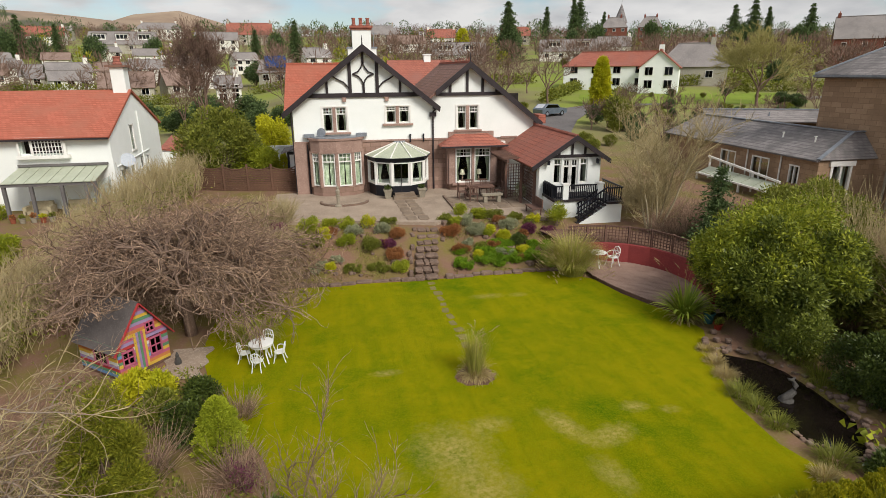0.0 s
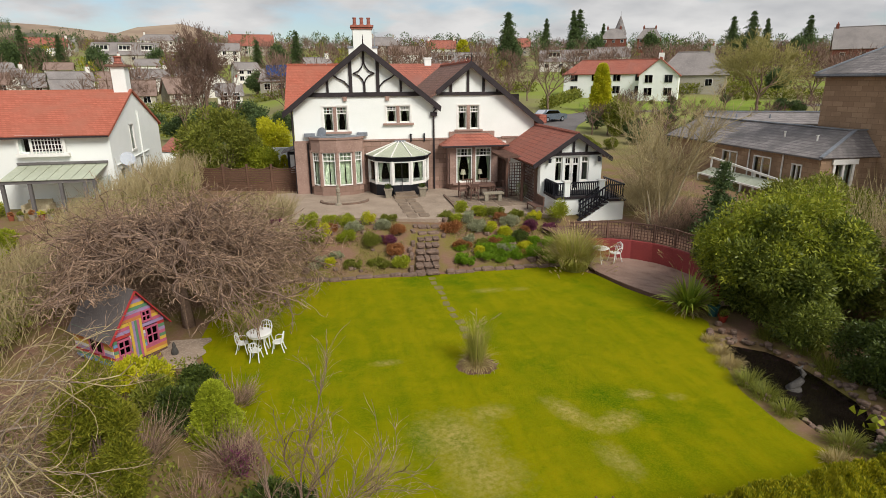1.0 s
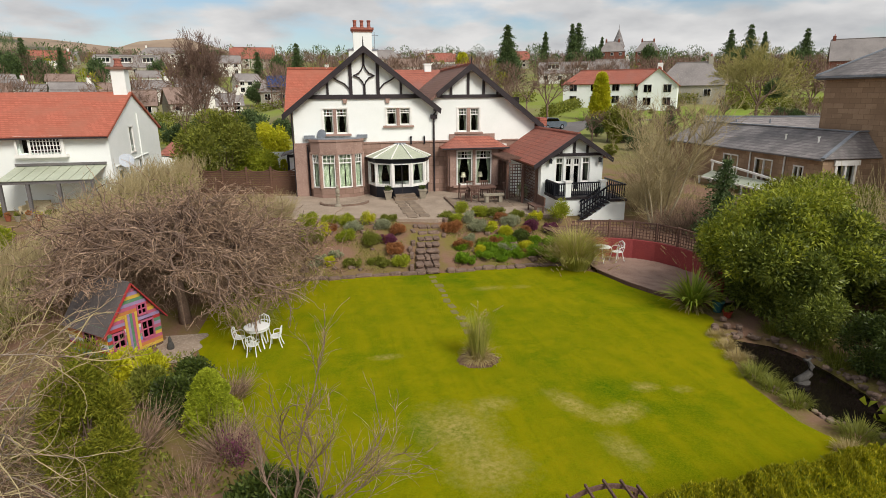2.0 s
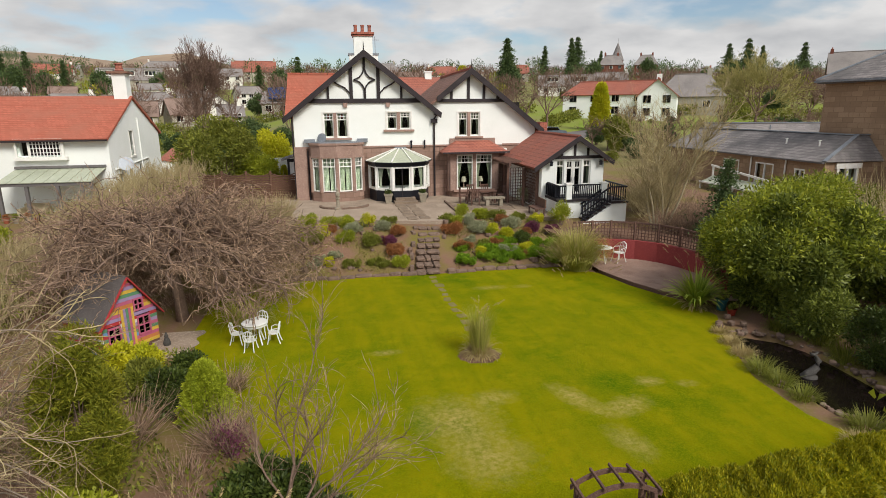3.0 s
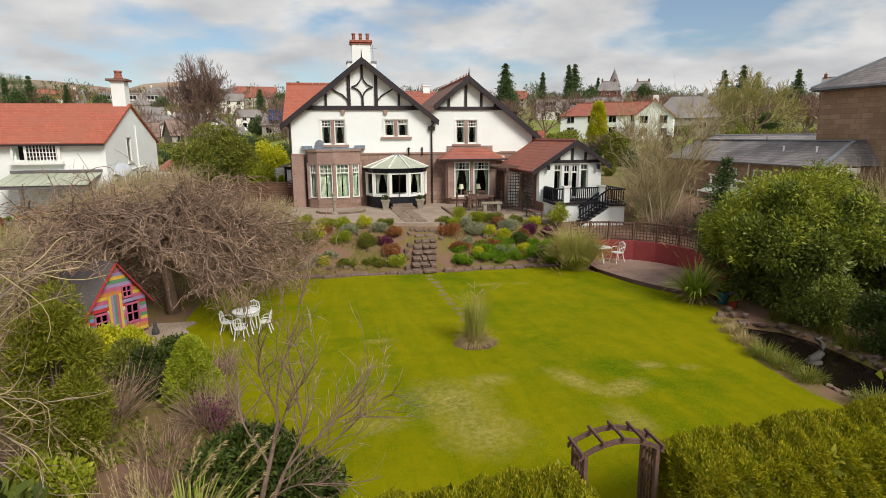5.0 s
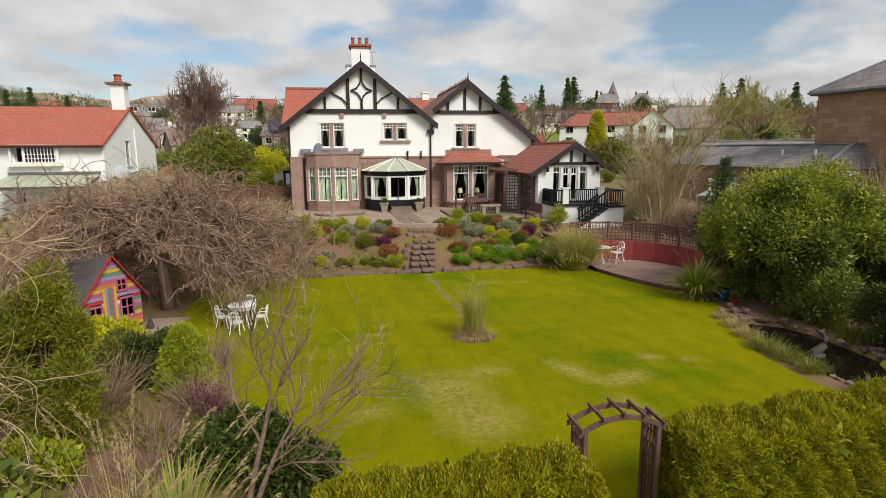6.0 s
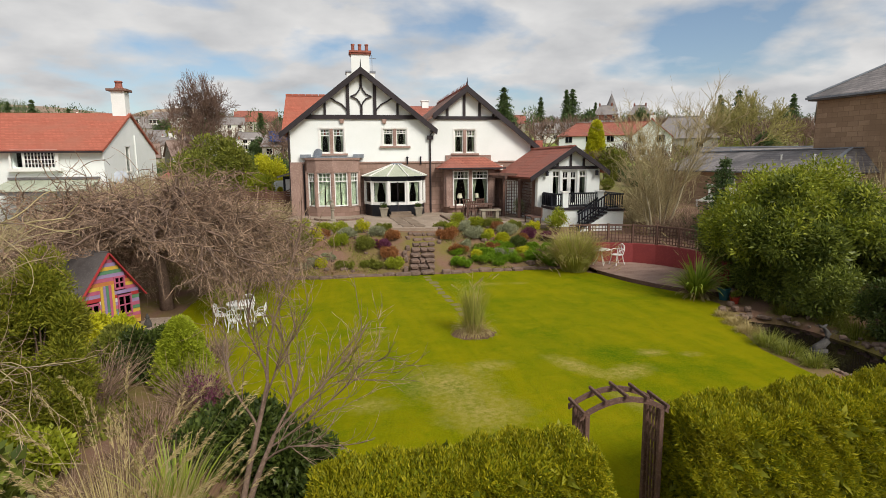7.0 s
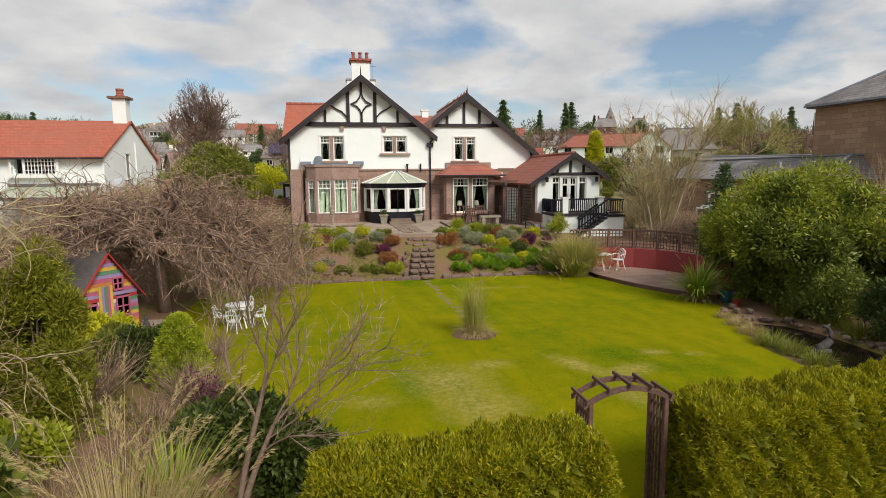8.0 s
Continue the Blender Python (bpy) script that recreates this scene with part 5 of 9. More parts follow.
# ---- the town beyond ----
ROOFS = {"slate": SLATE, "brown": TILE_BROWN, "red": TILE_RED, "orange": TILE_ORANGE}
FAR_SLATE = plain("far_grey_roof", "8d8682", "7b7572", "9a9490", 0.3, 4, 0.85, 0.2)
FAR_BROWN = plain("far_brown_roof", "8e786d", "7b675d", "9b867a", 0.3, 4, 0.85, 0.2)
WIN_DARK = glass("far_window_glass", "1a1f24", 0.1)
PALE_WALL = plain("pale_harling", "e6e3da", "d8d4ca", "eeebe3", 0.3, 6, 0.9, 0.15)
GREY_WALL = plain("grey_harling", "b3ad9d", "a09a8b", "c2bcac", 0.3, 6, 0.9, 0.15)
REDSTONE = courses("far_red_sandstone", "84503f", "74443a", "5f3a30", 0.7, 0.35, 0.015, 0.92, 0.4, 1, "7a4c3e")


def town_house(x, y, w, d, h, rise, yaw, wallm, roofm, label, floors=1, dormers=0, hip=0.0, chims=1, nwin=3, z=None, gable_front=False):
    """A house of its own, built round its foot and then set down and turned."""
    z = gz(x, y) if z is None else z
    M = Matrix.Translation((x, y, z)) @ Matrix.Rotation(radians(yaw), 4, "Z")
    ho = thing("town_house", (x, y, z), label, "house")

    def put(name, mb, m, par, lab=""):
        me = mb.mesh(name)
        me.transform(M)
        return part(name, me, m, par, lab)

    def rot(mb):
        if gable_front:
            mb.v = [(-q[1], q[0], q[2]) for q in mb.v]
        return mb
    if gable_front:
        w, d = d, w
    put("wall", rot(MB().box(-w / 2, w / 2, -d / 2, d / 2, -1.5, h)), wallm, ho)
    if not hip:
        put("gable", rot(MB().prism([(-d / 2, h), (d / 2, h), (0, h + rise)], -w / 2, -w / 2 + 0.3, "x")), wallm, ho)
        put("gable", rot(MB().prism([(-d / 2, h), (d / 2, h), (0, h + rise)], w / 2 - 0.3, w / 2, "x")), wallm, ho)
    o, k = 0.35, hip * w / 2
    lo = h - o * rise / (d / 2)
    for s in (-1, 1):
        put("roof_slope", rot(MB().slab([(-w / 2 - o, s * (d / 2 + o), lo), (w / 2 + o, s * (d / 2 + o), lo), (w / 2 + (o if not hip else 0) - k, 0, h + rise + 0.1), (-w / 2 - (o if not hip else 0) + k, 0, h + rise + 0.1)], 0.15)), roofm, ho)
        if hip:
            put("roof_hip", rot(MB().slab([(s * (w / 2 + o), -d / 2 - o, lo), (s * (w / 2 + o), d / 2 + o, lo), (s * (w / 2 - k), 0, h + rise + 0.1)], 0.15)), roofm, ho)
    put("ridge", rot(MB().beam((-w / 2 + k, 0, h + rise + 0.15), (w / 2 - k, 0, h + rise + 0.15), 0.3, 0.2)), roofm, ho)
    for i in range(chims):
        cx = (-1) ** i * (w / 2 - 0.6 - k * 0.8)
        ch = put("chimney", rot(MB().box(cx - 0.45, cx + 0.45, -0.4, 0.4, h + rise * 0.6, h + rise + 1.2)), wallm, ho)
        put("chimney_pot", rot(MB().lathe([(0.16, 0), (0.13, 0.5)], (cx, 0, h + rise + 1.2), 8)), TILE_RED, ch)
    W2_, D2_ = (d, w) if gable_front else (w, d)
    for f in range(floors):
        zb = h * (f + 0.36) / floors
        zt = zb + 1.25
        for i in range(nwin):
            xx = -W2_ / 2 + W2_ * (i + 0.5) / nwin
            win = put("window", MB().box(xx - 0.72, xx + 0.72, -D2_ / 2 - 0.06, -D2_ / 2 + 0.02, zb - 0.08, zt + 0.08), WHITE_PAINT, ho)
            put("pane", MB().box(xx - 0.62, xx - 0.03, -D2_ / 2 - 0.09, -D2_ / 2 - 0.06, zb, zt).box(xx + 0.03, xx + 0.62, -D2_ / 2 - 0.09, -D2_ / 2 - 0.06, zb, zt), WIN_DARK, win)
    for i in range(dormers):
        xx = -w / 2 + w * (i + 0.5) / dormers
        dw = min(2.2, w / dormers * 0.38)
        dd = put("dormer", MB().box(xx - dw, xx + dw, -d * 0.36, 0, h + rise * 0.32, h + rise * 0.82), WHITE_PAINT, ho)
        put("dormer_roof", MB().box(xx - dw - 0.2, xx + dw + 0.2, -d * 0.39, 0, h + rise * 0.82, h + rise * 0.9), roofm, dd)
        for j in (-1, 0, 1):
            put("pane", MB().box(xx + j * dw * 0.62 - dw * 0.26, xx + j * dw * 0.62 + dw * 0.26, -d * 0.36 - 0.05, -d * 0.36 + 0.01, h + rise * 0.42, h + rise * 0.74), WIN_DARK, dd)
    return ho


# the white house with the red roof
town_house(51.4, 103, 19, 8.5, 4.3, 2.2, -33, RENDER_WHITE, TILE_RED, "long white two-storey house with a red tile roof", 2, 0, 0.25, 1, 5)
town_house(56.4, 97.5, 6.4, 9.5, 4.3, 2.6, -33, RENDER_WHITE, TILE_RED, "white gabled wing with a red roof", 2, 0, 0, 0, 2, gable_front=True)
TOWN = [
    # x, y, w, d, h, rise, yaw, wall, roof, floors, dormers, hip, chimneys, windows, label
    (38.5, 190, 17, 9, 3.0, 3.6, -10, GREY_WALL, FAR_SLATE, 1, 2, 0, 1, 3, "grey chalet house with two white dormers"),
    (82, 205, 20, 10, 3.4, 3.8, -22, PALE_WALL, FAR_SLATE, 1, 2, 0, 0, 4, "white house with a dark grey roof"),
    (104, 215, 12, 8, 4.5, 3.4, -25, PALE_WALL, FAR_SLATE, 1, 0, 0, 1, 2, "white gabled house"),
    (116, 185, 15, 11, 3.2, 3.8, -30, GREY_WALL, FAR_BROWN, 1, 0, 0.6, 0, 3, "brown-roofed bungalow"),
    (52, 300, 14, 9, 4.5, 4.0, -12, PALE_WALL, TILE_RED, 1, 0, 0, 2, 3, "white cottage with a red roof"),
    (100, 330, 16, 9, 4.5, 4.5, -20, GREY_WALL, TILE_RED, 2, 0, 0, 2, 3, "red-roofed villa"),
    (25, 330, 18, 10, 5, 4.5, -5, GREY_WALL, FAR_SLATE, 2, 0, 0.4, 2, 4, "grey stone villa"),
    (30, 262, 16, 8, 3.5, 3.2, 0, PALE_WALL, FAR_BROWN, 1, 0, 0, 1, 3, "brown-roofed cottage"),
    (-11.5, 118, 9, 13, 3.8, 3.6, -8, GREY_WALL, FAR_SLATE, 1, 0, 0, 0, 2, "grey garage with panels on its roof"),
    (-17, 96, 6, 8, 3.8, 2.6, 12, PALE_WALL, FAR_SLATE, 2, 0, 0, 1, 2, "small white house"),
    (-5.5, 160, 9, 8, 5, 3, 18, PALE_WALL, FAR_SLATE, 2, 0, 0, 1, 2, "white gabled house"),
    (-28, 190, 10, 8, 5, 2.8, 30, PALE_WALL, FAR_SLATE, 2, 0, 0, 0, 3, "white flat-fronted house"),
    (-34, 104, 13, 9, 3.2, 3.6, 14, GREY_WALL, FAR_BROWN, 1, 0, 0, 0, 3, "brown-roofed bungalow"),
    (-27, 108, 9, 9, 3.2, 4.0, 30, GREY_WALL, FAR_BROWN, 1, 0, 0, 0, 2, "brown gabled bungalow"),
    (-50, 122, 11, 8, 3.0, 2.6, 30, PALE_WALL, FAR_SLATE, 1, 0, 0, 0, 3, "white bungalow with a grey roof"),
    (-57, 128, 10, 8, 3.0, 2.6, 34, GREY_WALL, FAR_SLATE, 1, 0, 0, 0, 2, "pale bungalow with a grey roof"),
    (-70, 130, 12, 8, 2.8, 2.8, 20, PALE_WALL, FAR_SLATE, 1, 0, 0, 0, 3, "grey-roofed bungalow"),
    (-43, 142, 12, 9, 3.2, 2.8, 20, PALE_WALL, FAR_SLATE, 1, 0, 0, 1, 2, "white bungalow"),
    (-62, 152, 12, 9, 5.0, 2.6, 30, PALE_WALL, FAR_SLATE, 2, 0, 0, 1, 3, "white two-storey house"),
    (-71, 160, 13, 9, 3.4, 3.2, 25, PALE_WALL, FAR_SLATE, 1, 0, 0, 0, 3, "white bungalow"),
    (-85, 162, 13, 9, 3.4, 3.4, 25, PALE_WALL, FAR_BROWN, 1, 0, 0, 0, 3, "white house with a brown roof"),
    (-49, 168, 12, 9, 4.4, 2.8, 25, PALE_WALL, FAR_SLATE, 2, 0, 0, 1, 3, "white two-storey house"),
    (-41, 178, 12, 9, 4.4, 2.8, 20, PALE_WALL, FAR_SLATE, 2, 0, 0, 1, 3, "white two-storey house"),
    (-98, 170, 13, 9, 3.4, 3.6, 20, GREY_WALL, FAR_BROWN, 1, 0, 0, 0, 3, "brown-roofed house"),
    (-84, 262, 24, 10, 3.4, 4.6, 8, GREY_WALL, FAR_SLATE, 1, 3, 0, 0, 4, "long dark-roofed house with dormers"),
    (-143, 330, 20, 9, 4.2, 4.4, 12, PALE_WALL, TILE_RED, 1, 0, 0, 1, 3, "white house with a red roof"),
    (-104, 390, 26, 10, 6.0, 3.6, 8, PALE_WALL, FAR_SLATE, 2, 0, 0.3, 2, 5, "large white house"),
    (-160, 380, 22, 10, 4, 3.6, 10, GREY_WALL, FAR_SLATE, 1, 0, 0, 1, 3, "grey-roofed house"),
    (-44, 330, 22, 10, 5, 5.5, 5, GREY_WALL, TILE_RED, 2, 0, 0, 2, 4, "red-roofed villa among trees"),
    (-48, 260, 16, 9, 5, 3, 10, PALE_WALL, FAR_SLATE, 2, 0, 0, 0, 4, "white house with a grey roof"),
    (72, 112, 13, 10, 3.6, 4.2, -35, GREY_WALL, FAR_SLATE, 1, 0, 0.5, 1, 2, "grey slate-roofed cottage"),
    (135, 280, 12, 10, 10, 4.5, -25, REDSTONE, FAR_SLATE, 3, 0, 0.5, 2, 3, "tall red sandstone villa"),
    (165, 300, 12, 10, 10, 5, -30, REDSTONE, FAR_SLATE, 3, 0, 0.5, 2, 3, "tall red sandstone villa"),
    (168, 165, 22, 12, 8.5, 6.5, -40, REDSTONE, FAR_SLATE, 2, 0, 0, 2, 4, "large red sandstone house with a slate roof"),
]
rows_rng = random.Random(31)
for k in range(30):
    yy = (150, 178, 205, 232)[k % 4] + rows_rng.uniform(-6, 6)
    xx = yy * (-0.72 + 0.55 * (k // 4) / 7.5) + rows_rng.uniform(-3, 3)
    if all(math.hypot(xx - q[0], yy - q[1]) > 11 for q in TOWN):
        TOWN.append((xx, yy, rows_rng.uniform(9, 13), 8, rows_rng.choice((2.8, 3.0, 4.6)), 2.6, rows_rng.choice((15, 25, 35, -60)), PALE_WALL, FAR_SLATE if k % 3 else FAR_BROWN, 1, 0, 0, k % 2, 3, "small white house with a grey-brown roof"))
for x, y, w_, d_, h_, ri, yw, wm, rm, fl, do, hi, chn, nw, lab in TOWN:
    if x < 0 and y < 145:
        x, y = x * 1.22, y * 1.22
    if x < 0 and y < 245:
        w_, d_, h_, ri = w_ * 0.72, d_ * 0.68, h_ * 0.78, ri * 0.72
    town_house(x, y, w_, d_, h_, ri, yw, wm, rm, lab + " in the town", fl, do, hi, chn, nw)
sp = thing("turret", (143, 290, gz(143, 290)), "red sandstone turret with a pointed slate roof", "turret")
part("wall", MB().lathe([(3.0, 0), (3.0, 14)], (143, 290, gz(143, 290) - 1), 10), REDSTONE, sp)
part("roof", MB().lathe([(3.6, 13), (0.1, 22), (0.05, 24)], (143, 290, gz(143, 290) - 1), 10), SLATE, sp)
PANEL = plain("blue_panels", "243a6b", "1d2f58", "304a80", 2, 8, 0.25, 0.05)
GZ = gz(-14, 144)
solar = solo("solar_panel", MB().slab([(-16.0, 139.3, GZ + 3.9), (-11.2, 138.6, GZ + 3.9), (-11.9, 143.4, GZ + 6.5), (-16.7, 144.1, GZ + 6.5)], 0.08), PANEL, "dark blue solar panels on a roof", "solar panel")

# road, drive and parked car
ROAD = plain("grey_asphalt", "6f6a68", "625d5b", "7d7875", 0.3, 8, 0.9, 0.3)
road_pts = [(19, 52), (22, 60), (26, 68), (30, 74), (40, 80), (62, 84), (90, 84)]
rd = MB()
for (xa, ya), (xb, yb) in zip(road_pts, road_pts[1:]):
    rd.slab([(xa - 2.2, ya + 1.5, gz(xa, ya + 1.5) + 0.06), (xa + 2.2, ya - 1.5, gz(xa, ya - 1.5) + 0.06), (xb + 2.2, yb - 1.5, gz(xb, yb - 1.5) + 0.06), (xb - 2.2, yb + 1.5, gz(xb, yb + 1.5) + 0.06)], 0.3)
solo("road", rd, ROAD, "grey drive curving past the house", "road", kind="structure")
LAWN_FAR = plain("far_lawn", "7d8f2a", "6c7f22", "8c9c3c", 0.3, 6, 0.95, 0.3)
fl_ = NB()
fx, fy = np.meshgrid(np.linspace(0, 1, 16), np.linspace(0, 1, 10))
FX, FY = 34 + 36 * fx + 6 * fy, 80 + 14 * fy - 2 * fx + np.sin(fx * 6)
ii = (np.arange(9)[:, None] * 16 + np.arange(15)[None]).ravel()
solo("front_lawn", fl_.add(np.stack([FX, FY, ground_z(FX, FY) + 0.08], -1), np.stack([ii, ii + 1, ii + 17, ii + 16], -1)), LAWN_FAR, "green front lawn of the white house", "lawn", kind="structure")
CARP = plain("silver_blue_car_paint", "7c8794", "707b88", "8994a0", 1, 6, 0.3, 0.02, 0.6)
RUBBER = plain("black_rubber", "1a1a1a", "222222", "141414", 2, 20, 0.8, 0.1)


def car(x, y, yaw):
    z = gz(x, y) + 0.08
    M = Matrix.Translation((x, y, z)) @ Matrix.Rotation(radians(yaw), 4, "Z")
    c = thing("car", (x, y, z), "silver-blue hatchback parked on the drive", "car")

    def put(name, mb, m, par=c, lab=""):
        me = mb.mesh(name)
        me.transform(M)
        return part(name, me, m, par, lab)
    put("body", MB().prism([(-2.1, 0.3), (2.1, 0.3), (2.15, 0.7), (2.0, 0.92), (1.0, 1.0), (0.45, 1.42), (-1.3, 1.46), (-1.95, 1.0), (-2.15, 0.85)], -0.87, 0.87, "y"), CARP)
    put("side_glass", MB().prism([(0.85, 1.0), (0.4, 1.36), (-1.25, 1.4), (-1.75, 1.02)], -0.885, -0.872, "y"), WIN_DARK)
    put("side_glass", MB().prism([(0.85, 1.0), (0.4, 1.36), (-1.25, 1.4), (-1.75, 1.02)], 0.872, 0.885, "y"), WIN_DARK)
    put("windscreen", MB().slab([(0.98, -0.75, 1.02), (0.98, 0.75, 1.02), (0.5, 0.65, 1.41), (0.5, -0.65, 1.41)], 0.015), WIN_DARK)
    put("rear_window", MB().slab([(-1.98, -0.7, 1.02), (-1.98, 0.7, 1.02), (-1.37, 0.62, 1.45), (-1.37, -0.62, 1.45)], 0.015), WIN_DARK)
    for sx in (-1.3, 1.3):
        for sy in (-0.8, 0.8):
            w = put("wheel", MB().tube([(sx, sy - 0.1, 0.32), (sx, sy + 0.1, 0.32)], 0.32, 14), RUBBER)
            put("rim", MB().tube([(sx, sy - 0.11, 0.32), (sx, sy + 0.11, 0.32)], 0.2, 10), LEAD, w)
    for sy in (-0.65, 0.65):
        put("headlight", MB().box(2.0, 2.13, sy - 0.16, sy + 0.16, 0.68, 0.84), WHITE_PAINT)


car(26.0, 70.2, 25)


# ---- terrace, steps and rockery ----
rng0 = random.Random(5)
TZ = 1.46
ter = MB()
edge_t = [(-4.4, 29.2), (-1.0, 29.1), (1.0, 28.6), (2.9, 28.0), (4.4, 27.6), (6.5, 28.8), (8.6, 28.2), (10.2, 27.4), (10.7, 27.6)]
ter.prism(edge_t + [(10.7, Y0 + 0.3), (-4.4, Y0 + 0.3)], 1.0, TZ + 0.06)
terrace = solo("terrace", ter, GRAVEL, "grey-brown gravel terrace before the house", "terrace", kind="structure")
path = thing("garden_path", (3.5, 30, TZ), "path of grey paving slabs across the gravel", "path", kind="structure")
for i in range(5):
    for j in range(2):
        x = 3.12 + 0.62 * j + 0.1 * (i - 2) * -0.5
        part("paving_slab", MB().stone((x + rng0.uniform(-0.03, 0.03), 28.7 + i * 0.98, TZ + 0.06), (0.57, 0.9, 0.09), rng0), PAVING, path)
patio = thing("patio", (8.2, 31.8, TZ), "square patio of stone slabs with a kerb", "patio", kind="structure")
for i in range(5):
    for j in range(4):
        part("paving_slab", MB().stone((6.3 + i * 0.82, 30.4 + j * 0.86, TZ + 0.05), (0.78, 0.82, 0.1), rng0), PAVING, patio)
part("kerb", MB().box(5.76, 5.86, 29.9, 33.6, TZ, TZ + 0.16), ROCK, patio)

steps = thing("garden_steps", (3.4, 25.5, 0), "worn stone garden steps between flower beds", "steps")
for i in range(8):
    y = 23.55 + i * 0.53
    x = 3.25 + 0.085 * i
    z = 0.165 * (i + 1)
    cuts_ = [-0.54, rng0.uniform(-0.28, -0.08), rng0.uniform(0.08, 0.3), 0.54] if i % 3 else [-0.54, rng0.uniform(-0.15, 0.2), 0.54]
    for u0, u1 in zip(cuts_, cuts_[1:]):
        part("step_stone", MB().stone((x + (u0 + u1) / 2, y + rng0.uniform(-0.05, 0.05), z - 0.07 + rng0.uniform(-0.015, 0.01)), (u1 - u0 - 0.015, 0.66 + rng0.uniform(-0.08, 0.04), 0.15), rng0, rng0.uniform(-0.06, 0.06)), ROCK, steps)
    part("riser", MB().box(x - 0.5, x + 0.5, y - 0.2, y + 0.3, z - 0.3, z - 0.12), ROCK, steps)
wall_l = thing("border_wall", (0, 23.55, 0), "low rough stone edging along the flower bed", "edging", kind="structure")
x = -4.6
while x < 9.6:
    w = rng0.uniform(0.35, 0.75)
    if not 2.55 < x + w / 2 < 4.05:
        part("edging_stone", MB().stone((x + w / 2, 23.5 + rng0.uniform(-0.1, 0.1), 0.03 + rng0.uniform(-0.03, 0.05)), (w * 0.97, rng0.uniform(0.22, 0.34), rng0.uniform(0.12, 0.26)), rng0, rng0.uniform(-0.08, 0.08)), ROCK, wall_l)
    x += w
rocks = thing("rockery", (2, 26, 0.6), "scattered brown rockery stones", "rockery")
for i in range(46):
    x, y = rng0.uniform(-3.5, 9.6), rng0.uniform(24.0, 28.2)
    if 2.4 < x < 4.6:
        x += 3 if x > 3.5 else -3
    s = rng0.uniform(0.12, 0.32)
    part("rock", MB().stone((x, y, gz(x, y) + s * 0.15), (s * 1.3, s, s * 0.8), rng0, rng0.uniform(0, 3)), ROCK, rocks)
for i in range(9):
    y = 23.9 + i * 0.48
    for s in (-1, 1):
        if rng0.random() < 0.4:
            continue
        xx = 3.3 + 0.09 * i + s * (0.76 + rng0.uniform(-0.06, 0.1))
        part("rock", MB().stone((xx, y, 0.155 * (i + 1) + 0.02), (0.2, 0.4, 0.26), rng0, rng0.uniform(-0.3, 0.3)), ROCK, rocks)

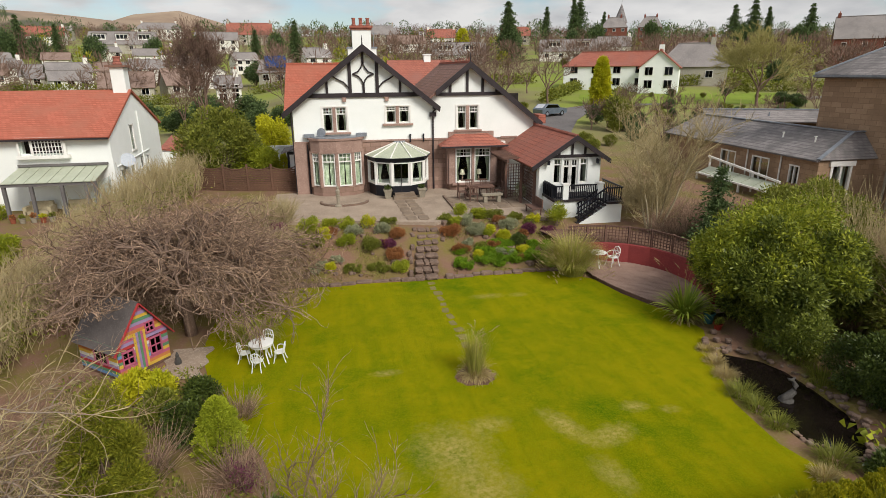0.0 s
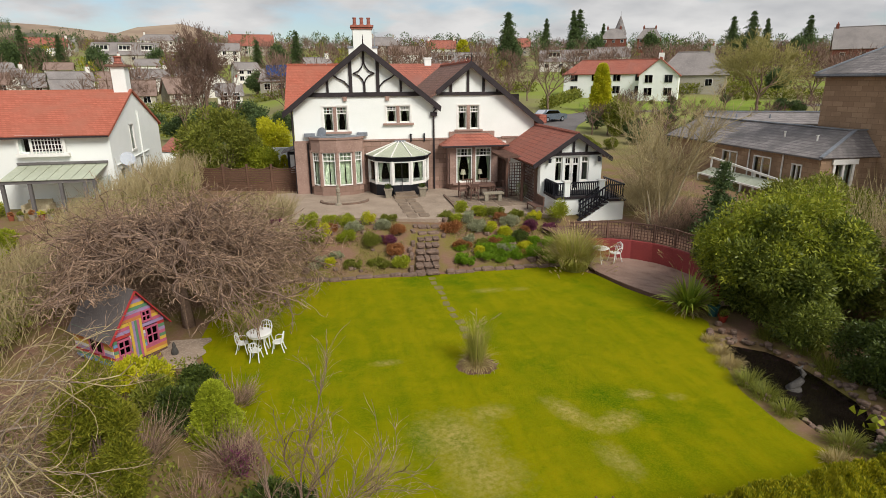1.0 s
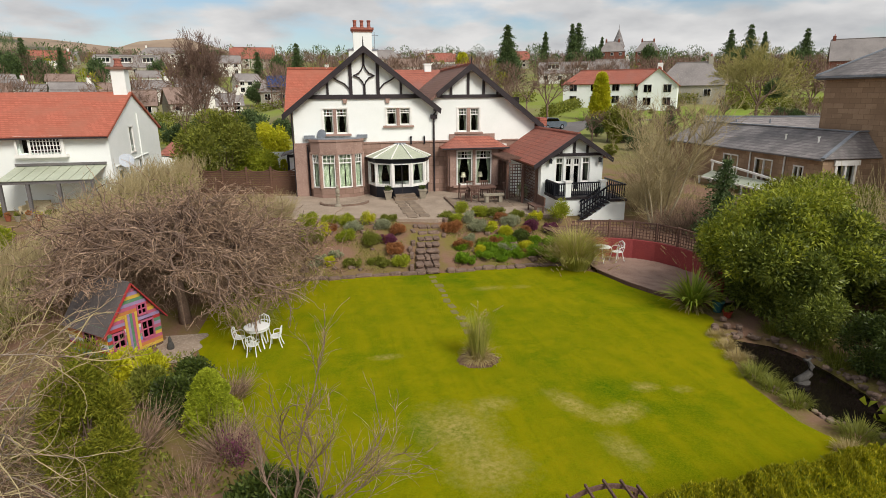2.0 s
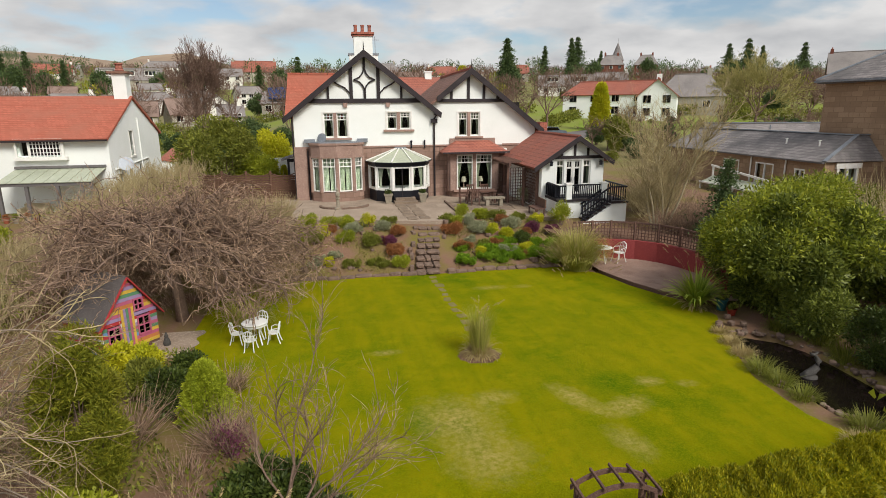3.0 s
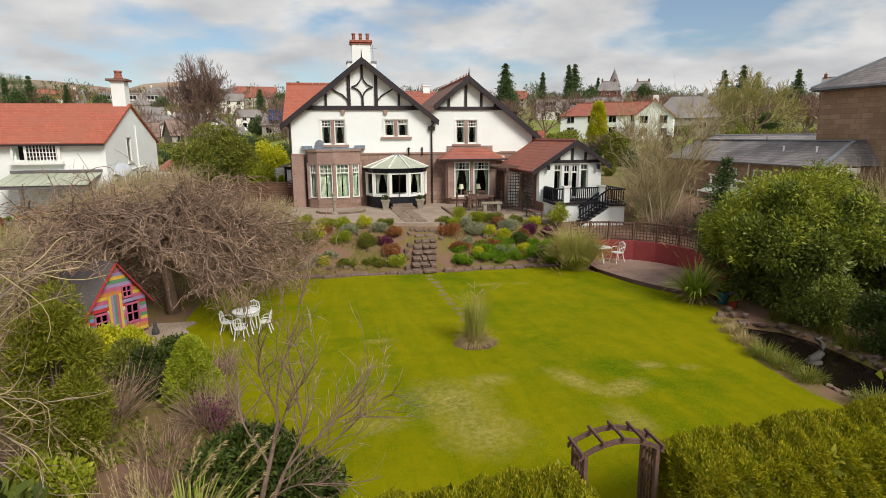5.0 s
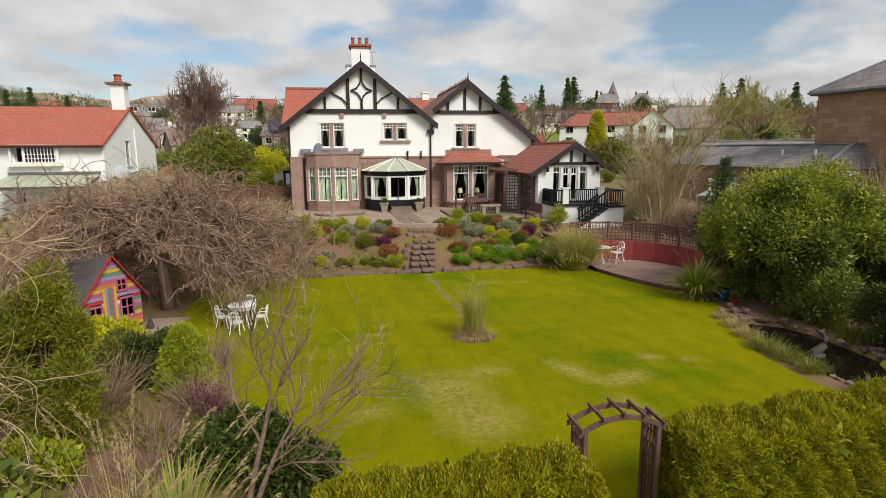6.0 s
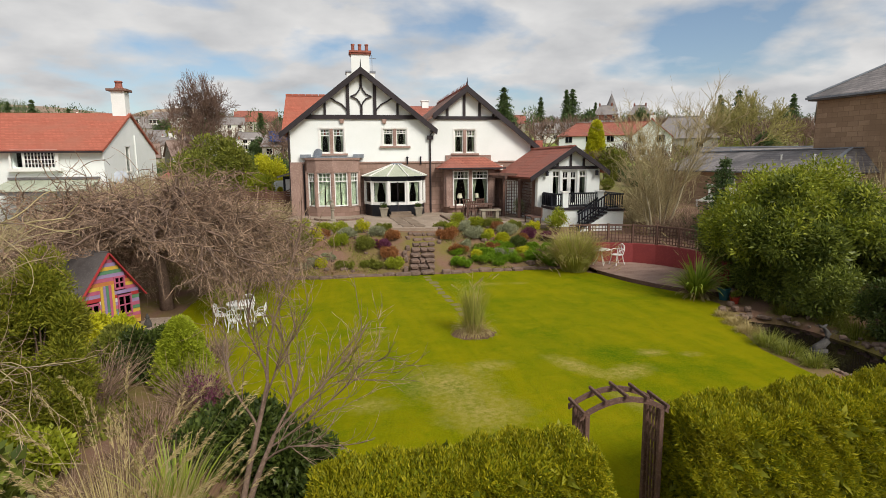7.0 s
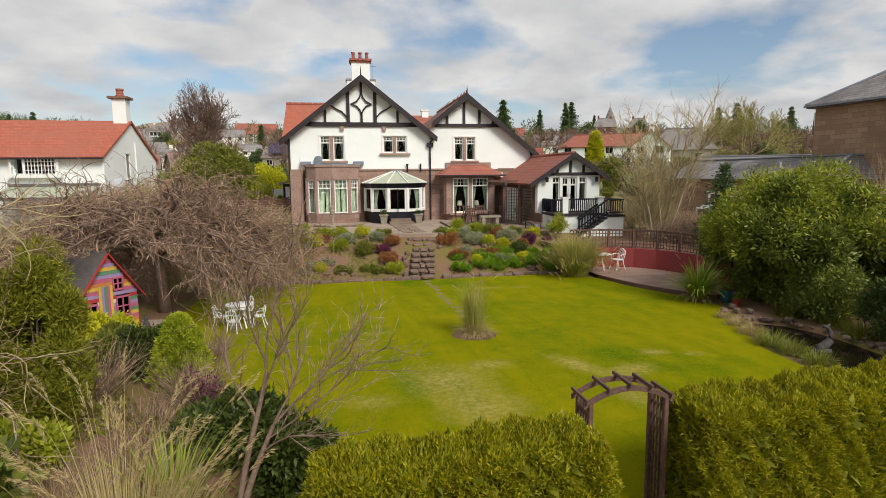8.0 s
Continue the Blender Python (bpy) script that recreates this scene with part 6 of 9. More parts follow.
BED = [  # x, y, radius, height, leaves, label
    (-2.0, 27.6, 0.55, 0.75, LEAF_LIME, "bright green mounded shrub in the flower bed"), (-1.0, 28.1, 0.45, 0.5, LEAF_LIME, "bright green mounded shrub in the flower bed"),
    (-0.2, 27.9, 0.5, 0.55, LEAF_LIME, "bright green mounded shrub in the flower bed"), (0.9, 28.0, 0.42, 0.6, LEAF_YELLOW, "yellow-green mounded shrub in the flower bed"),
    (-1.7, 26.2, 0.5, 0.6, LEAF_OLIVE, "olive green shrub in the flower bed"), (-1.2, 26.8, 0.3, 0.55, LEAF_YELLOW, "yellow flowering shrub in the flower bed"),
    (-0.2, 26.3, 0.45, 0.45, LEAF_LIME, "bright green mounded shrub in the flower bed"), (0.85, 25.9, 0.62, 0.65, LEAF_OLIVE, "clipped rounded green bush in the flower bed"),
    (-0.9, 27.2, 0.3, 0.3, LEAF_RUST, "rust-red heather among the rockery stones"), (1.6, 27.2, 0.55, 0.4, LEAF_SILVER, "silver-grey foliage plant among the rockery stones"), (0.2, 27.2, 0.5, 0.35, LEAF_SILVER, "silver-grey foliage plant among the rockery stones"),
    (2.3, 26.6, 0.5, 0.45, LEAF_RUST, "rust-red heather mound by the steps"), (1.75, 26.0, 0.42, 0.35, LEAF_PURPLE, "purple heather mound among the rockery stones"), (1.95, 25.2, 0.5, 0.42, LEAF_RUST, "rust-red heather mound by the steps"),
    (2.2, 24.3, 0.45, 0.5, LEAF_LIME, "bright green cushion at the lawn's edge"), (1.2, 24.5, 0.7, 0.25, LEAF_OLIVE, "low green ground cover among the rockery stones"), (0.0, 24.6, 0.6, 0.2, LEAF_OLIVE, "low green ground cover among the rockery stones"),
    (-1.3, 24.9, 0.4, 0.3, LEAF_SILVER, "pale green cushion plant among the rockery stones"), (-2.8, 25.2, 0.5, 0.35, LEAF_OLIVE, "low green ground cover among the rockery stones"), (2.0, 28.3, 0.5, 0.35, LEAF_OLIVE, "low leafy border plant"),
    (4.9, 26.6, 0.55, 0.5, LEAF_RUST, "rust-red heather mound by the steps"), (5.4, 27.6, 0.4, 0.4, LEAF_LIME, "bright green mounded shrub in the flower bed"), (4.9, 28.2, 0.5, 0.35, LEAF_OLIVE, "low leafy border plant"),
    (5.9, 28.9, 0.35, 0.75, LEAF_LIME, "upright bright green conifer bush"), (6.9, 28.7, 0.55, 0.5, LEAF_LIME, "bright green mounded shrub in the flower bed"), (7.6, 28.5, 0.5, 0.5, LEAF_OLIVE, "green mounded shrub in the flower bed"),
    (6.2, 26.6, 0.55, 0.5, LEAF_SILVER, "silver-grey foliage plant among the rockery stones"), (7.5, 26.0, 0.32, 0.5, LEAF_YELLOW, "yellow-green shrub in the flower bed"), (8.0, 26.9, 0.5, 0.5, LEAF_SILVER, "silver-grey foliage plant among the rockery stones"),
    (8.1, 25.7, 0.45, 0.45, LEAF_DARK, "dark green low bush among the rockery stones"), (9.0, 26.5, 0.48, 0.45, LEAF_PURPLE, "deep purple heather mound among the rockery stones"), (8.7, 28.0, 0.4, 0.35, LEAF_OLIVE, "low leafy border plant"),
    (5.2, 24.3, 0.6, 0.3, LEAF_FRESH, "low bright green ground cover"), (6.2, 24.6, 0.75, 0.32, LEAF_FRESH, "low bright green ground cover"), (7.3, 24.7, 0.7, 0.3, LEAF_FRESH, "low bright green ground cover"),
    (8.5, 24.6, 0.7, 0.35, LEAF_FRESH, "low bright green ground cover"), (9.2, 25.2, 0.6, 0.4, LEAF_FRESH, "low bright green ground cover"), (5.2, 25.4, 0.5, 0.35, LEAF_RUST, "faded brown heather among the rockery stones"),
    (6.9, 25.6, 0.4, 0.3, LEAF_RUST, "faded brown heather among the rockery stones"), (-3.4, 27.4, 0.6, 0.6, LEAF_PURPLE, "dark purple shrub among the rockery stones"), (9.9, 26.3, 0.4, 0.3, LEAF_PURPLE, "purple heather among the rockery stones"), (-2.4, 26.4, 0.45, 0.5, LEAF_LIME, "green shrub in the flower bed"),
]
rb = random.Random(17)
for k in range(22):
    BED.append((4.9 + 4.8 * rb.random(), 23.95 + 1.7 * rb.random(), rb.uniform(0.3, 0.5), rb.uniform(0.18, 0.32), LEAF_FRESH, "low bright green ground cover"))
for k in range(26):
    xq = rb.choice((rb.uniform(-3.6, 2.3), rb.uniform(4.9, 9.6)))
    mq, lq = rb.choice(((LEAF_OLIVE, "olive green cushion plant in the rockery"), (LEAF_LIME, "bright green cushion plant in the rockery"), (LEAF_SILVER, "pale grey cushion plant in the rockery"), (LEAF_RUST, "brown heath plant in the rockery"), (LEAF_YELLOW, "yellow-green cushion plant in the rockery")))
    BED.append((xq, rb.uniform(24.2, 28.2), rb.uniform(0.2, 0.4), rb.uniform(0.2, 0.4), mq, lq))
for i, (x, y, r, h, m, lab) in enumerate(BED):
    shrub("border_shrub", (x, y, max(gz(x, y), 0) - 0.02), (r * 1.22, r * 1.15, h * 0.6), m, lab, int(1600 + 5200 * r), (0.065, 0.026), 12, 0.5, 100 + i, True, "shrub", 0.5, "flower bed plants", lift=0.85)

# things on the terrace
for x in (2.42, 4.5):
    u = thing("stone_planter", (x, 33.75, TZ + 0.05), "square stone planter beside the conservatory steps", "planter", "planters")
    part("pot", MB().add([(x + sx * k, 33.75 + sy * k, z) for k, z in ((0.15, TZ + 0.05), (0.22, TZ + 0.55), (0.26, TZ + 0.55), (0.26, TZ + 0.63)) for sx, sy in ((-1, -1), (1, -1), (1, 1), (-1, 1))],
         [(r * 4 + i, r * 4 + (i + 1) % 4, r * 4 + 4 + (i + 1) % 4, r * 4 + 4 + i) for r in range(3) for i in range(4)] + [(12, 13, 14, 15)]), POT_MATS[1], u)
    rg = np.random.default_rng(int(x * 10))
    P, D = clumped(rg, *lumps(rg, (x, 33.75, TZ + 0.75), (0.24, 0.24, 0.15), 6, 0.6), 350)
    part("plant", leaves(NB(), P, D, 0.08, 0.04, rg), LEAF_DARK, u)
cs = thing("conservatory_steps", (3.4, 33.5, TZ), "two stone steps up to the conservatory door", "steps")
part("step", MB().box(2.75, 4.15, 33.25, 34.1, TZ, TZ + 0.2), PAVING, cs)
part("step", MB().box(2.85, 4.05, 33.6, 34.15, TZ + 0.2, TZ + 0.36), PAVING, cs)
orn = thing("garden_ornament", (-0.55, 32.2, TZ), "pale stone garden ornament on a pedestal", "ornament")
part("pedestal", MB().lathe([(0.2, 0.0), (0.2, 0.1), (0.1, 0.16), (0.09, 0.6), (0.14, 0.64), (0.14, 0.7)], (-0.55, 32.2, TZ + 0.04), 10), POT_MATS[1], orn)
part("bowl", MB().lathe([(0.05, 0.7), (0.12, 0.8), (0.13, 0.95), (0.06, 1.05), (0.09, 1.15), (0.02, 1.24)], (-0.55, 32.2, TZ + 0.04), 10), POT_MATS[1], orn)
kerb = thing("round_kerb", (-0.1, 33.0, TZ), "curved stone kerb of a round bed", "kerb")
for i in range(16):
    a = radians(180 + 11.5 * i)
    part("kerb_stone", MB().stone((-0.2 + 1.35 * math.cos(a), 33.3 + 1.1 * math.sin(a), TZ + 0.09), (0.28, 0.16, 0.14), rng0, a + 1.57), ROCK, kerb)

din = thing("dining_table", (7.9, 32.6, TZ), "brown wooden garden dining table on the patio", "table")
part("tabletop", MB().box(7.1, 8.7, 32.2, 33.0, TZ + 0.78, TZ + 0.84), OLD_WOOD, din)
for x in (7.2, 8.6):
    for y in (32.3, 32.9):
        part("leg", MB().box(x - 0.04, x + 0.04, y - 0.04, y + 0.04, TZ + 0.1, TZ + 0.78), OLD_WOOD, din)


def wooden_chair(m):
    c = thing("garden_chair", (0, 0, 0), "brown slatted wooden garden chair at the patio table", "chair", "patio chairs")
    part("seat", MB().box(-0.24, 0.24, -0.24, 0.22, 0.42, 0.46), OLD_WOOD, c)
    for i in range(4):
        part("back_slat", MB().box(-0.2 + i * 0.12, -0.14 + i * 0.12, 0.2, 0.23, 0.46, 0.9), OLD_WOOD, c)
    part("top_rail", MB().box(-0.25, 0.25, 0.19, 0.24, 0.88, 0.96), OLD_WOOD, c)
    for x in (-0.22, 0.22):
        for y in (-0.2, 0.2):
            part("leg", MB().box(x - 0.025, x + 0.025, y - 0.025, y + 0.025, 0, 0.44), OLD_WOOD, c)
    c.matrix_basis = m
    return c


ch0 = wooden_chair(pose(7.4, 33.4, TZ + 0.1, 0, 0, 0))
for x, y, a in ((8.3, 33.4, 0), (6.75, 32.6, 90), (9.05, 32.6, -90), (7.3, 31.8, 170)):
    copy_thing(ch0, pose(x, y, TZ + 0.1, 0, 0, a))
be = thing("garden_bench", (8.3, 31.5, TZ), "pale stone bench on the patio", "bench")
part("seat", MB().box(7.7, 8.9, 31.2, 31.6, TZ + 0.5, TZ + 0.6), POT_MATS[1], be)
for x in (7.9, 8.7):
    part("leg", MB().box(x - 0.1, x + 0.1, 31.25, 31.55, TZ + 0.08, TZ + 0.5), POT_MATS[1], be)
be2 = thing("wooden_bench", (10.1, 28.3, TZ), "dark wooden bench near the balcony wall", "bench")
part("seat", MB().box(9.55, 10.1, 27.8, 29.0, TZ + 0.4, TZ + 0.46), OLD_WOOD, be2)
part("backrest", MB().box(10.08, 10.14, 27.8, 29.0, TZ + 0.46, TZ + 0.9), OLD_WOOD, be2)
for x in (9.6, 10.05):
    for y in (27.86, 28.94):
        part("leg", MB().box(x - 0.03, x + 0.03, y - 0.03, y + 0.03, TZ, TZ + 0.4), OLD_WOOD, be2)

# pergola and trellis beside the bay
perg = thing("pergola", (10, 33, TZ), "weathered brown wooden pergola with trellis panels", "pergola")
for x, y in ((9.35, 32.2), (9.35, 35.6), (10.35, 32.2), (9.9, 31.0), (10.38, 30.0)):
    part("post", MB().box(x - 0.07, x + 0.07, y - 0.07, y + 0.07, TZ, 3.75), OLD_WOOD, perg)
part("beam", MB().box(9.28, 9.42, 31.8, 36.1, 3.75, 3.92), OLD_WOOD, perg)
part("beam", MB().box(10.28, 10.42, 29.8, 36.1, 3.6, 3.75), OLD_WOOD, perg)
for i in range(8):
    part("rafter", MB().box(9.1, 10.5, 32.0 + i * 0.5, 32.06 + i * 0.5, 3.92, 4.03), OLD_WOOD, perg)


def trellis(name, a, c, z0, z1, gap, parent, m, w=0.035):
    """A lattice panel of crossing laths from a to c."""
    a, c = Vector((*a, 0)), Vector((*c, 0))
    n = max(2, round((c - a).length / gap))
    mb = MB()
    for i in range(n + 1):
        p = a.lerp(c, i / n)
        mb.beam((p.x, p.y, z0), (p.x, p.y, z1), w, w, up=(0, 1, 0))
    k = max(1, round((z1 - z0) / gap))
    for i in range(k + 1):
        z = z0 + (z1 - z0) * i / k
        mb.beam((a.x, a.y - 0.02, z), (c.x, c.y - 0.02, z), w, w)
    return part(name, mb, m, parent)


trellis("trellis_panel", (9.5, 32.2), (10.28, 32.2), TZ + 0.2, 3.6, 0.17, perg, OLD_WOOD)
trellis("trellis_panel", (10.38, 30.1), (10.38, 32.1), TZ + 0.2, 3.6, 0.17, perg, OLD_WOOD)
part("trellis_backing", MB().box(10.0, 10.2, 35.6, 35.7, TZ, 3.6), OLD_WOOD, perg)
shrub("climbing_shrub", (9.95, 31.3, TZ), (0.35, 0.35, 0.75), LEAF_SILVER, "thin pale climbing plant by the trellis", 900, (0.07, 0.03), 9, 0.2, 61)
shrub("corner_shrub", (10.6, 26.9, 1.25), (0.5, 0.45, 0.6), LEAF_LIME, "upright green shrub before the balcony", 3000, (0.12, 0.025), 10, 0.9, 62)
part("wall_vent", MB().box(9.75, 10.35, Y0 - 0.3, Y0 - 0.05, 4.2, 4.5), WHITE_PAINT, house, "small white canopy")

# ---- the deck with its red wall ----
DZ = 0.16
deck_edge = [(10.55, 22.1), (10.75, 21.2), (11.05, 20.2), (11.5, 19.1), (12.2, 17.95), (13.0, 17.2)]
back = [(13.75, 18.4), (14.15, 19.6), (14.3, 20.8), (14.05, 21.9), (13.6, 22.8), (12.9, 23.5), (12.0, 23.95), (11.2, 24.1), (10.3, 24.1)]
deck = thing("deck", (12, 21, 0), "round-fronted weathered timber deck", "deck", kind="structure")


def x_range(y):
    """The span of the deck at y."""
    lo = np.interp(y, [p[1] for p in deck_edge[::-1]], [p[0] for p in deck_edge[::-1]])
    hi = np.interp(y, [p[1] for p in back], [p[0] for p in back])
    return float(lo), float(hi)


yb_ = 17.4
while yb_ < 24.0:
    lo, hi = x_range(yb_ + 0.07)
    if hi - lo > 0.3:
        part("deck_board", MB().box(lo, hi, yb_ + 0.008, yb_ + 0.132, DZ - 0.04, DZ + 0.004 * math.sin(yb_ * 37)), DECK, deck)
    yb_ += 0.14
for (xa, ya), (xb, yb) in zip(deck_edge, deck_edge[1:]):
    part("fascia_board", MB().beam((xa, ya, 0.05), (xb, yb, 0.05), 0.05, 0.22), OLD_WOOD, deck)
rw = thing("red_wall", (13.5, 22.5, 0), "curved red-painted retaining wall behind the deck", "wall", kind="structure")
fine_back = []
for (xa, ya), (xb, yb) in zip(back, back[1:]):
    fine_back += [(xa + (xb - xa) * k / 4, ya + (yb - ya) * k / 4) for k in range(4)]
fine_back.append(back[-1])
cen = Vector((11.8, 20.6))
outer = [tuple(cen + (Vector(p) - cen) * 1.07) for p in fine_back]
mb = MB()
for i in range(len(fine_back) - 1):
    quad = [fine_back[i], fine_back[i + 1], outer[i + 1], outer[i]]
    mb.prism(quad, -0.1, 1.02)
part("wall_face", mb, RED_PAINT, rw)
tf = thing("trellis_fence", (13.5, 22.8, 1), "dark lattice fence above the red wall", "fence")
for i in range(0, len(outer) - 4, 4):
    a, c = outer[i], outer[i + 4]
    trellis("lattice_panel", a, c, 1.08, 1.8, 0.15, tf, OLD_WOOD, 0.03)
    part("post", MB().box(a[0] - 0.05, a[0] + 0.05, a[1] - 0.05, a[1] + 0.05, 0.9, 1.88), OLD_WOOD, tf)
    part("cap_rail", MB().beam((*a, 1.84), (*c, 1.84), 0.06, 0.04), OLD_WOOD, tf)
soil_bank = MB()
for i in range(len(outer) - 1):
    o2 = [tuple(cen + (Vector(p) - cen) * 1.5) for p in (outer[i + 1], outer[i])]
    soil_bank.add([(*outer[i], 0.98), (*outer[i + 1], 0.98), (*o2[0], 1.2), (*o2[1], 1.2)], [(0, 1, 2, 3)])
    soil_bank.add([(*outer[i], 0.0), (*outer[i + 1], 0.0), (*o2[0], -0.4), (*o2[1], -0.4)], [(3, 2, 1, 0)])
solo("soil_bank", soil_bank, SOIL, "brown soil bank behind the red wall", "soil", kind="structure")


def cast_chair(name, m, label, group, mat, arms=True):
    """A cast metal garden chair: seat, looped back, arms and curved legs."""
    c = thing(name, (0, 0, 0), label, "chair", group)
    part("seat", MB().lathe([(0.02, 0.425), (0.2, 0.425), (0.235, 0.435), (0.235, 0.46), (0.2, 0.455), (0.02, 0.45)], (0, 0, 0), 16), mat, c)
    for s in (-1, 1):
        part("leg", MB().tube([(s * 0.17, -0.15, 0.44), (s * 0.19, -0.18, 0.25), (s * 0.23, -0.24, 0.0)], [0.025, 0.02, 0.022], 6), mat, c)
        part("leg", MB().tube([(s * 0.16, 0.16, 0.44), (s * 0.17, 0.21, 0.22), (s * 0.2, 0.28, 0.0)], [0.025, 0.02, 0.022], 6), mat, c)
        if arms:
            part("armrest", MB().tube([(s * 0.2, 0.2, 0.68), (s * 0.26, 0.0, 0.68), (s * 0.25, -0.12, 0.62), (s * 0.22, -0.13, 0.45)], 0.017, 6), mat, c)
    part("back_frame", MB().tube([(-0.18, 0.18, 0.45), (-0.21, 0.23, 0.66), (-0.17, 0.26, 0.84), (0, 0.28, 0.92), (0.17, 0.26, 0.84), (0.21, 0.23, 0.66), (0.18, 0.18, 0.45)], 0.022, 6), mat, c)
    for x in (-0.09, 0.0, 0.09):
        part("back_bar", MB().tube([(x * 0.8, 0.19, 0.45), (x * 1.4, 0.235, 0.66), (x * 0.7, 0.27, 0.88)], 0.014, 5), mat, c)
    part("back_cross", MB().tube([(-0.19, 0.235, 0.68), (0, 0.245, 0.72), (0.19, 0.235, 0.68)], 0.016, 5), mat, c)
    c.matrix_basis = m
    return c


WHITE_METAL = plain("white_painted_metal", "e8e7e2", "dad9d2", "f0efea", 3, 30, 0.5, 0.1)
tb = thing("garden_table", (-3.08, 17.0, 0), "round white cast metal garden table on the lawn", "table")
part("tabletop", MB().lathe([(0.02, 0.66), (0.33, 0.66), (0.38, 0.665), (0.39, 0.68), (0.38, 0.695), (0.02, 0.695)], (-3.08, 17.0, 0.02), 24), WHITE_METAL, tb)
part("apron", MB().lathe([(0.32, 0.58), (0.34, 0.58), (0.34, 0.66), (0.32, 0.66)], (-3.08, 17.0, 0.02), 20), WHITE_METAL, tb)
for a in (45, 135, 225, 315):
    ca, sa = math.cos(radians(a)), math.sin(radians(a))
    part("leg", MB().tube([(-3.08 + 0.25 * ca, 17 + 0.25 * sa, 0.66), (-3.08 + 0.2 * ca, 17 + 0.2 * sa, 0.35), (-3.08 + 0.3 * ca, 17 + 0.3 * sa, 0.02)], [0.03, 0.022, 0.025], 6), WHITE_METAL, tb)
first = None
for a in (80, 172, 262, -5):
    ca, sa = math.cos(radians(a)), math.sin(radians(a))
    m = pose(-3.08 + 0.55 * ca, 17.0 + 0.55 * sa, 0.02, 0, 0, a - 90) @ Matrix.Scale(0.86, 4)
    if first is None:
        first = cast_chair("garden_chair", m, "white cast metal chair round the lawn table", "lawn chairs", WHITE_METAL)
    else:
        copy_thing(first, m)
bt = thing("bistro_table", (11.2, 23.2, DZ), "small round white bistro table on the deck", "table")
part("tabletop", MB().lathe([(0.02, 0.68), (0.4, 0.68), (0.42, 0.7), (0.4, 0.72), (0.02, 0.72)], (11.2, 23.2, DZ), 20), WHITE_METAL, bt)
for a in (30, 150, 270):
    ca, sa = math.cos(radians(a)), math.sin(radians(a))
    part("leg", MB().tube([(11.2 + 0.05 * ca, 23.2 + 0.05 * sa, DZ + 0.68), (11.2 + 0.12 * ca, 23.2 + 0.12 * sa, DZ + 0.35), (11.2 + 0.32 * ca, 23.2 + 0.32 * sa, DZ)], 0.022, 6), WHITE_METAL, bt)
cast_chair("bistro_chair", pose(11.95, 23.15, DZ, 0, 0, -75), "white metal bistro chair on the deck", "", WHITE_METAL)

# ---- pond ----
WATER, t, b = begin("dark_pond_water", 0.06, 0, 0.3)
b.inputs["Base Color"].default_value = lin("17120f")
relief(t, b, noisy(t, place_vec(t), 6.0, 3), 0.05, 0.01)
pond = solo("pond", MB().add([(x, y, -0.14) for x, y in [(12 + (x - 12) * 1.12, 12.2 + (y - 12.2) * 1.08) for x, y in POND]], [tuple(range(len(POND)))[::-1]]), WATER, "still dark garden pond", "pond", kind="structure")
pst = thing("pond_edging", (11.2, 12, 0), "pale and brown stones round the pond", "stones")
rp = random.Random(9)
for i in range(95):
    a = 2 * math.pi * i / 95
    cy = 12.2 + (2.85 + rp.uniform(-0.15, 0.25)) * math.sin(a)
    cx = 12.0 + 0.06 * (cy - 12.2) + (1.2 + rp.uniform(-0.12, 0.2)) * math.cos(a)
    s = rp.uniform(0.07, 0.17)
    part("stone", MB().stone((cx, cy, -0.04 + s * 0.12), (s * 1.2, s, s * 0.7), rp, rp.uniform(0, 3)), ROCK if i % 4 else PAVING, pst)
for i in range(26):
    x, y = rp.uniform(12.9, 13.9), rp.uniform(9.5, 14.5)
    s = rp.uniform(0.08, 0.18)
    part("stone", MB().stone((x, y, 0.06), (s * 1.2, s, s * 0.7), rp, rp.uniform(0, 3)), ROCK, pst)
GREY_STATUE = plain("grey_stone", "4d4a46", "403d3a", "5a5753", 3, 18, 0.9, 0.4)
fish = MB().tube([(11.75, 12.2, -0.2), (11.85, 12.2, 0.0), (12.05, 12.22, 0.05), (12.25, 12.25, 0.2), (12.32, 12.28, 0.45), (12.2, 12.3, 0.66), (12.12, 12.3, 0.74)], [0.08, 0.13, 0.15, 0.13, 0.1, 0.06, 0.03], 9)
fish.prism([(12.02, 0.7), (12.2, 0.68), (12.26, 0.84), (12.12, 0.78), (11.94, 0.86)], 12.27, 12.33, "y")
fish.lathe([(0.3, -0.4), (0.26, -0.08), (0.1, -0.05)], (11.95, 12.2, 0), 9)
fish.v = [(12.0 + (x - 12.0) * 0.8, 12.1 + (y - 12.2) * 0.8, -0.14 + (z + 0.14) * 0.68) for x, y, z in fish.v]
solo("fish_statue", fish, GREY_STATUE, "grey stone leaping fish statue in the pond", "statue", smooth=True)
lily = thing("water_plant", (12.6, 9.9, -0.1), "broad-leaved green pond plant", "plant")
rg = np.random.default_rng(4)
P = np.array([12.6, 9.9, 0.1]) + rg.normal(size=(26, 3)) * [0.3, 0.25, 0.15]
part("leaf_cover", leaves(NB(), P, unit(rg, 26) + [0, 0, 0.4], 0.26, 0.2, rg), LEAF_LIME, lily)
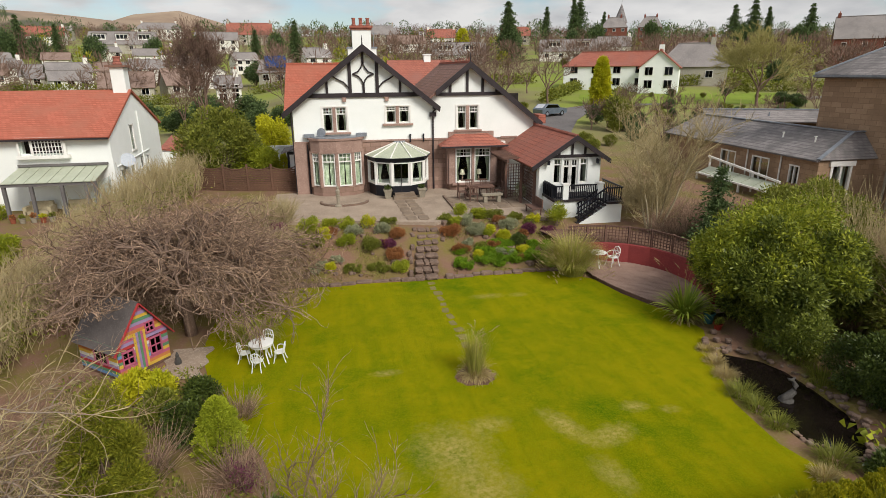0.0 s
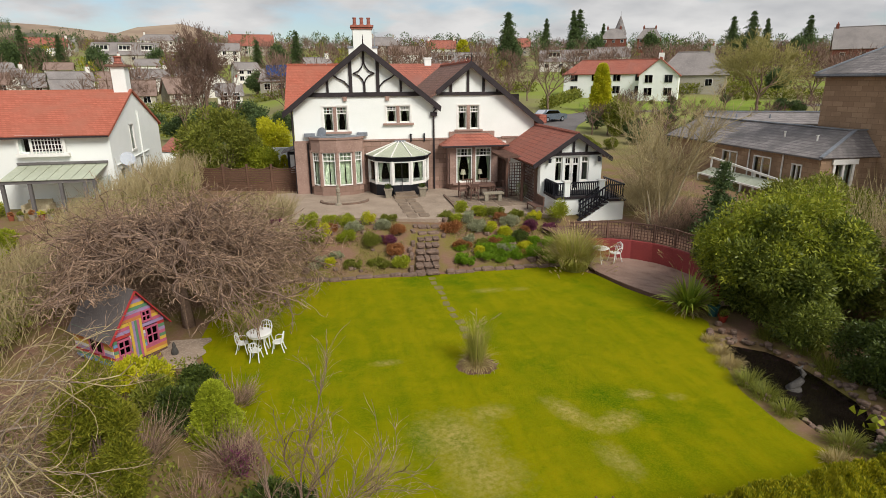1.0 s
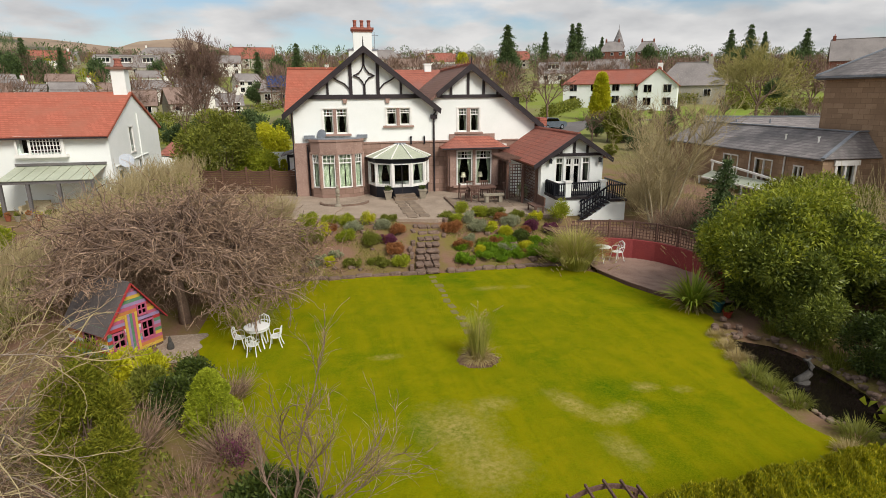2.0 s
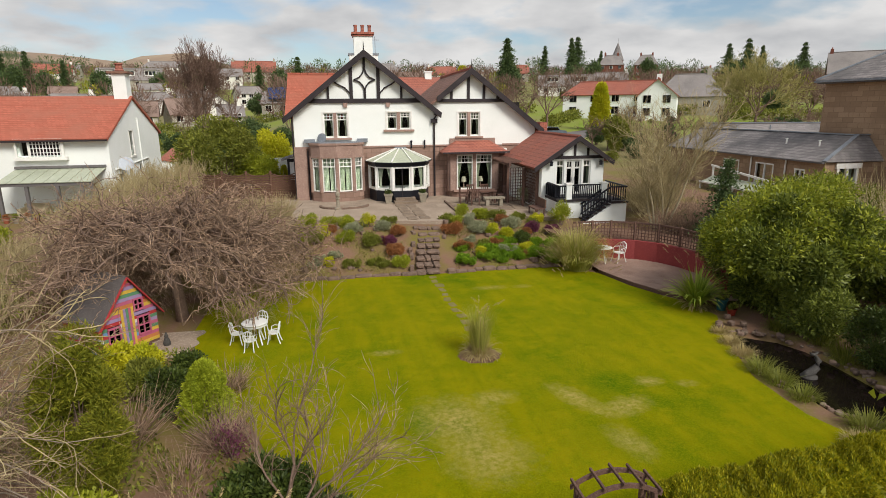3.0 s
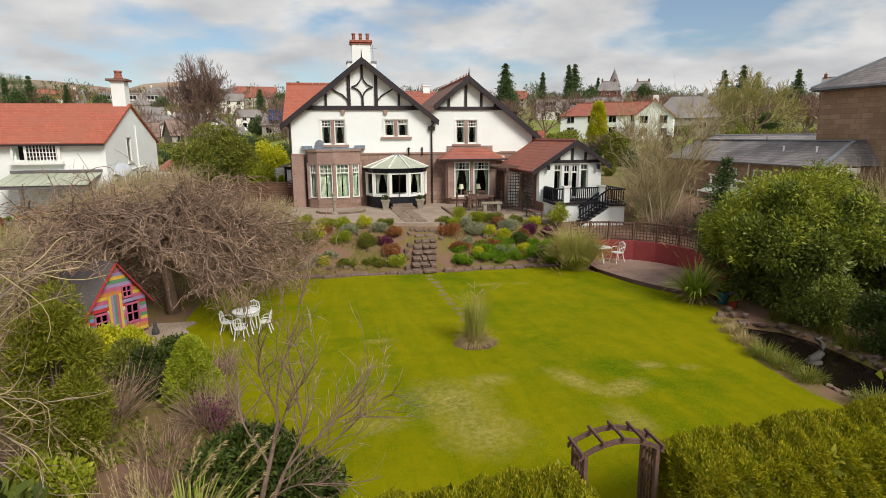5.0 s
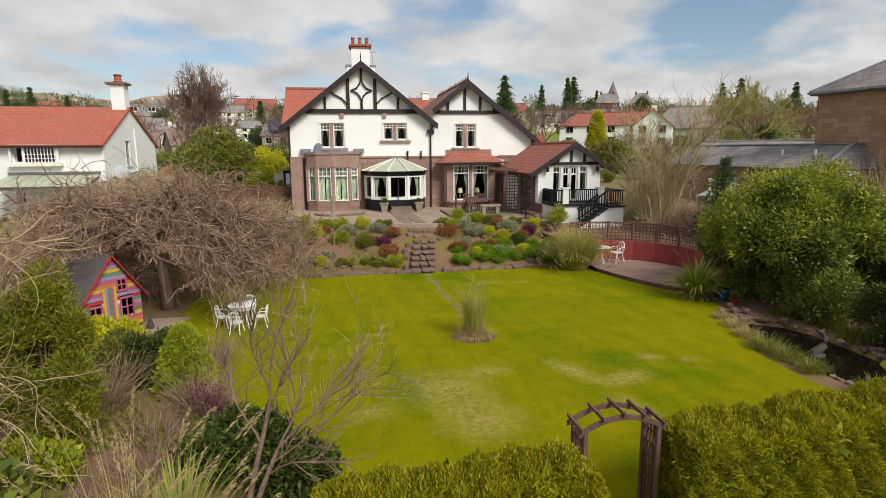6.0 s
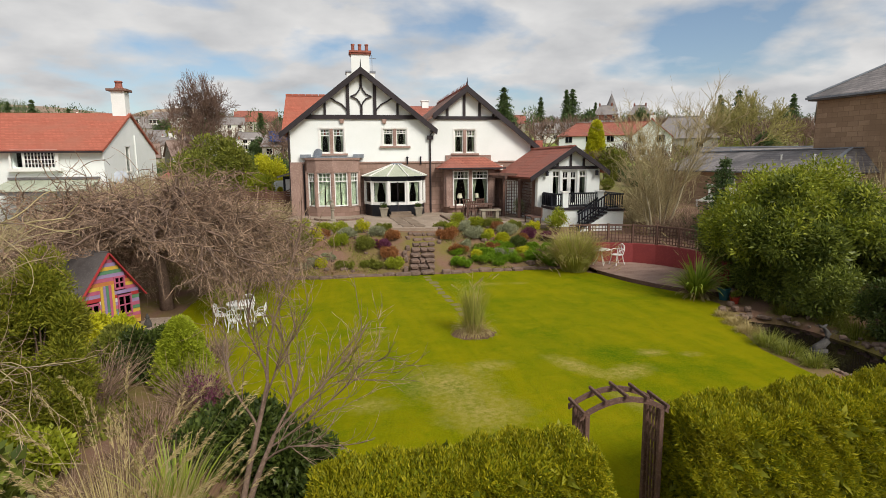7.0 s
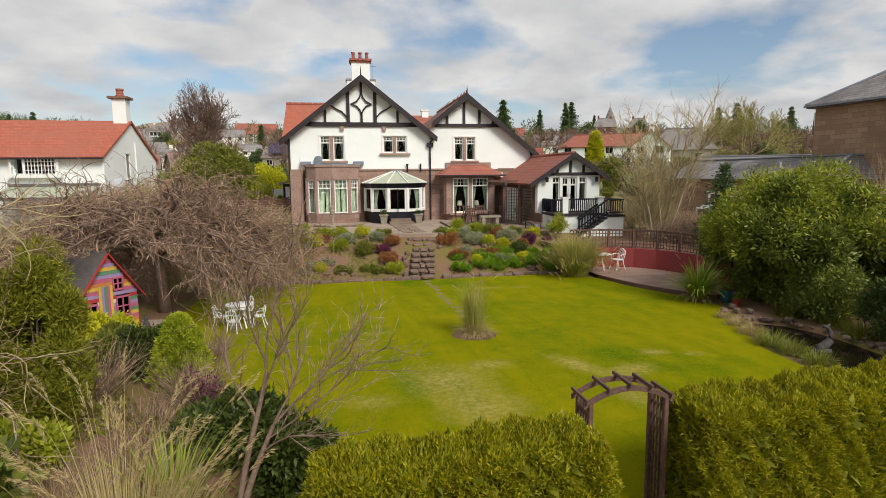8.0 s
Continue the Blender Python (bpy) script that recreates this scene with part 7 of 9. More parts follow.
for i, (x, y, r, m, lab) in enumerate(((11.15, 14.2, 0.35, STRAW, "straw-coloured low grass by the pond"), (10.95, 13.4, 0.38, STRAW, "straw-coloured low grass by the pond"), (10.75, 12.4, 0.5, LEAF_OLIVE, "olive grassy cushion by the pond"),
                                     (10.7, 11.7, 0.45, LEAF_OLIVE, "olive grassy cushion by the pond"), (10.7, 10.9, 0.4, LEAF_OLIVE, "olive low grass by the pond"), (10.3, 8.9, 0.35, STRAW, "pale dry clump at the hedge"), (11.35, 15.0, 0.3, STRAW, "pale low clump by the pond"), (11.0, 9.4, 0.5, LEAF_OLIVE, "olive grassy cushion by the pond"), (13.6, 12.6, 0.6, LEAF_OLIVE, "rough grass on the pond bank"), (13.9, 13.8, 0.6, LEAF_OLIVE, "rough grass on the pond bank"), (13.4, 14.9, 0.5, LEAF_OLIVE, "rough grass on the pond bank"), (13.3, 9.4, 0.5, LEAF_OLIVE, "rough grass on the pond bank"))):
    rg = np.random.default_rng(70 + i)
    g = thing("grass_clump", (x, y, 0), lab, "grass")
    nbm = NB()
    blades(nbm, rg, (x, y, -0.05), 420, r * 1.0, 1.0, 0.014, r * 0.7)
    part("blade_tuft", nbm, m, g)
for i in range(6):
    x, y = 11.9 + rp.uniform(-0.4, 0.8), 15.0 + rp.uniform(-0.2, 1.2)
    part("stone", MB().stone((x, y, 0.1), (0.2, 0.17, 0.14), rp, rp.uniform(0, 3)), ROCK, pst)
pot(12.75, 16.95, 0, 0.2, 0.42, POT_MATS[2], LEAF_OLIVE, "teal glazed pot beside the spiky plant", 81)
pot(12.75, 16.4, 0, 0.16, 0.24, POT_MATS[3], LEAF_OLIVE, "red clay pot at the lawn's edge", 82)


# ---- tall grasses and spiky plants ----
def grass_clump(name, at, label, n, length, lean, spread, m, width=0.016, plumes=0, plume_len=1.5, seed=1, droop=0.6, category="grass", plume_lean=0.5, pl=(0.055, 0.01)):
    rg = np.random.default_rng(seed)
    g = thing(name, at, label, category)
    nbm = NB()
    blades(nbm, rg, at, n, length, lean, width, spread, droop)
    part("blade_tuft", nbm, m, g)
    if plumes:
        nbm = NB()
        tips, outv = blades(nbm, rg, at, plumes, plume_len, plume_lean, 0.012, spread * 0.6, 0.55, 7)
        part("stalk_tuft", nbm, STRAW, g)
        P = np.repeat(tips, 70, 0)
        O = np.repeat(outv, 70, 0)
        k = rg.uniform(0, 1, (len(P), 1))
        P = P - (O * 0.11 + np.array([0, 0, 0.13])) * k * plume_len / 1.4 + O * 0.05 * (1 - k) + rg.normal(size=P.shape) * 0.009 * np.sin(0.4 + k * 2.6)
        part("plume_head", leaves(NB(), P, O * 0.6 + np.array([0, 0, 0.6]) * k + unit(rg, len(P)) * 0.3, pl[0], pl[1] * 0.6, rg), PLUME, g)
    return g


grass_clump("pampas_grass", (9.85, 22.9, 0), "large pampas grass with straw plumes beside the deck", 2600, 1.9, 0.7, 0.55, GRASS_GREEN, 0.02, 110, 2.25, 21, 0.75, plume_lean=0.95, pl=(0.07, 0.014))
grass_clump("dry_grass", (9.85, 22.95, 0), "straw-coloured dead blades among the pampas", 1400, 1.8, 0.7, 0.5, STRAW, 0.016, 0, 0, 22)
grass_clump("island_grass", (3.45, 14.85, 0.02), "tall feathery grass clump in the lawn's round bed", 520, 1.45, 0.34, 0.2, GRASS_GREEN, 0.012, 16, 1.75, 23, 0.45, plume_lean=0.22, pl=(0.05, 0.007))
grass_clump("dry_skirt", (3.45, 14.8, 0.04), "dry straw skirt round the grass clump", 420, 0.75, 1.6, 0.25, STRAW, 0.013, 0, 0, 24, 0.8)
isl = NB()
rg = np.random.default_rng(3)
ang = np.linspace(0, 2 * math.pi, 33)[:-1]
rad = 0.62 * (1 + rg.normal(size=32) * 0.06)
isl.add(np.concatenate([[[3.45, 14.82, 0.1]], np.stack([3.45 + rad * np.cos(ang), 14.82 + rad * 0.9 * np.sin(ang), np.full(32, 0.03)], 1)]), np.array([[0, i + 1, (i + 1) % 32 + 1] for i in range(32)]))
solo("round_bed", isl, SOIL, "small round soil bed in the lawn", "flower bed", kind="structure")
grass_clump("yucca", (12.0, 17.35, 0), "spiky green and cream strap-leaved plant", 230, 1.5, 1.05, 0.14, SPIKE, 0.095, 0, 0, 25, 0.45, "plant")
grass_clump("dry_skirt", (12.0, 17.35, 0), "brown dead leaves under the spiky plant", 120, 0.9, 1.9, 0.12, STRAW, 0.04, 0, 0, 26, 0.5, "plant")
grass_clump("reed_grass", (12.5, 18.3, 0.1), "tall thin reed stalks with pale plumes", 60, 1.0, 0.9, 0.15, STRAW, 0.012, 12, 2.3, 27, 0.5, plume_lean=0.55, pl=(0.06, 0.01))
grass_clump("pampas_grass", (-2.35, 5.75, -0.4), "straw pampas grass with arching plumes in the border", 1500, 1.85, 0.5, 0.5, STRAW, 0.012, 80, 2.8, 28, 0.5, plume_lean=0.36, pl=(0.06, 0.012))
grass_clump("flax_plant", (-2.4, 7.5, -0.3), "sword-leaved green flax plant", 110, 1.5, 0.6, 0.16, SPIKE, 0.05, 0, 0, 29, 0.4, "plant")
grass_clump("drooping_grass", (-3.6, 18.7, 0), "green drooping grass under the bare tree", 400, 1.3, 1.0, 0.35, GRASS_GREEN, 0.016, 0, 0, 30, 0.8)
MOSSY = plain("mossy_worn_stone", "857a45", "746f30", "8d7c5c", 1.6, 11, 0.95, 0.5, island=0.2)
pth = thing("stepping_stones", (3.5, 19.5, 0.02), "worn stepping stones set flush in the lawn", "path", kind="structure")
for i in range(11):
    y = 22.9 - i * 0.6
    part("stepping_stone", MB().stone((3.36 + 0.025 * i + rp.uniform(-0.06, 0.06), y, 0.004), (0.36 + rp.uniform(-0.1, 0.06), 0.5 + rp.uniform(-0.12, 0.06), 0.05), rp, rp.uniform(-0.2, 0.2)), MOSSY, pth)

# ---- playhouse ----
ph = thing("playhouse", (-7.2, 17.6, 0), "wooden playhouse painted in rainbow stripes with dark roof", "playhouse")
STRIPES = [plain("stripe_" + n, c, c2, None, 2, 20, 0.7, 0.15) for n, c, c2 in (("red", "b03a3a", "9c3134"), ("yellow", "d0ac48", "bd9a3e"), ("blue", "6f8fb5", "6382a6"), ("lilac", "9c86a8", "8d789a"), ("orange", "c27c48", "b06f3f"), ("green", "5f8a68", "557c5d"), ("white", "d0ccc4", "c0bcb4"), ("pink", "b8607a", "a6556d"))]
pM = Matrix.Translation((-7.15, 16.5, 0.02)) @ Matrix.Rotation(radians(52), 4, "Z")
PW, PD, PE, PR = 1.7, 1.95, 1.15, 2.3


def php(name, mb, m, par=None, lab=""):
    me = mb.mesh(name)
    me.transform(pM)
    return part(name, me, m, par or ph, lab)


def roof_at(u):
    return PE + (PR - PE) * (1 - abs(u - PW / 2) / (PW / 2))


php("floor", MB().box(0, PW, 0, PD, 0, 0.1), OLD_WOOD)
rs = random.Random(12)
z, i = 0.1, 0
p_holes = [(0.12, 0.52, 0.42, 0.88), (1.04, 1.46, 0.42, 0.98), (0.98, 1.3, 1.2, 1.55)]
while z < PR - 0.06:
    zt = z + 0.105
    u0 = 0 if zt <= PE else (zt - PE) / (PR - PE) * PW / 2
    u1 = PW - u0
    cuts = [(u0, u1)]
    for h in p_holes:
        if h[2] < zt - 0.02 and h[3] > z + 0.02:
            cuts = [q for a, c in cuts for q in ((a, min(c, h[0])), (max(a, h[1]), c)) if q[1] - q[0] > 0.02]
    for a, c in cuts:
        php("board", MB().box(a, c, -0.02 - 0.004 * (i % 2), 0.02, z, zt - 0.004), STRIPES[(i * 3 + rs.randrange(2)) % 8])
    php("board", MB().box(-0.02, 0.02, 0.02, PD, z, min(zt - 0.004, PE)), STRIPES[(i * 3 + 2) % 8]) if z < PE - 0.02 else None
    php("board", MB().box(PW - 0.02, PW + 0.02, 0.02, PD, z, min(zt - 0.004, PE)), STRIPES[(i * 3 + 4) % 8]) if z < PE - 0.02 else None
    z, i = zt, i + 1
for k, u in enumerate((0.56, 0.64, 0.72, 0.80, 0.88)):
    php("door_plank", MB().box(u, u + 0.076, -0.05, -0.025, 0.12, 1.35), STRIPES[(k * 2 + 1) % 8])
for h in p_holes:
    w = php("window", MB().box(h[0], h[0] + 0.04, -0.05, 0.02, h[2], h[3]).box(h[1] - 0.04, h[1], -0.05, 0.02, h[2], h[3]).box(h[0], h[1], -0.05, 0.02, h[2] - 0.02, h[2] + 0.03).box(h[0], h[1], -0.05, 0.02, h[3] - 0.03, h[3] + 0.02).box((h[0] + h[1]) / 2 - 0.015, (h[0] + h[1]) / 2 + 0.015, -0.04, 0.0, h[2], h[3]).box(h[0], h[1], -0.04, 0.0, (h[2] + h[3]) / 2 - 0.015, (h[2] + h[3]) / 2 + 0.015), STRIPES[7], None, "pink framed window")
    php("pane", MB().box(h[0] + 0.03, h[1] - 0.03, 0.0, 0.005, h[2], h[3]), WIN_DARK, w)
FELT = plain("dark_roof_felt", "635c59", "544e4c", "716a67", 1.5, 20, 0.95, 0.5)
for s in (0, 1):
    a, c = ((-0.16, PE - 0.2), (PW / 2, PR + 0.03)) if s == 0 else ((PW + 0.16, PE - 0.2), (PW / 2, PR + 0.03))
    php("roof_slope", MB().slab([(a[0], -0.1, a[1]), (c[0], -0.1, c[1]), (c[0], PD + 0.1, c[1]), (a[0], PD + 0.1, a[1])], 0.04), FELT)
    php("barge_board", MB().beam((a[0], -0.12, a[1] - 0.04), (c[0], -0.12, c[1] - 0.05), 0.03, 0.1, up=(0, 1, 0)), STRIPES[0])
sw = php("side_window", MB().box(-0.05, -0.02, 0.45, 0.52, 0.42, 0.92).box(-0.05, -0.02, 1.08, 1.15, 0.42, 0.92).box(-0.05, -0.02, 0.52, 1.08, 0.85, 0.92).box(-0.05, -0.02, 0.52, 1.08, 0.42, 0.49).box(-0.05, -0.02, 0.78, 0.82, 0.49, 0.85), STRIPES[7], None, "pink framed side window")
php("pane", MB().box(-0.035, -0.024, 0.52, 1.08, 0.49, 0.85), WIN_DARK, sw)
php("back_wall", MB().prism([(0, 0.1), (PW, 0.1), (PW, PE), (PW / 2, PR), (0, PE)], PD - 0.03, PD, "y"), OLD_WOOD)
gn = MB().lathe([(0.1, 0), (0.11, 0.1), (0.08, 0.2), (0.05, 0.26), (0.06, 0.3), (0.02, 0.42)], (-5.75, 17.35, 0.02), 10)
solo("stone_ornament", gn, GREY_STATUE, "small grey stone ornament by the playhouse", "ornament")
chip = NB()
ax, ay = np.meshgrid(np.linspace(-6.2, -4.9, 12), np.linspace(16.3, 18.4, 14))
ii = (np.arange(13)[:, None] * 12 + np.arange(11)[None]).ravel()
solo("chippings", chip.add(np.stack([ax + 0.1 * np.sin(ay * 7), ay, np.full(ax.shape, 0.035)], -1), np.stack([ii, ii + 1, ii + 13, ii + 12], -1)), GRAVEL, "grey chippings before the playhouse", "gravel", kind="structure")

# ---- shrubs of the border ----
shrub("yellow_shrub", (-5.9, 15.1, 0), (0.95, 0.75, 0.55), LEAF_YELLOW, "bright yellow-green shrub before the playhouse", 9000, (0.1, 0.05), 16, 0.5, 201)
shrub("lime_bush", (-5.3, 13.9, 0), (0.7, 0.6, 0.5), LEAF_OLIVE, "soft olive green bush", 6000, (0.1, 0.04), 14, 0.5, 202)
shrub("dark_bush", (-4.45, 13.0, 0), (0.55, 0.5, 0.62), LEAF_DARK, "glossy dark green bush", 5500, (0.09, 0.045), 14, 0.3, 203)
shrub("green_bush", (-4.5, 14.9, 0), (0.7, 0.55, 0.34), LEAF_DARK, "rounded green bush at the border's back", 6000, (0.09, 0.04), 14, 0.4, 204)


def column(name, at, r, h, m, label, n, leaf, seed, tip=0.5):
    """A dense upright conifer: sprays over a tapering column."""
    rg = np.random.default_rng(seed)
    k = rg.uniform(0, 1, n) ** 0.9
    a = rg.uniform(0, 2 * math.pi, n)
    prof = r * np.minimum(0.75 + k * 1.2, 1) * np.clip(1.02 - k, 0, 1) ** tip
    bump = 1 + 0.14 * np.sin(a * 5 + k * 17) + 0.1 * np.sin(a * 9 - k * 31) + 0.06 * np.sin(a * 17 + k * 60)
    rr = prof * bump * rg.uniform(0.6, 1.05, n) ** 0.5
    P = np.stack([at[0] + rr * np.cos(a), at[1] + rr * np.sin(a), at[2] + k * h], 1)
    D = np.stack([np.cos(a) * 0.6, np.sin(a) * 0.6, np.full(n, 0.5)], 1) + unit(rg, n) * 0.7
    tr = thing(name, at, label, "conifer")
    part("foliage", leaves(NB(), P, D, leaf[0], leaf[1], rg), m, tr)
    part("trunk", MB().tube([(at[0], at[1], at[2] - 0.1), (at[0], at[1], at[2] + h * 0.8)], [0.06 * h / 2, 0.02], 6), BARK, tr)
    return tr


column("dwarf_conifer", (-3.5, 12.4, -0.02), 0.62, 1.55, LEAF_FLAME, "upright lime-green dwarf conifer in the border", 22000, (0.075, 0.022), 205)
shrub("thuja", (-4.95, 9.9, -0.25), (0.8, 0.8, 1.95), LEAF_THUJA, "tall ragged green conifer among bare branches", 66000, (0.085, 0.02), 80, 0.5, 206, True, "conifer", 0.3)
shrub("evergreen_shrub", (-1.75, 9.0, -0.2), (1.15, 0.8, 0.62), LEAF_DARK, "dark glossy evergreen shrub behind the sapling", 12000, (0.12, 0.05), 18, 0.2, 208)
shrub("evergreen_shrub", (-0.95, 8.2, -0.3), (0.6, 0.6, 0.62), LEAF_DARK, "dark glossy evergreen shrub at the hedge's end", 6000, (0.12, 0.05), 12, 0.2, 209)
shrub("fatsia", (-5.1, 7.6, -0.3), (0.8, 0.7, 0.7), LEAF_RHODO, "large-leaved glossy green shrub", 2600, (0.26, 0.16), 12, 0.3, 210)
shrub("low_green_shrub", (-5.0, 9.0, -0.2), (1.0, 0.8, 0.5), LEAF_LIME, "leafy green shrub low in the border", 6000, (0.12, 0.06), 14, 0.4, 211)
shrub("purple_shrub", (-2.75, 10.9, -0.05), (0.5, 0.45, 0.5), LEAF_PURPLE, "dusky purple shrub with thin twigs", 420, (0.06, 0.03), 10, 0.5, 212)
for i, (x, y, r, h, m, n) in enumerate(((-3.3, 13.9, 0.6, 0.5, TWIG, 240), (-3.0, 11.3, 0.6, 0.6, TWIG, 260), (-3.6, 10.3, 0.9, 0.4, TWIG, 130), (-3.2, 9.0, 0.8, 0.4, TWIG, 130), (-4.2, 8.2, 0.8, 0.4, TWIG, 140), (-2.9, 7.9, 0.7, 0.6, TWIG, 240), (-5.0, 11.7, 0.7, 0.8, TWIG, 220))):
    rg = np.random.default_rng(300 + i)
    tw = thing("bare_bush", (x, y, gz(x, y)), "leafless brown twiggy bush in the border", "shrub", "bare bushes")
    a = rg.uniform(0, 2 * math.pi, n)
    q = rg.uniform(0, 1, n) ** 0.5
    A = np.stack([x + r * 0.6 * q * np.cos(a), y + r * 0.6 * q * np.sin(a), np.full(n, gz(x, y))], 1) + np.stack([np.zeros(n), np.zeros(n), rg.uniform(0, 0.5, n) * h], 1)
    D = np.stack([np.cos(a) * q, np.sin(a) * q, np.full(n, 1.0)], 1) + unit(rg, n) * 0.5
    B = A + D * h * 0.5
    C = B + (D + unit(rg, n) * 0.7) * h * 0.35
    nbm = NB()
    frusta(nbm, A, B, np.full(n, 0.007), np.full(n, 0.005), 3)
    frusta(nbm, B, C, np.full(n, 0.005), np.full(n, 0.002), 3)
    part("twig_crown", nbm, m, tw)
rg = np.random.default_rng(88)
gc = NB()
n = 9000
GX, GY = rg.uniform(-9, -1.2, n), rg.uniform(6.5, 17, n)
ok = GX < np.interp(GY, *zip(*L_EDGE)) - 0.1
GX, GY = GX[ok], GY[ok]
keep = (np.sin(GX * 2.1) + np.sin(GY * 1.7 + GX)) > -0.3
GX, GY = GX[keep], GY[keep]
P = np.stack([GX, GY, ground_z(GX, GY)], 1)
solo("ground_cover_plants", leaves(gc, P, unit(rg, len(P)) * 0.8 + [0, 0, 0.8], 0.14, 0.06, rg), LEAF_OLIVE, "low mixed green plants over the border soil", "ground cover", kind="stuff")

# ---- the hedge and the rose arch ----
def hedge(name, a, c, thick, z0, z1, label, n, seed):
    """A clipped hedge: sprays all over a rounded box, on a dark twiggy core."""
    rg = np.random.default_rng(seed)
    a, c = np.array(a), np.array(c)
    d = (c - a) / np.linalg.norm(c - a)
    nr = np.array([d[1], -d[0]])
    L = np.linalg.norm(c - a)
    h = z1 - z0
    areas = np.array([L * thick, L * h, L * h, thick * h, thick * h])
    face = rg.choice(5, n, p=areas / areas.sum())
    u, v, w = rg.uniform(0, L, n), rg.uniform(-0.5, 0.5, n) * thick, rg.uniform(0, h, n)
    dep = rg.uniform(0, 1, n) ** 1.2 * 0.2
    N = np.zeros((n, 3))
    w[face == 0] = h - dep[face == 0]
    N[face == 0] = [0, 0, 1]
    for f, s in ((1, 1), (2, -1)):
        k = face == f
        v[k] = s * (thick / 2 - dep[k])
        N[k, :2] = nr * s
    for f, s in ((3, 0), (4, 1)):
        k = face == f
        u[k] = np.abs(s * L - dep[k])
        N[k, :2] = d * (1 if s else -1)
    over = 0.05 * np.sin(u * 3.7 + v * 3) + 0.035 * np.sin(u * 19 + w * 17 + v * 13) + 0.045 * np.sin(u * 11.3 + w * 6) + 0.03 * np.sin(w * 9 + v * 8)
    e = np.clip((np.abs(v) - thick * 0.3) / (thick * 0.2), 0, 1) * np.clip((w - h * 0.8) / (h * 0.2), 0, 1)
    P = np.zeros((n, 3))
    P[:, :2] = a + d * u[:, None] + nr * (v * (1 - 0.14 * e))[:, None]
    P[:, 2] = z0 + w - 0.1 * e
    P += N * over[:, None]
    he = thing(name, (float((a[0] + c[0]) / 2), float((a[1] + c[1]) / 2), z0), label, "hedge", kind="")
    D = N * 0.6 + unit(rg, n) * 0.75 + np.array([0, 0, 0.55])
    part("spray_cover", leaves(NB(), P, D, 0.066, 0.017, rg, 0.1), LEAF_HEDGE, he)
    m = n // 8
    U, V, W = rg.uniform(0.1, L - 0.1, m), rg.uniform(-0.4, 0.4, m) * thick, rg.uniform(0.05, h * 0.9, m)
    Q = np.zeros((m, 3))
    Q[:, :2] = a + d * U[:, None] + nr * V[:, None]
    Q[:, 2] = z0 + W
    part("inner_foliage", leaves(NB(), Q, unit(rg, m), 0.2, 0.09, rg), LEAF_THUJA, he)
    k = int(L / 0.5)
    S = np.zeros((k, 3))
    S[:, :2] = a + d * np.linspace(0.25, L - 0.25, k)[:, None]
    S[:, 2] = z0 - 0.1
    frs = NB()
    frusta(frs, S, S + [0, 0, h * 0.85], np.full(k, 0.03), np.full(k, 0.01), 5)
    part("stem_base", frs, BARK, he)


HZ = -0.42
hedge("clipped_hedge", (-0.45, 5.95), (2.94, 6.35), 1.1, HZ, 1.27, "clipped golden-green conifer hedge beside the arch", 130000, 401)
hedge("clipped_hedge", (4.36, 6.45), (11.4, 7.2), 1.1, HZ, 1.4, "clipped golden-green conifer hedge beside the arch", 220000, 402)

arch = thing("rose_arch", (3.8, 6.6, HZ), "weathered wooden garden arch with lattice sides", "arch")
AL, AR, AYF, AYB = 3.08, 4.16, 6.6, 6.98


def arch_z(x):
    k = (x - (AL + AR) / 2) / ((AR - AL) / 2 + 0.08)
    return 1.36 + 0.2 * (1 - k * k)


for x in (AL, AR):
    for y in (AYF, AYB):
        part("post", MB().beam((x, y, HZ - 0.1), (x, y, 1.42), 0.065, 0.065, (0, 1, 0), 0.008), OLD_WOOD, arch)
    for y in np.linspace(AYF + 0.11, AYB - 0.11, 3):
        part("lath", MB().beam((x, float(y), HZ), (x, float(y), 1.38), 0.03, 0.022, (0, 1, 0)), OLD_WOOD, arch)
    for i in range(9):
        z = HZ + 0.15 + i * 0.19
        part("lath", MB().beam((x + 0.015, AYF, z), (x + 0.015, AYB, z), 0.022, 0.03), OLD_WOOD, arch)
for y in (AYF, AYB):
    xsn = [float(v) for v in np.linspace(AL - 0.1, AR + 0.1, 11)]
    mb = MB().prism([(v, arch_z(v) - 0.005) for v in xsn] + [(v, arch_z(v) + 0.065) for v in xsn[::-1]], y - 0.02, y + 0.02, "y")
    part("curved_rail", mb, OLD_WOOD, arch)
for x in np.linspace(AL - 0.06, AR + 0.06, 5):
    part("rafter", MB().beam((float(x), AYF - 0.07, arch_z(x) + 0.09), (float(x), AYB + 0.07, arch_z(x) + 0.09), 0.038, 0.05, (0, 0, 1), 0.006), OLD_WOOD, arch)

# ---- the great evergreen and its neighbours by the pond ----
def big_shrub(name, at, R, m, label, n, leaf, count, seed, size=0.3):
    return shrub(name, at, R, m, label, n, leaf, count, 0.1, seed, True, "shrub", size)


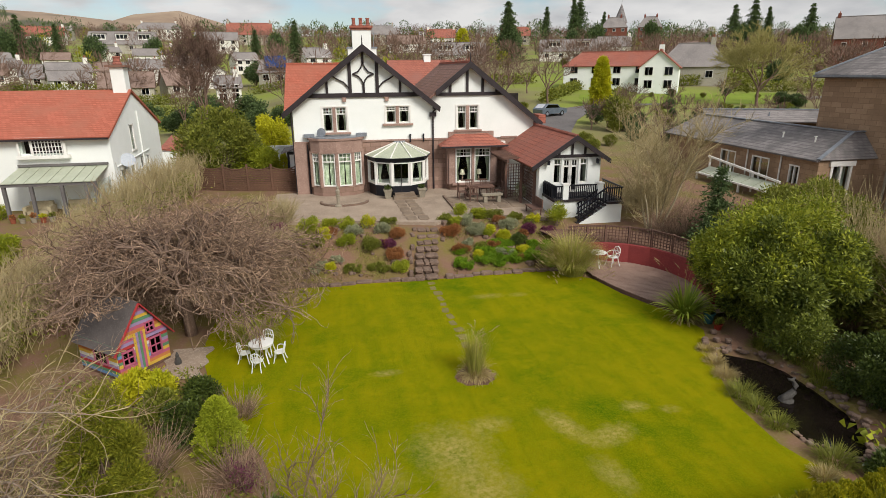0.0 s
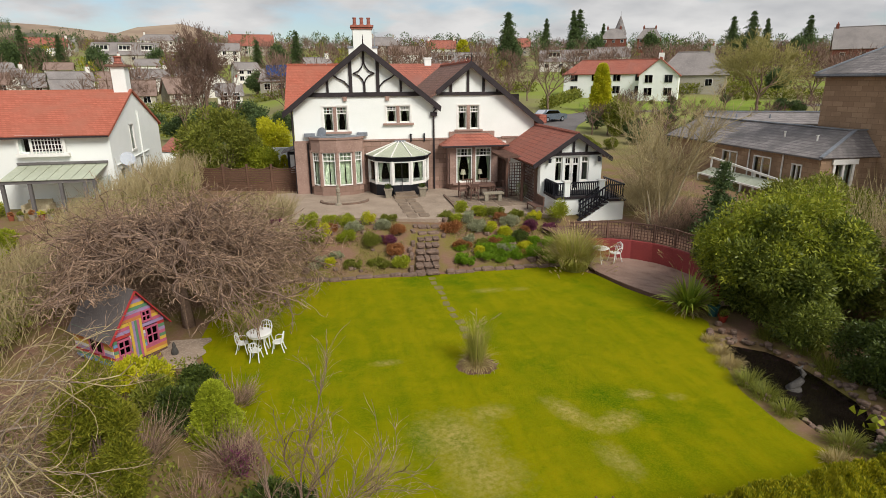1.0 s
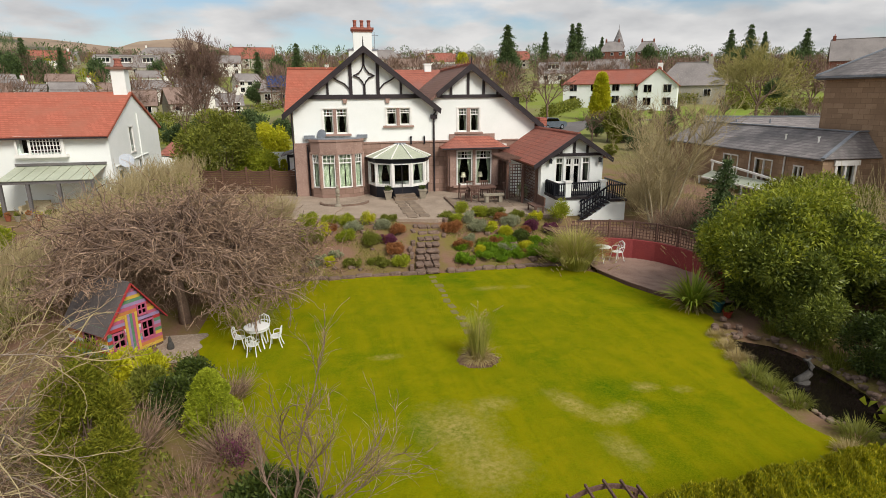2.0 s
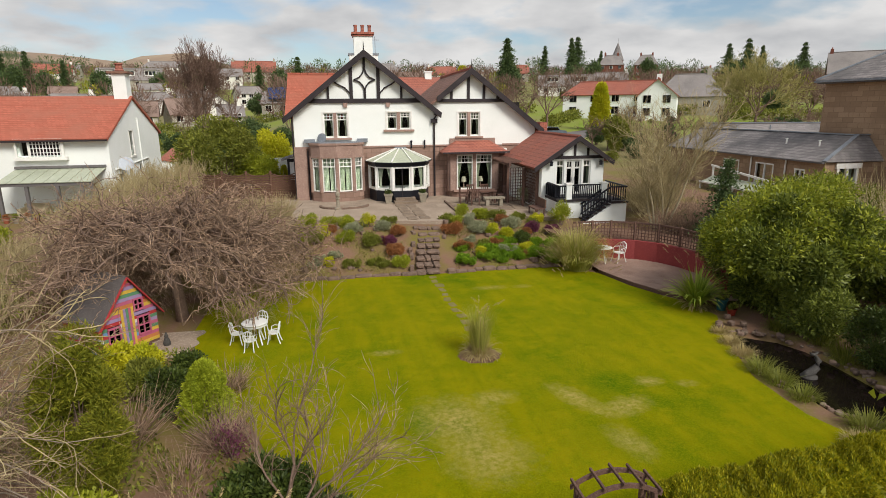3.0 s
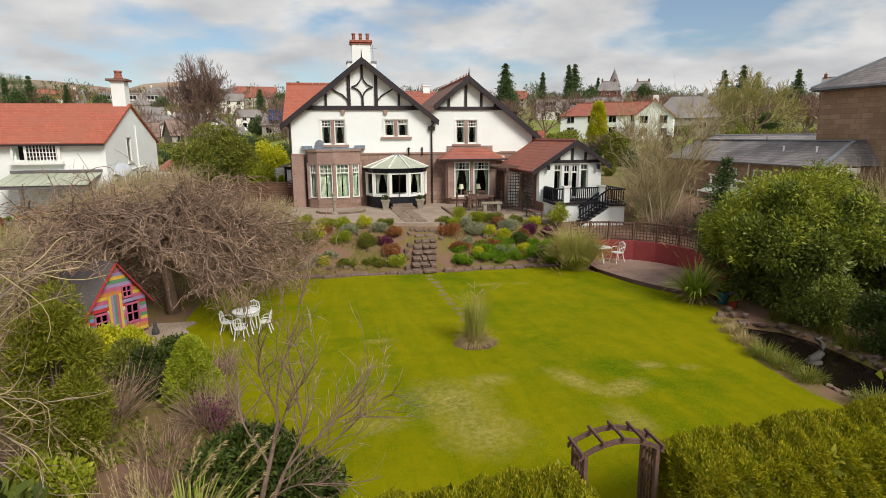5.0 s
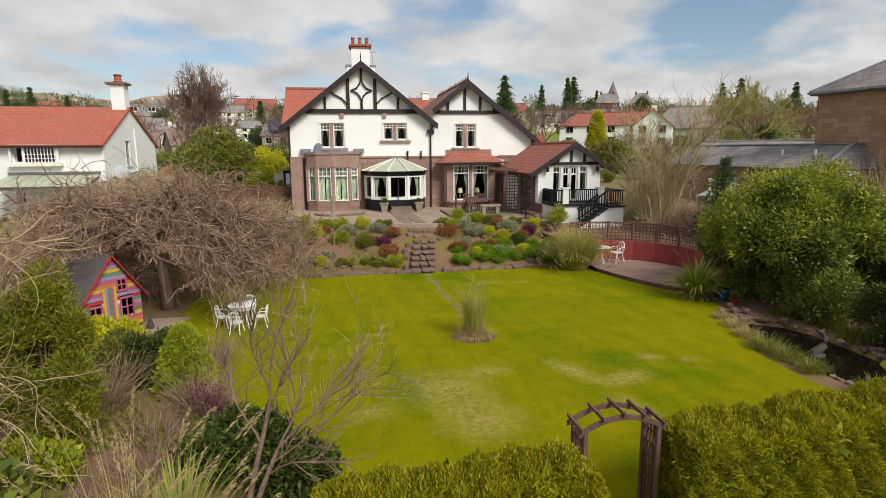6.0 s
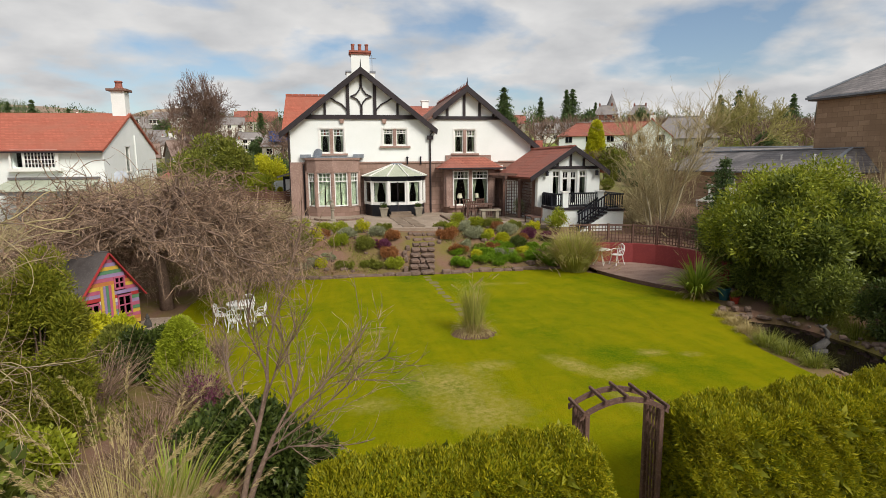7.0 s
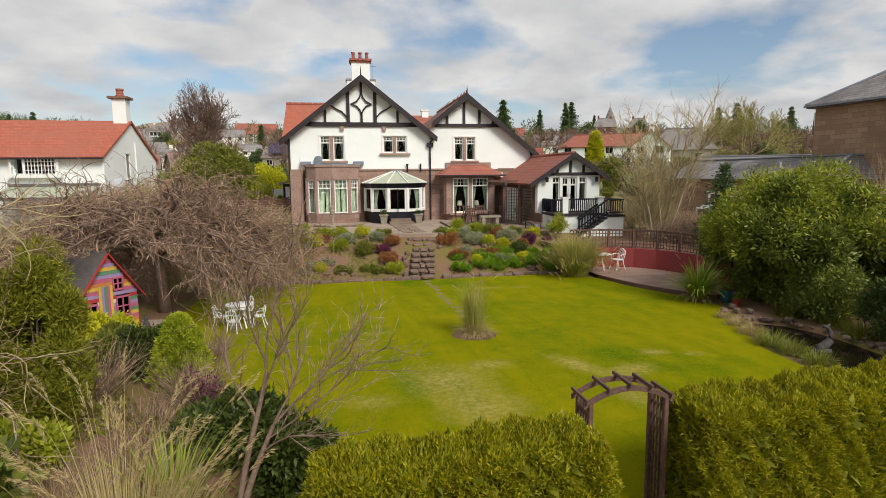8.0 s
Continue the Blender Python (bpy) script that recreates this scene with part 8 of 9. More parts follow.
rhodo = big_shrub("rhododendron", (15.0, 16.5, -0.1), (3.05, 3.2, 2.25), LEAF_RHODO, "great rounded glossy evergreen shrub over the pond", 84000, (0.16, 0.058), 62, 501, 0.23)
# extra leaves high on the crown, their yellow-green painting its lit top
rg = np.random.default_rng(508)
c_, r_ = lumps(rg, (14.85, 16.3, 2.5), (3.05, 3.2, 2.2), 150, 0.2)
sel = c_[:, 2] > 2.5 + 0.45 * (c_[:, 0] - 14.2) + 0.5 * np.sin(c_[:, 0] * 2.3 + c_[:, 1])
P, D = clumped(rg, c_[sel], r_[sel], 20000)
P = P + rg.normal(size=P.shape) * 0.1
part("lit_foliage", leaves(NB(), P, D + unit(rg, len(P)) * 0.9 + [0, 0, 0.1], 0.15, 0.05, rg), LEAF_LIT, rhodo, "yellow-green leaves with the lit look of the crown in their colour")
big_shrub("rhododendron", (13.9, 14.1, 0), (1.15, 1.4, 0.95), LEAF_RHODO, "low evergreen branches hanging over the pond", 15000, (0.12, 0.04), 18, 507, 0.4)
big_shrub("evergreen_shrub", (13.95, 11.9, -0.1), (0.8, 1.6, 0.85), LEAF_DARK, "low dark evergreen on the pond bank", 14000, (0.1, 0.035), 24, 509, 0.36)
# dark low leaves added to give the soil strip its shaded tone
big_shrub("evergreen_shrub", (12.0, 8.75, -0.15), (0.9, 0.5, 0.35), LEAF_DARK, "added low dark leaves standing in for shaded soil by the hedge", 5000, (0.11, 0.045), 20, 511, 0.4)
big_shrub("evergreen_shrub", (13.9, 8.9, -0.2), (1.1, 0.8, 0.7), LEAF_DARK, "low dark evergreen between pond and hedge", 7000, (0.13, 0.05), 22, 510, 0.36)
big_shrub("rhododendron", (14.6, 18.6, 0), (1.9, 1.4, 1.6), LEAF_RHODO, "glossy evergreen shrub behind the deck wall", 30000, (0.12, 0.04), 30, 502, 0.36)
big_shrub("evergreen_shrub", (14.9, 10.4, -0.1), (1.6, 2.3, 1.35), LEAF_DARK, "dark evergreen shrub at the pond's far end", 34000, (0.11, 0.04), 36, 503, 0.34)
big_shrub("evergreen_shrub", (18.2, 13.6, 0), (2.4, 3.0, 2.0), LEAF_OLIVE, "olive green shrub mass at the garden's edge", 24000, (0.16, 0.06), 40, 504, 0.34)
big_shrub("evergreen_shrub", (19.5, 20.5, 0.5), (2.6, 3.0, 1.9), LEAF_OLIVE, "green shrub before the cottage", 20000, (0.17, 0.065), 36, 505, 0.34)
big_shrub("evergreen_shrub", (23.5, 24.5, 1.0), (2.4, 2.0, 1.3), LEAF_OLIVE, "leafy shrub under the cottage window", 12000, (0.17, 0.065), 26, 506, 0.36)


def fir(name, at, h, r, m, label, seed, tiers=16, per=9, group=""):
    """A conifer: whorls of drooping boughs with needle sprays."""
    rg = np.random.default_rng(seed)
    tr = thing(name, at, label, "conifer", group)
    part("trunk", MB().tube([(at[0], at[1], at[2] - 0.3), (at[0], at[1], at[2] + h)], [h * 0.022, 0.02], 6), BARK, tr)
    Ps, Ds, Ks = [], [], []
    for i in range(tiers):
        k = (i + 0.5) / tiers
        z = at[2] + h * (0.08 + 0.9 * k + rg.uniform(-0.015, 0.015))
        ln = r * (1 - k) ** 0.75 * (0.8 + 0.25 * math.sin(i * 2.3)) + 0.03 * r
        for j in range(per):
            a = rg.uniform(0, 2 * math.pi)
            l = ln * rg.uniform(0.35, 1.2)
            s = np.linspace(0.1, 1, 9)[:, None]
            o = np.array([math.cos(a), math.sin(a), 0])
            pts = np.array([at[0], at[1], z]) + o * l * s + np.array([0, 0, -0.25]) * l * s ** 2
            Ps.append(pts + rg.normal(size=pts.shape) * 0.06 * l)
            Ks.append(np.full((9, 1), 0.5 + 0.5 * (1 - k)))
            Ds.append(np.repeat([o + [0, 0, -0.1]], 9, 0) + rg.normal(size=(9, 3)) * 0.5)
    P, D = np.concatenate(Ps), np.concatenate(Ds)
    P, D, K = np.repeat(P, 4, 0), np.repeat(D, 4, 0), np.repeat(np.concatenate(Ks), 4, 0)
    P = P + rg.normal(size=P.shape) * h * 0.02 * K
    D = D + rg.normal(size=D.shape) * 0.5
    part("foliage", leaves(NB(), P, D, h * 0.05 * K, h * 0.018 * K, rg), m, tr)
    return tr


fir("spruce", (16.4, 22.3, 0.6), 4.3, 1.7, LEAF_CONIFER, "small dark spruce behind the evergreen shrub", 510, 18, 10)
# pale multi-stemmed bare tree behind the deck
PALE_STEM = plain("pale_yellow_grey_stems", "b7a98c", "9f9174", "c6b99d", 2.0, 22, 0.95, 0.4)
rg = np.random.default_rng(21)
pt = thing("bare_tree", (15.3, 25.6, 1.2), "pale grey multi-stemmed bare tree behind the deck", "tree")
tk, lb, ls, lt = NB(), NB(), NB(), NB()
a = np.arange(6) * 2 * math.pi / 6 + 0.3
g0 = strands(tk, rg, np.stack([15.3 + 0.3 * np.cos(a), 25.6 + 0.3 * np.sin(a), np.full(6, 1.0)], 1), np.stack([0.24 * np.cos(a), 0.24 * np.sin(a), np.full(6, 1.0)], 1), 4.3, 0.06, 0.014, 9, 0.05, (0, 0, 0.02), 6)
part("trunk", tk, PALE_STEM, pt, smooth=True)
g1 = strands(lb, rg, *offshoots(rg, g0, 120, 0.15, 1.0, 0.95, (0, 0, 0.1)), 2.0, 0.017, 0.008, 8, 0.08, (0, 0, 0.06), 4)
g2 = strands(ls, rg, *offshoots(rg, g1, 1000, 0.2, 1.0, 0.6, (0, 0, 0.2)), 0.85, 0.0085, 0.005, 5, 0.12, (0, 0, 0.03), 3)
strands(lt, rg, *offshoots(rg, g2, 4500, 0.2, 1.0, 0.7, (0, 0, 0.2)), 0.42, 0.006, 0.004, 3, 0.14, (0, 0, 0.03), 3)
part("bough_crown", lb, TWIG_BUFF, pt)
part("shoot_crown", ls, TWIG_BUFF, pt)
part("twig_crown", lt, TWIG_BUFF, pt)
for i, (x, y, r, h, n, m) in enumerate(((16.2, 24.5, 1.3, 1.6, 1500, TWIG), (18.2, 25.5, 1.6, 1.6, 1500, TWIG), (16.5, 28.5, 1.5, 1.4, 1000, TWIG_BUFF), (18.5, 12.0, 2.0, 3.2, 1600, TWIG), (19.5, 17.0, 2.0, 3.6, 1300, TWIG_BUFF), (-4.2, 29.2, 1.6, 1.2, 1300, TWIG_BUFF), (-3.4, 26.0, 1.1, 1.0, 900, TWIG_BUFF))):
    rg = np.random.default_rng(330 + i)
    z0 = gz(x, y)
    tw = thing("bare_shrub", (x, y, z0), "leafless brown shrub of fine upright twigs", "shrub", "bare shrubs")
    a, q = rg.uniform(0, 2 * math.pi, n), rg.uniform(0, 1, n) ** 0.5
    A = np.stack([x + r * 0.8 * q * np.cos(a), y + r * 0.8 * q * np.sin(a), z0 + rg.uniform(0, 0.5, n) * h], 1)
    D = np.stack([np.cos(a) * q * 0.6, np.sin(a) * q * 0.6, np.full(n, 1.0)], 1) + unit(rg, n) * 0.35
    B = A + D * h * 0.35
    C = B + (D + unit(rg, n) * 0.6) * h * 0.3
    nbm = NB()
    frusta(nbm, A, B, np.full(n, 0.012), np.full(n, 0.008), 3)
    frusta(nbm, B, C, np.full(n, 0.008), np.full(n, 0.003), 3)
    part("twig_crown", nbm, m, tw)

# ---- the sapling at the hedge ----
rg = np.random.default_rng(14)
sap = thing("sapling", (-1.55, 7.5, -0.4), "slender leafless forked sapling with grey-brown bark", "tree")
tk, lb, ls, lt = NB(), NB(), NB(), NB()
t0 = strands(tk, rg, [(-1.58, 7.5, -0.45), (-1.53, 7.5, -0.3)], [(0.06, 0.05, 1), (0.13, 0.02, 1)], [1.95, 1.6], 0.046, 0.026, 7, 0.035, (0.015, 0.01, 0.02), 8)
part("trunk", tk, BARK, sap, smooth=True)
forks = np.array([(-0.12, 0.1, 1), (0.05, 0.2, 1), (0.25, -0.1, 1), (0.75, 0.1, 0.75), (0.95, 0.0, 0.6), (0.6, 0.3, 0.9), (0.85, -0.2, 0.75), (-0.25, 0.3, 0.9), (0.4, 0.1, 1.0)])
g0n, _ = t0
at_ = np.array([g0n[-1, 0], g0n[-1, 0], g0n[-2, 0], g0n[-1, 1], g0n[-2, 1], g0n[-1, 1], g0n[-3, 1], g0n[-3, 0], g0n[-1, 1]])
g1 = strands(lb, rg, at_, forks, 1.65, 0.017, 0.007, 9, 0.09, (0.012, 0, 0.025), 6)
g2 = strands(ls, rg, *offshoots(rg, g1, 90, 0.25, 1.0, 0.6, (0.1, 0, 0.15)), 0.85, 0.0075, 0.0035, 7, 0.12, (0, 0, 0.03), 4)
strands(lt, rg, *offshoots(rg, g2, 620, 0.2, 1.0, 0.7, (0, 0, 0.15)), 0.4, 0.0035, 0.0018, 5, 0.14, (0, 0, 0.04), 3)
part("bough_crown", lb, BARK, sap)
part("shoot_crown", ls, BARK, sap)
part("twig_crown", lt, TWIG, sap)
# bare branches at the border's outer side
rg = np.random.default_rng(31)
ot = thing("bare_tree", (-7.2, 8.6, -0.4), "leafless spreading tree with pale arching branches", "tree")
tk = NB()
g0 = strands(tk, rg, [(-7.2, 8.6, -0.5), (-7.05, 8.75, -0.5), (-7.3, 8.4, -0.5)], [(0.12, 0.05, 1), (0.3, 0.25, 1), (-0.1, -0.1, 1)], 3.1, 0.1, 0.05, 7, 0.06, (0.03, 0, 0.02), 7)
part("trunk", tk, BARK_PALE, ot, smooth=True)
lb, ls, lt = NB(), NB(), NB()
g1 = strands(lb, rg, *offshoots(rg, g0, 60, 0.5, 1.0, 0.75, (0.4, 0.2, 0.05)), 2.5, 0.021, 0.009, 10, 0.14, (0.02, 0.01, -0.035), 5)
g2 = strands(ls, rg, *offshoots(rg, g1, 480, 0.25, 1.0, 0.7, (0.1, 0, 0)), 1.1, 0.009, 0.005, 7, 0.18, (0, 0, -0.045), 4)
strands(lt, rg, *offshoots(rg, g2, 2600, 0.15, 1.0, 0.8), 0.5, 0.0048, 0.0022, 5, 0.2, (0, 0, -0.02), 3)
part("bough_crown", lb, BARK_PALE, ot)
part("shoot_crown", ls, TWIG_BUFF, ot)
part("twig_crown", lt, TWIG, ot)

# ---- the wide weeping bare tree ----
rg = np.random.default_rng(44)
WC, WR = np.array([-6.2, 20.9, 0.9]), np.array([5.0, 5.1, 3.45])
weep = thing("weeping_tree", (-5.85, 19.6, 0), "wide dome of tangled leafless weeping branches", "tree")
part("trunk", MB().tube([(-5.85, 19.6, -0.2), (-5.9, 19.65, 0.7), (-6.0, 19.8, 1.5), (-6.1, 20.0, 2.3)], [0.24, 0.19, 0.16, 0.12], 9), BARK, weep, smooth=True)


def weep_floor(Q):
    """The lowest reach of the shoots: over the playhouse roof, elsewhere hanging unevenly to near the ground."""
    x, y = Q[:, 0], Q[:, 1]
    rough_ = 0.45 * np.sin(x * 31 + y * 17) + 0.35 * np.sin(x * 5.3 - y * 3.1)
    over_house = (x > -9.6) & (x < -4.9) & (y < 18.9)
    return np.where(over_house, 2.35 + 0.25 * rough_, np.where(y < 19.2, 0.85 + rough_, 0.15))


limbs = NB()
d = unit(rg, 60)
d[:, 2] = np.abs(d[:, 2]) * 0.8 + 0.12
ends = WC + d * WR * rg.uniform(0.78, 0.95, (60, 1)) * (1 + 0.1 * np.sin(d[:, :1] * 7 + d[:, 1:2] * 4))
start = np.array([-6.05, 19.9, 1.9])
kn = np.linspace(0, 1, 9)[:, None, None]
path_ = start + (ends - start)[None] * kn + np.array([0, 0, 1.0]) * np.sin(kn * math.pi) * 0.75
path_[1:-1] += rg.normal(size=path_[1:-1].shape) * 0.13
for i in range(8):
    frusta(limbs, path_[i], path_[i + 1], np.full(60, 0.075 - 0.0075 * i), np.full(60, 0.0675 - 0.0075 * i), 5)
part("branch_frame", limbs, BARK, weep)
lead = np.diff(path_, axis=0)
lead = np.concatenate([lead, lead[-1:]])
lead /= np.linalg.norm(lead, axis=2, keepdims=True)
boughs, shoots, fines = NB(), NB(), NB()
g1 = strands(boughs, rg, *offshoots(rg, (path_, lead), 700, 0.45, 1.0, 0.75), 1.6, 0.024, 0.01, 9, 0.17, (0, 0, -0.06), 4, weep_floor)
g2 = strands(shoots, rg, *offshoots(rg, g1, 3600, 0.25, 1.0, 0.8, (0, 0, 0.05)), 1.05, 0.0155, 0.008, 7, 0.2, (0, 0, -0.09), 3, weep_floor)
strands(fines, rg, *offshoots(rg, g2, 6500, 0.2, 1.0, 0.85, (0, 0, 0.1)), 0.5, 0.0068, 0.003, 4, 0.22, (0, 0, -0.06), 3, weep_floor)
part("bough_crown", boughs, BARK, weep)
part("shoot_crown", shoots, TWIG, weep)
part("twig_crown", fines, TWIG, weep)
tangle = NB()
n = 2600
P = np.stack([rg.uniform(-10.6, -2.0, n), rg.uniform(19.4, 23.0, n), rg.uniform(0.5, 2.4, n)], 1)
strands(tangle, rg, P, unit(rg, n) + [0, 0, -0.1], 0.8, 0.008, 0.004, 5, 0.22, (0, 0, -0.12), 3, weep_floor)
part("lower_tangle", tangle, TWIG, weep)

# ---- the brushwood hedge along the neighbours' side ----
bh = NB()
rg = np.random.default_rng(55)
n = 15000
k = rg.uniform(0, 1, n)
hx = np.interp(k, [0, 0.35, 0.7, 1], [-11.8, -11.9, -11.0, -10.0]) + rg.normal(size=n) * 0.55
hy = np.interp(k, [0, 1], [11.0, 40.0]) + rg.normal(size=n) * 0.3
hh = 2.2 + 0.4 * np.sin(k * 19) + 0.3 * np.sin(k * 41)
z0 = ground_z(hx, hy)
zz = rg.uniform(0.05, 0.8, n) * hh
A = np.stack([hx, hy, z0 + zz], 1)
D = unit(rg, n) * 0.55 + np.array([0, 0, 1])
B = A + D * 0.35
C = B + (D + unit(rg, n) * 0.6) * 0.3
frusta(bh, A, B, np.full(n, 0.012), np.full(n, 0.009), 3)
frusta(bh, B, C, np.full(n, 0.009), np.full(n, 0.004), 3)
bhedge = thing("brushwood_hedge", (-11.3, 26, 0.5), "long leafless buff hedge between the gardens", "hedge")
part("twig_crown", bh, TWIG_BUFF, bhedge)
n = 16000
k = rg.uniform(0, 0.9, n)
P = np.stack([np.interp(k, [0, 0.35, 0.7, 1], [-11.8, -11.9, -11.0, -10.0]) + rg.normal(size=n) * 0.7, 11 + 29 * k, np.zeros(n)], 1)
P[:, 2] = ground_z(P[:, 0], P[:, 1]) + rg.uniform(0, 1, n) * 1.7
part("leaf_cover", leaves(NB(), P, unit(rg, n) + [0, 0, 0.5], 0.14, 0.045, rg), LEAF_OLIVE, bhedge)
shrub("box_bush", (-15.4, 26.5, 0.9), (1.3, 1.0, 0.7), LEAF_LIME, "rounded green bush in the neighbours' garden", 7000, (0.11, 0.05), 16, 0.4, 601)
shrub("box_bush", (-17.6, 27.8, 1.0), (1.2, 1.0, 0.7), LEAF_LIME, "rounded green bush in the neighbours' garden", 6000, (0.11, 0.05), 16, 0.4, 602)
shrub("box_bush", (-18.6, 33.0, 1.2), (0.7, 0.6, 0.6), LEAF_LIME, "green bush against the glazed porch", 3000, (0.11, 0.05), 10, 0.4, 603)
paving_n = MB().box(-30, -12.6, 28.5, 35.0, 0.6, 1.24)
solo("neighbour_paving", paving_n, GRAVEL, "grey paved yard of the neighbouring house", "paving", kind="structure")

# fence beside the house
fen = thing("fence", (-6, 37, 1.4), "brown horizontal-board fence with scalloped top", "fence")
FENCE = plain("brown_fence_wood", "6b4f3f", "5a4235", "7c5f4d", 0.8, 20, 0.9, 0.3)
fpts = [(-3.2, 37.4), (-4.75, 37.7), (-6.3, 38.0), (-7.85, 38.4), (-9.4, 39.0)]
for (xa, ya), (xb, yb) in zip(fpts, fpts[1:]):
    part("post", MB().box(xb - 0.06, xb + 0.06, yb - 0.06, yb + 0.06, 1.3, 3.25), FENCE, fen)
    for i in range(11):
        z = 1.5 + i * 0.14
        part("board", MB().beam((xa, ya, z), (xb, yb, z), 0.03, 0.125), FENCE, fen)
    mb = MB().tube([(xa + (xb - xa) * k / 8, ya + (yb - ya) * k / 8, 3.1 - 0.2 * math.sin(k / 8 * math.pi)) for k in range(9)], 0.04, 5)
    part("top_rail", mb, FENCE, fen)
gate = thing("side_gate", (-3.6, 38.5, 1.4), "dark glazed side door by the house corner", "gate")
part("gate_frame", MB().box(-3.75, -3.1, 38.6, 38.7, 1.4, 3.9), BLACK_PAINT, gate)
part("pane", MB().box(-3.6, -3.25, 38.57, 38.6, 2.5, 3.7), WHITE_PAINT, gate)
part("roof", MB().slab([(-4.1, 38.2, 3.9), (-3.05, 38.2, 4.2), (-3.05, 40.5, 4.2), (-4.1, 40.5, 3.9)], 0.1), SLATE, gate)
solo("garden_wall", MB().box(-7.0, -3.6, 46.0, 46.3, 1.5, 3.4), RENDER_WHITE, "white rendered garden wall", "wall", kind="structure")
big_shrub("evergreen_shrub", (-8.4, 41.5, 1.4), (3.6, 2.4, 2.6), LEAF_OLIVE, "broad olive evergreen behind the fence", 26000, (0.2, 0.08), 40, 701, 0.34)
big_shrub("laurel", (-5.8, 41.0, 1.4), (1.5, 1.3, 1.5), LEAF_LIME, "bright green laurel behind the fence", 12000, (0.18, 0.075), 24, 702, 0.36)
big_shrub("golden_shrub", (-6.0, 50.5, 2.0), (1.6, 1.5, 1.9), LEAF_YELLOW, "golden yellow evergreen shrub", 9000, (0.2, 0.08), 22, 703, 0.36)
column("small_cypress", (-5.3, 44.9, 1.6), 0.35, 1.5, LEAF_YELLOW, "small golden cypress before the white wall", 1500, (0.14, 0.05), 704)
column("small_cypress", (-4.6, 44.9, 1.6), 0.35, 1.3, LEAF_YELLOW, "small golden cypress before the white wall", 1500, (0.14, 0.05), 705)

rg = np.random.default_rng(89)
n = 30000
GX, GY = rg.uniform(-4.4, 10.2, n), rg.uniform(23.75, 28.3, n)
keep = ((np.sin(GX * 2.3 + GY) + np.sin(GY * 2.9 - GX * 1.3)) > -0.1) & ((GX < 2.45) | (GX > 4.6))
GX, GY = GX[keep], GY[keep]
P = np.stack([GX, GY, ground_z(GX, GY)], 1)
solo("bed_ground_cover", leaves(NB(), P, unit(rg, len(P)) * 0.9 + [0, 0, 0.6], 0.08, 0.03, rg), foliage("mixed_bed_leaves", "736a38", "a3a350", 0.8, 0.25, "8a6a4c"), "low mixed plants spreading over the flower bed", "ground cover", kind="stuff")


# ---- trees of the town ----
def proto_bare(seed, h, spread, label, twig, levels=4):
    rg = np.random.default_rng(seed)
    segs = grow(rg, (0, 0, -0.5), (0, 0, 1), h * 0.3, h * 0.022, 0, 3, 0.4, 0.05, 0.05)
    top = segs[-1][1]
    for i in range(6):
        a = i * 1.05 + rg.uniform(-0.3, 0.3)
        st = np.array([0, 0, h * rg.uniform(0.14, 0.3)]) if i else top
        segs += [(p, q, r, r1, e + 1) for p, q, r, r1, e in grow(rg, st, (spread * math.cos(a), spread * math.sin(a), 1.0), h * 0.3, h * 0.011, levels - 1, 3, 0.7, 0.06, 0.14, 0.66)]
    return bare_tree("bare_tree", (0, 0, 0), label, segs, BARK, twig, 1, 0.02 if levels > 3 else 0.035, "town trees")


BROWN_HAZE = plain("brown_far_twigs", "846a5c", "735c50", "917768", 0.2, 3, 0.95, 0.2, island=0.25)
OLIVE_HAZE = plain("olive_far_twigs", "b0a668", "9a9152", "bfb67a", 0.2, 3, 0.95, 0.2, island=0.3)
b0 = proto_bare(70, 11, 0.3, "tall leafless birch with fine drooping twigs", BROWN_HAZE, 5)
b0.matrix_basis = pose(-14.3, 66, gz(-14.3, 66) - 0.3, 0, 0, 30) @ Matrix.Diagonal((0.8, 0.8, 1.12, 1))
b1 = proto_bare(71, 11, 0.55, "leafless brown tree standing in the town", BROWN_HAZE, 3)
b1.matrix_basis = pose(18, 86, gz(18, 86), 0, 0, 30) @ Matrix.Scale(0.9, 4)
b2 = proto_bare(72, 9, 0.8, "leafless spreading tree in a town garden", BROWN_HAZE, 3)
b2.matrix_basis = pose(30, 82, gz(30, 82), 0, 0, 0)
b3 = proto_bare(73, 10.5, 0.95, "broad olive-twigged willow beyond the cottage", OLIVE_HAZE, 5)
b3.matrix_basis = pose(59, 75, gz(59, 75) - 0.3, 0, 0, 0) @ Matrix.Scale(1.15, 4)


def round_tree(label, m, seed):
    return shrub("evergreen_tree", (0, 0, 0), (2.6, 2.6, 2.6), m, label, 5000, (0.45, 0.2), 26, 0.2, seed, True, "tree", 0.36, "town trees", 1.25)


r1 = round_tree("dark evergreen tree in a town garden", LEAF_CONIFER, 81)
r1.matrix_basis = pose(-20, 150, gz(-20, 150))
r2 = round_tree("olive green tree in a town garden", LEAF_OLIVE, 82)
r2.matrix_basis = pose(29, 58, gz(29, 58)) @ Matrix.Scale(0.6, 4)
f1 = fir("fir_tree", (0, 0, 0), 20, 6.5, LEAF_CONIFER, "tall dark fir tree above the town", 91, 22, 12, "town firs")
f1.matrix_basis = pose(59, 204, gz(59, 204))
f2 = fir("fir_tree", (0, 0, 0), 20, 4.5, LEAF_CONIFER, "narrow dark fir tree above the town", 92, 24, 10, "town firs")
f2.matrix_basis = pose(118, 330, gz(118, 330))
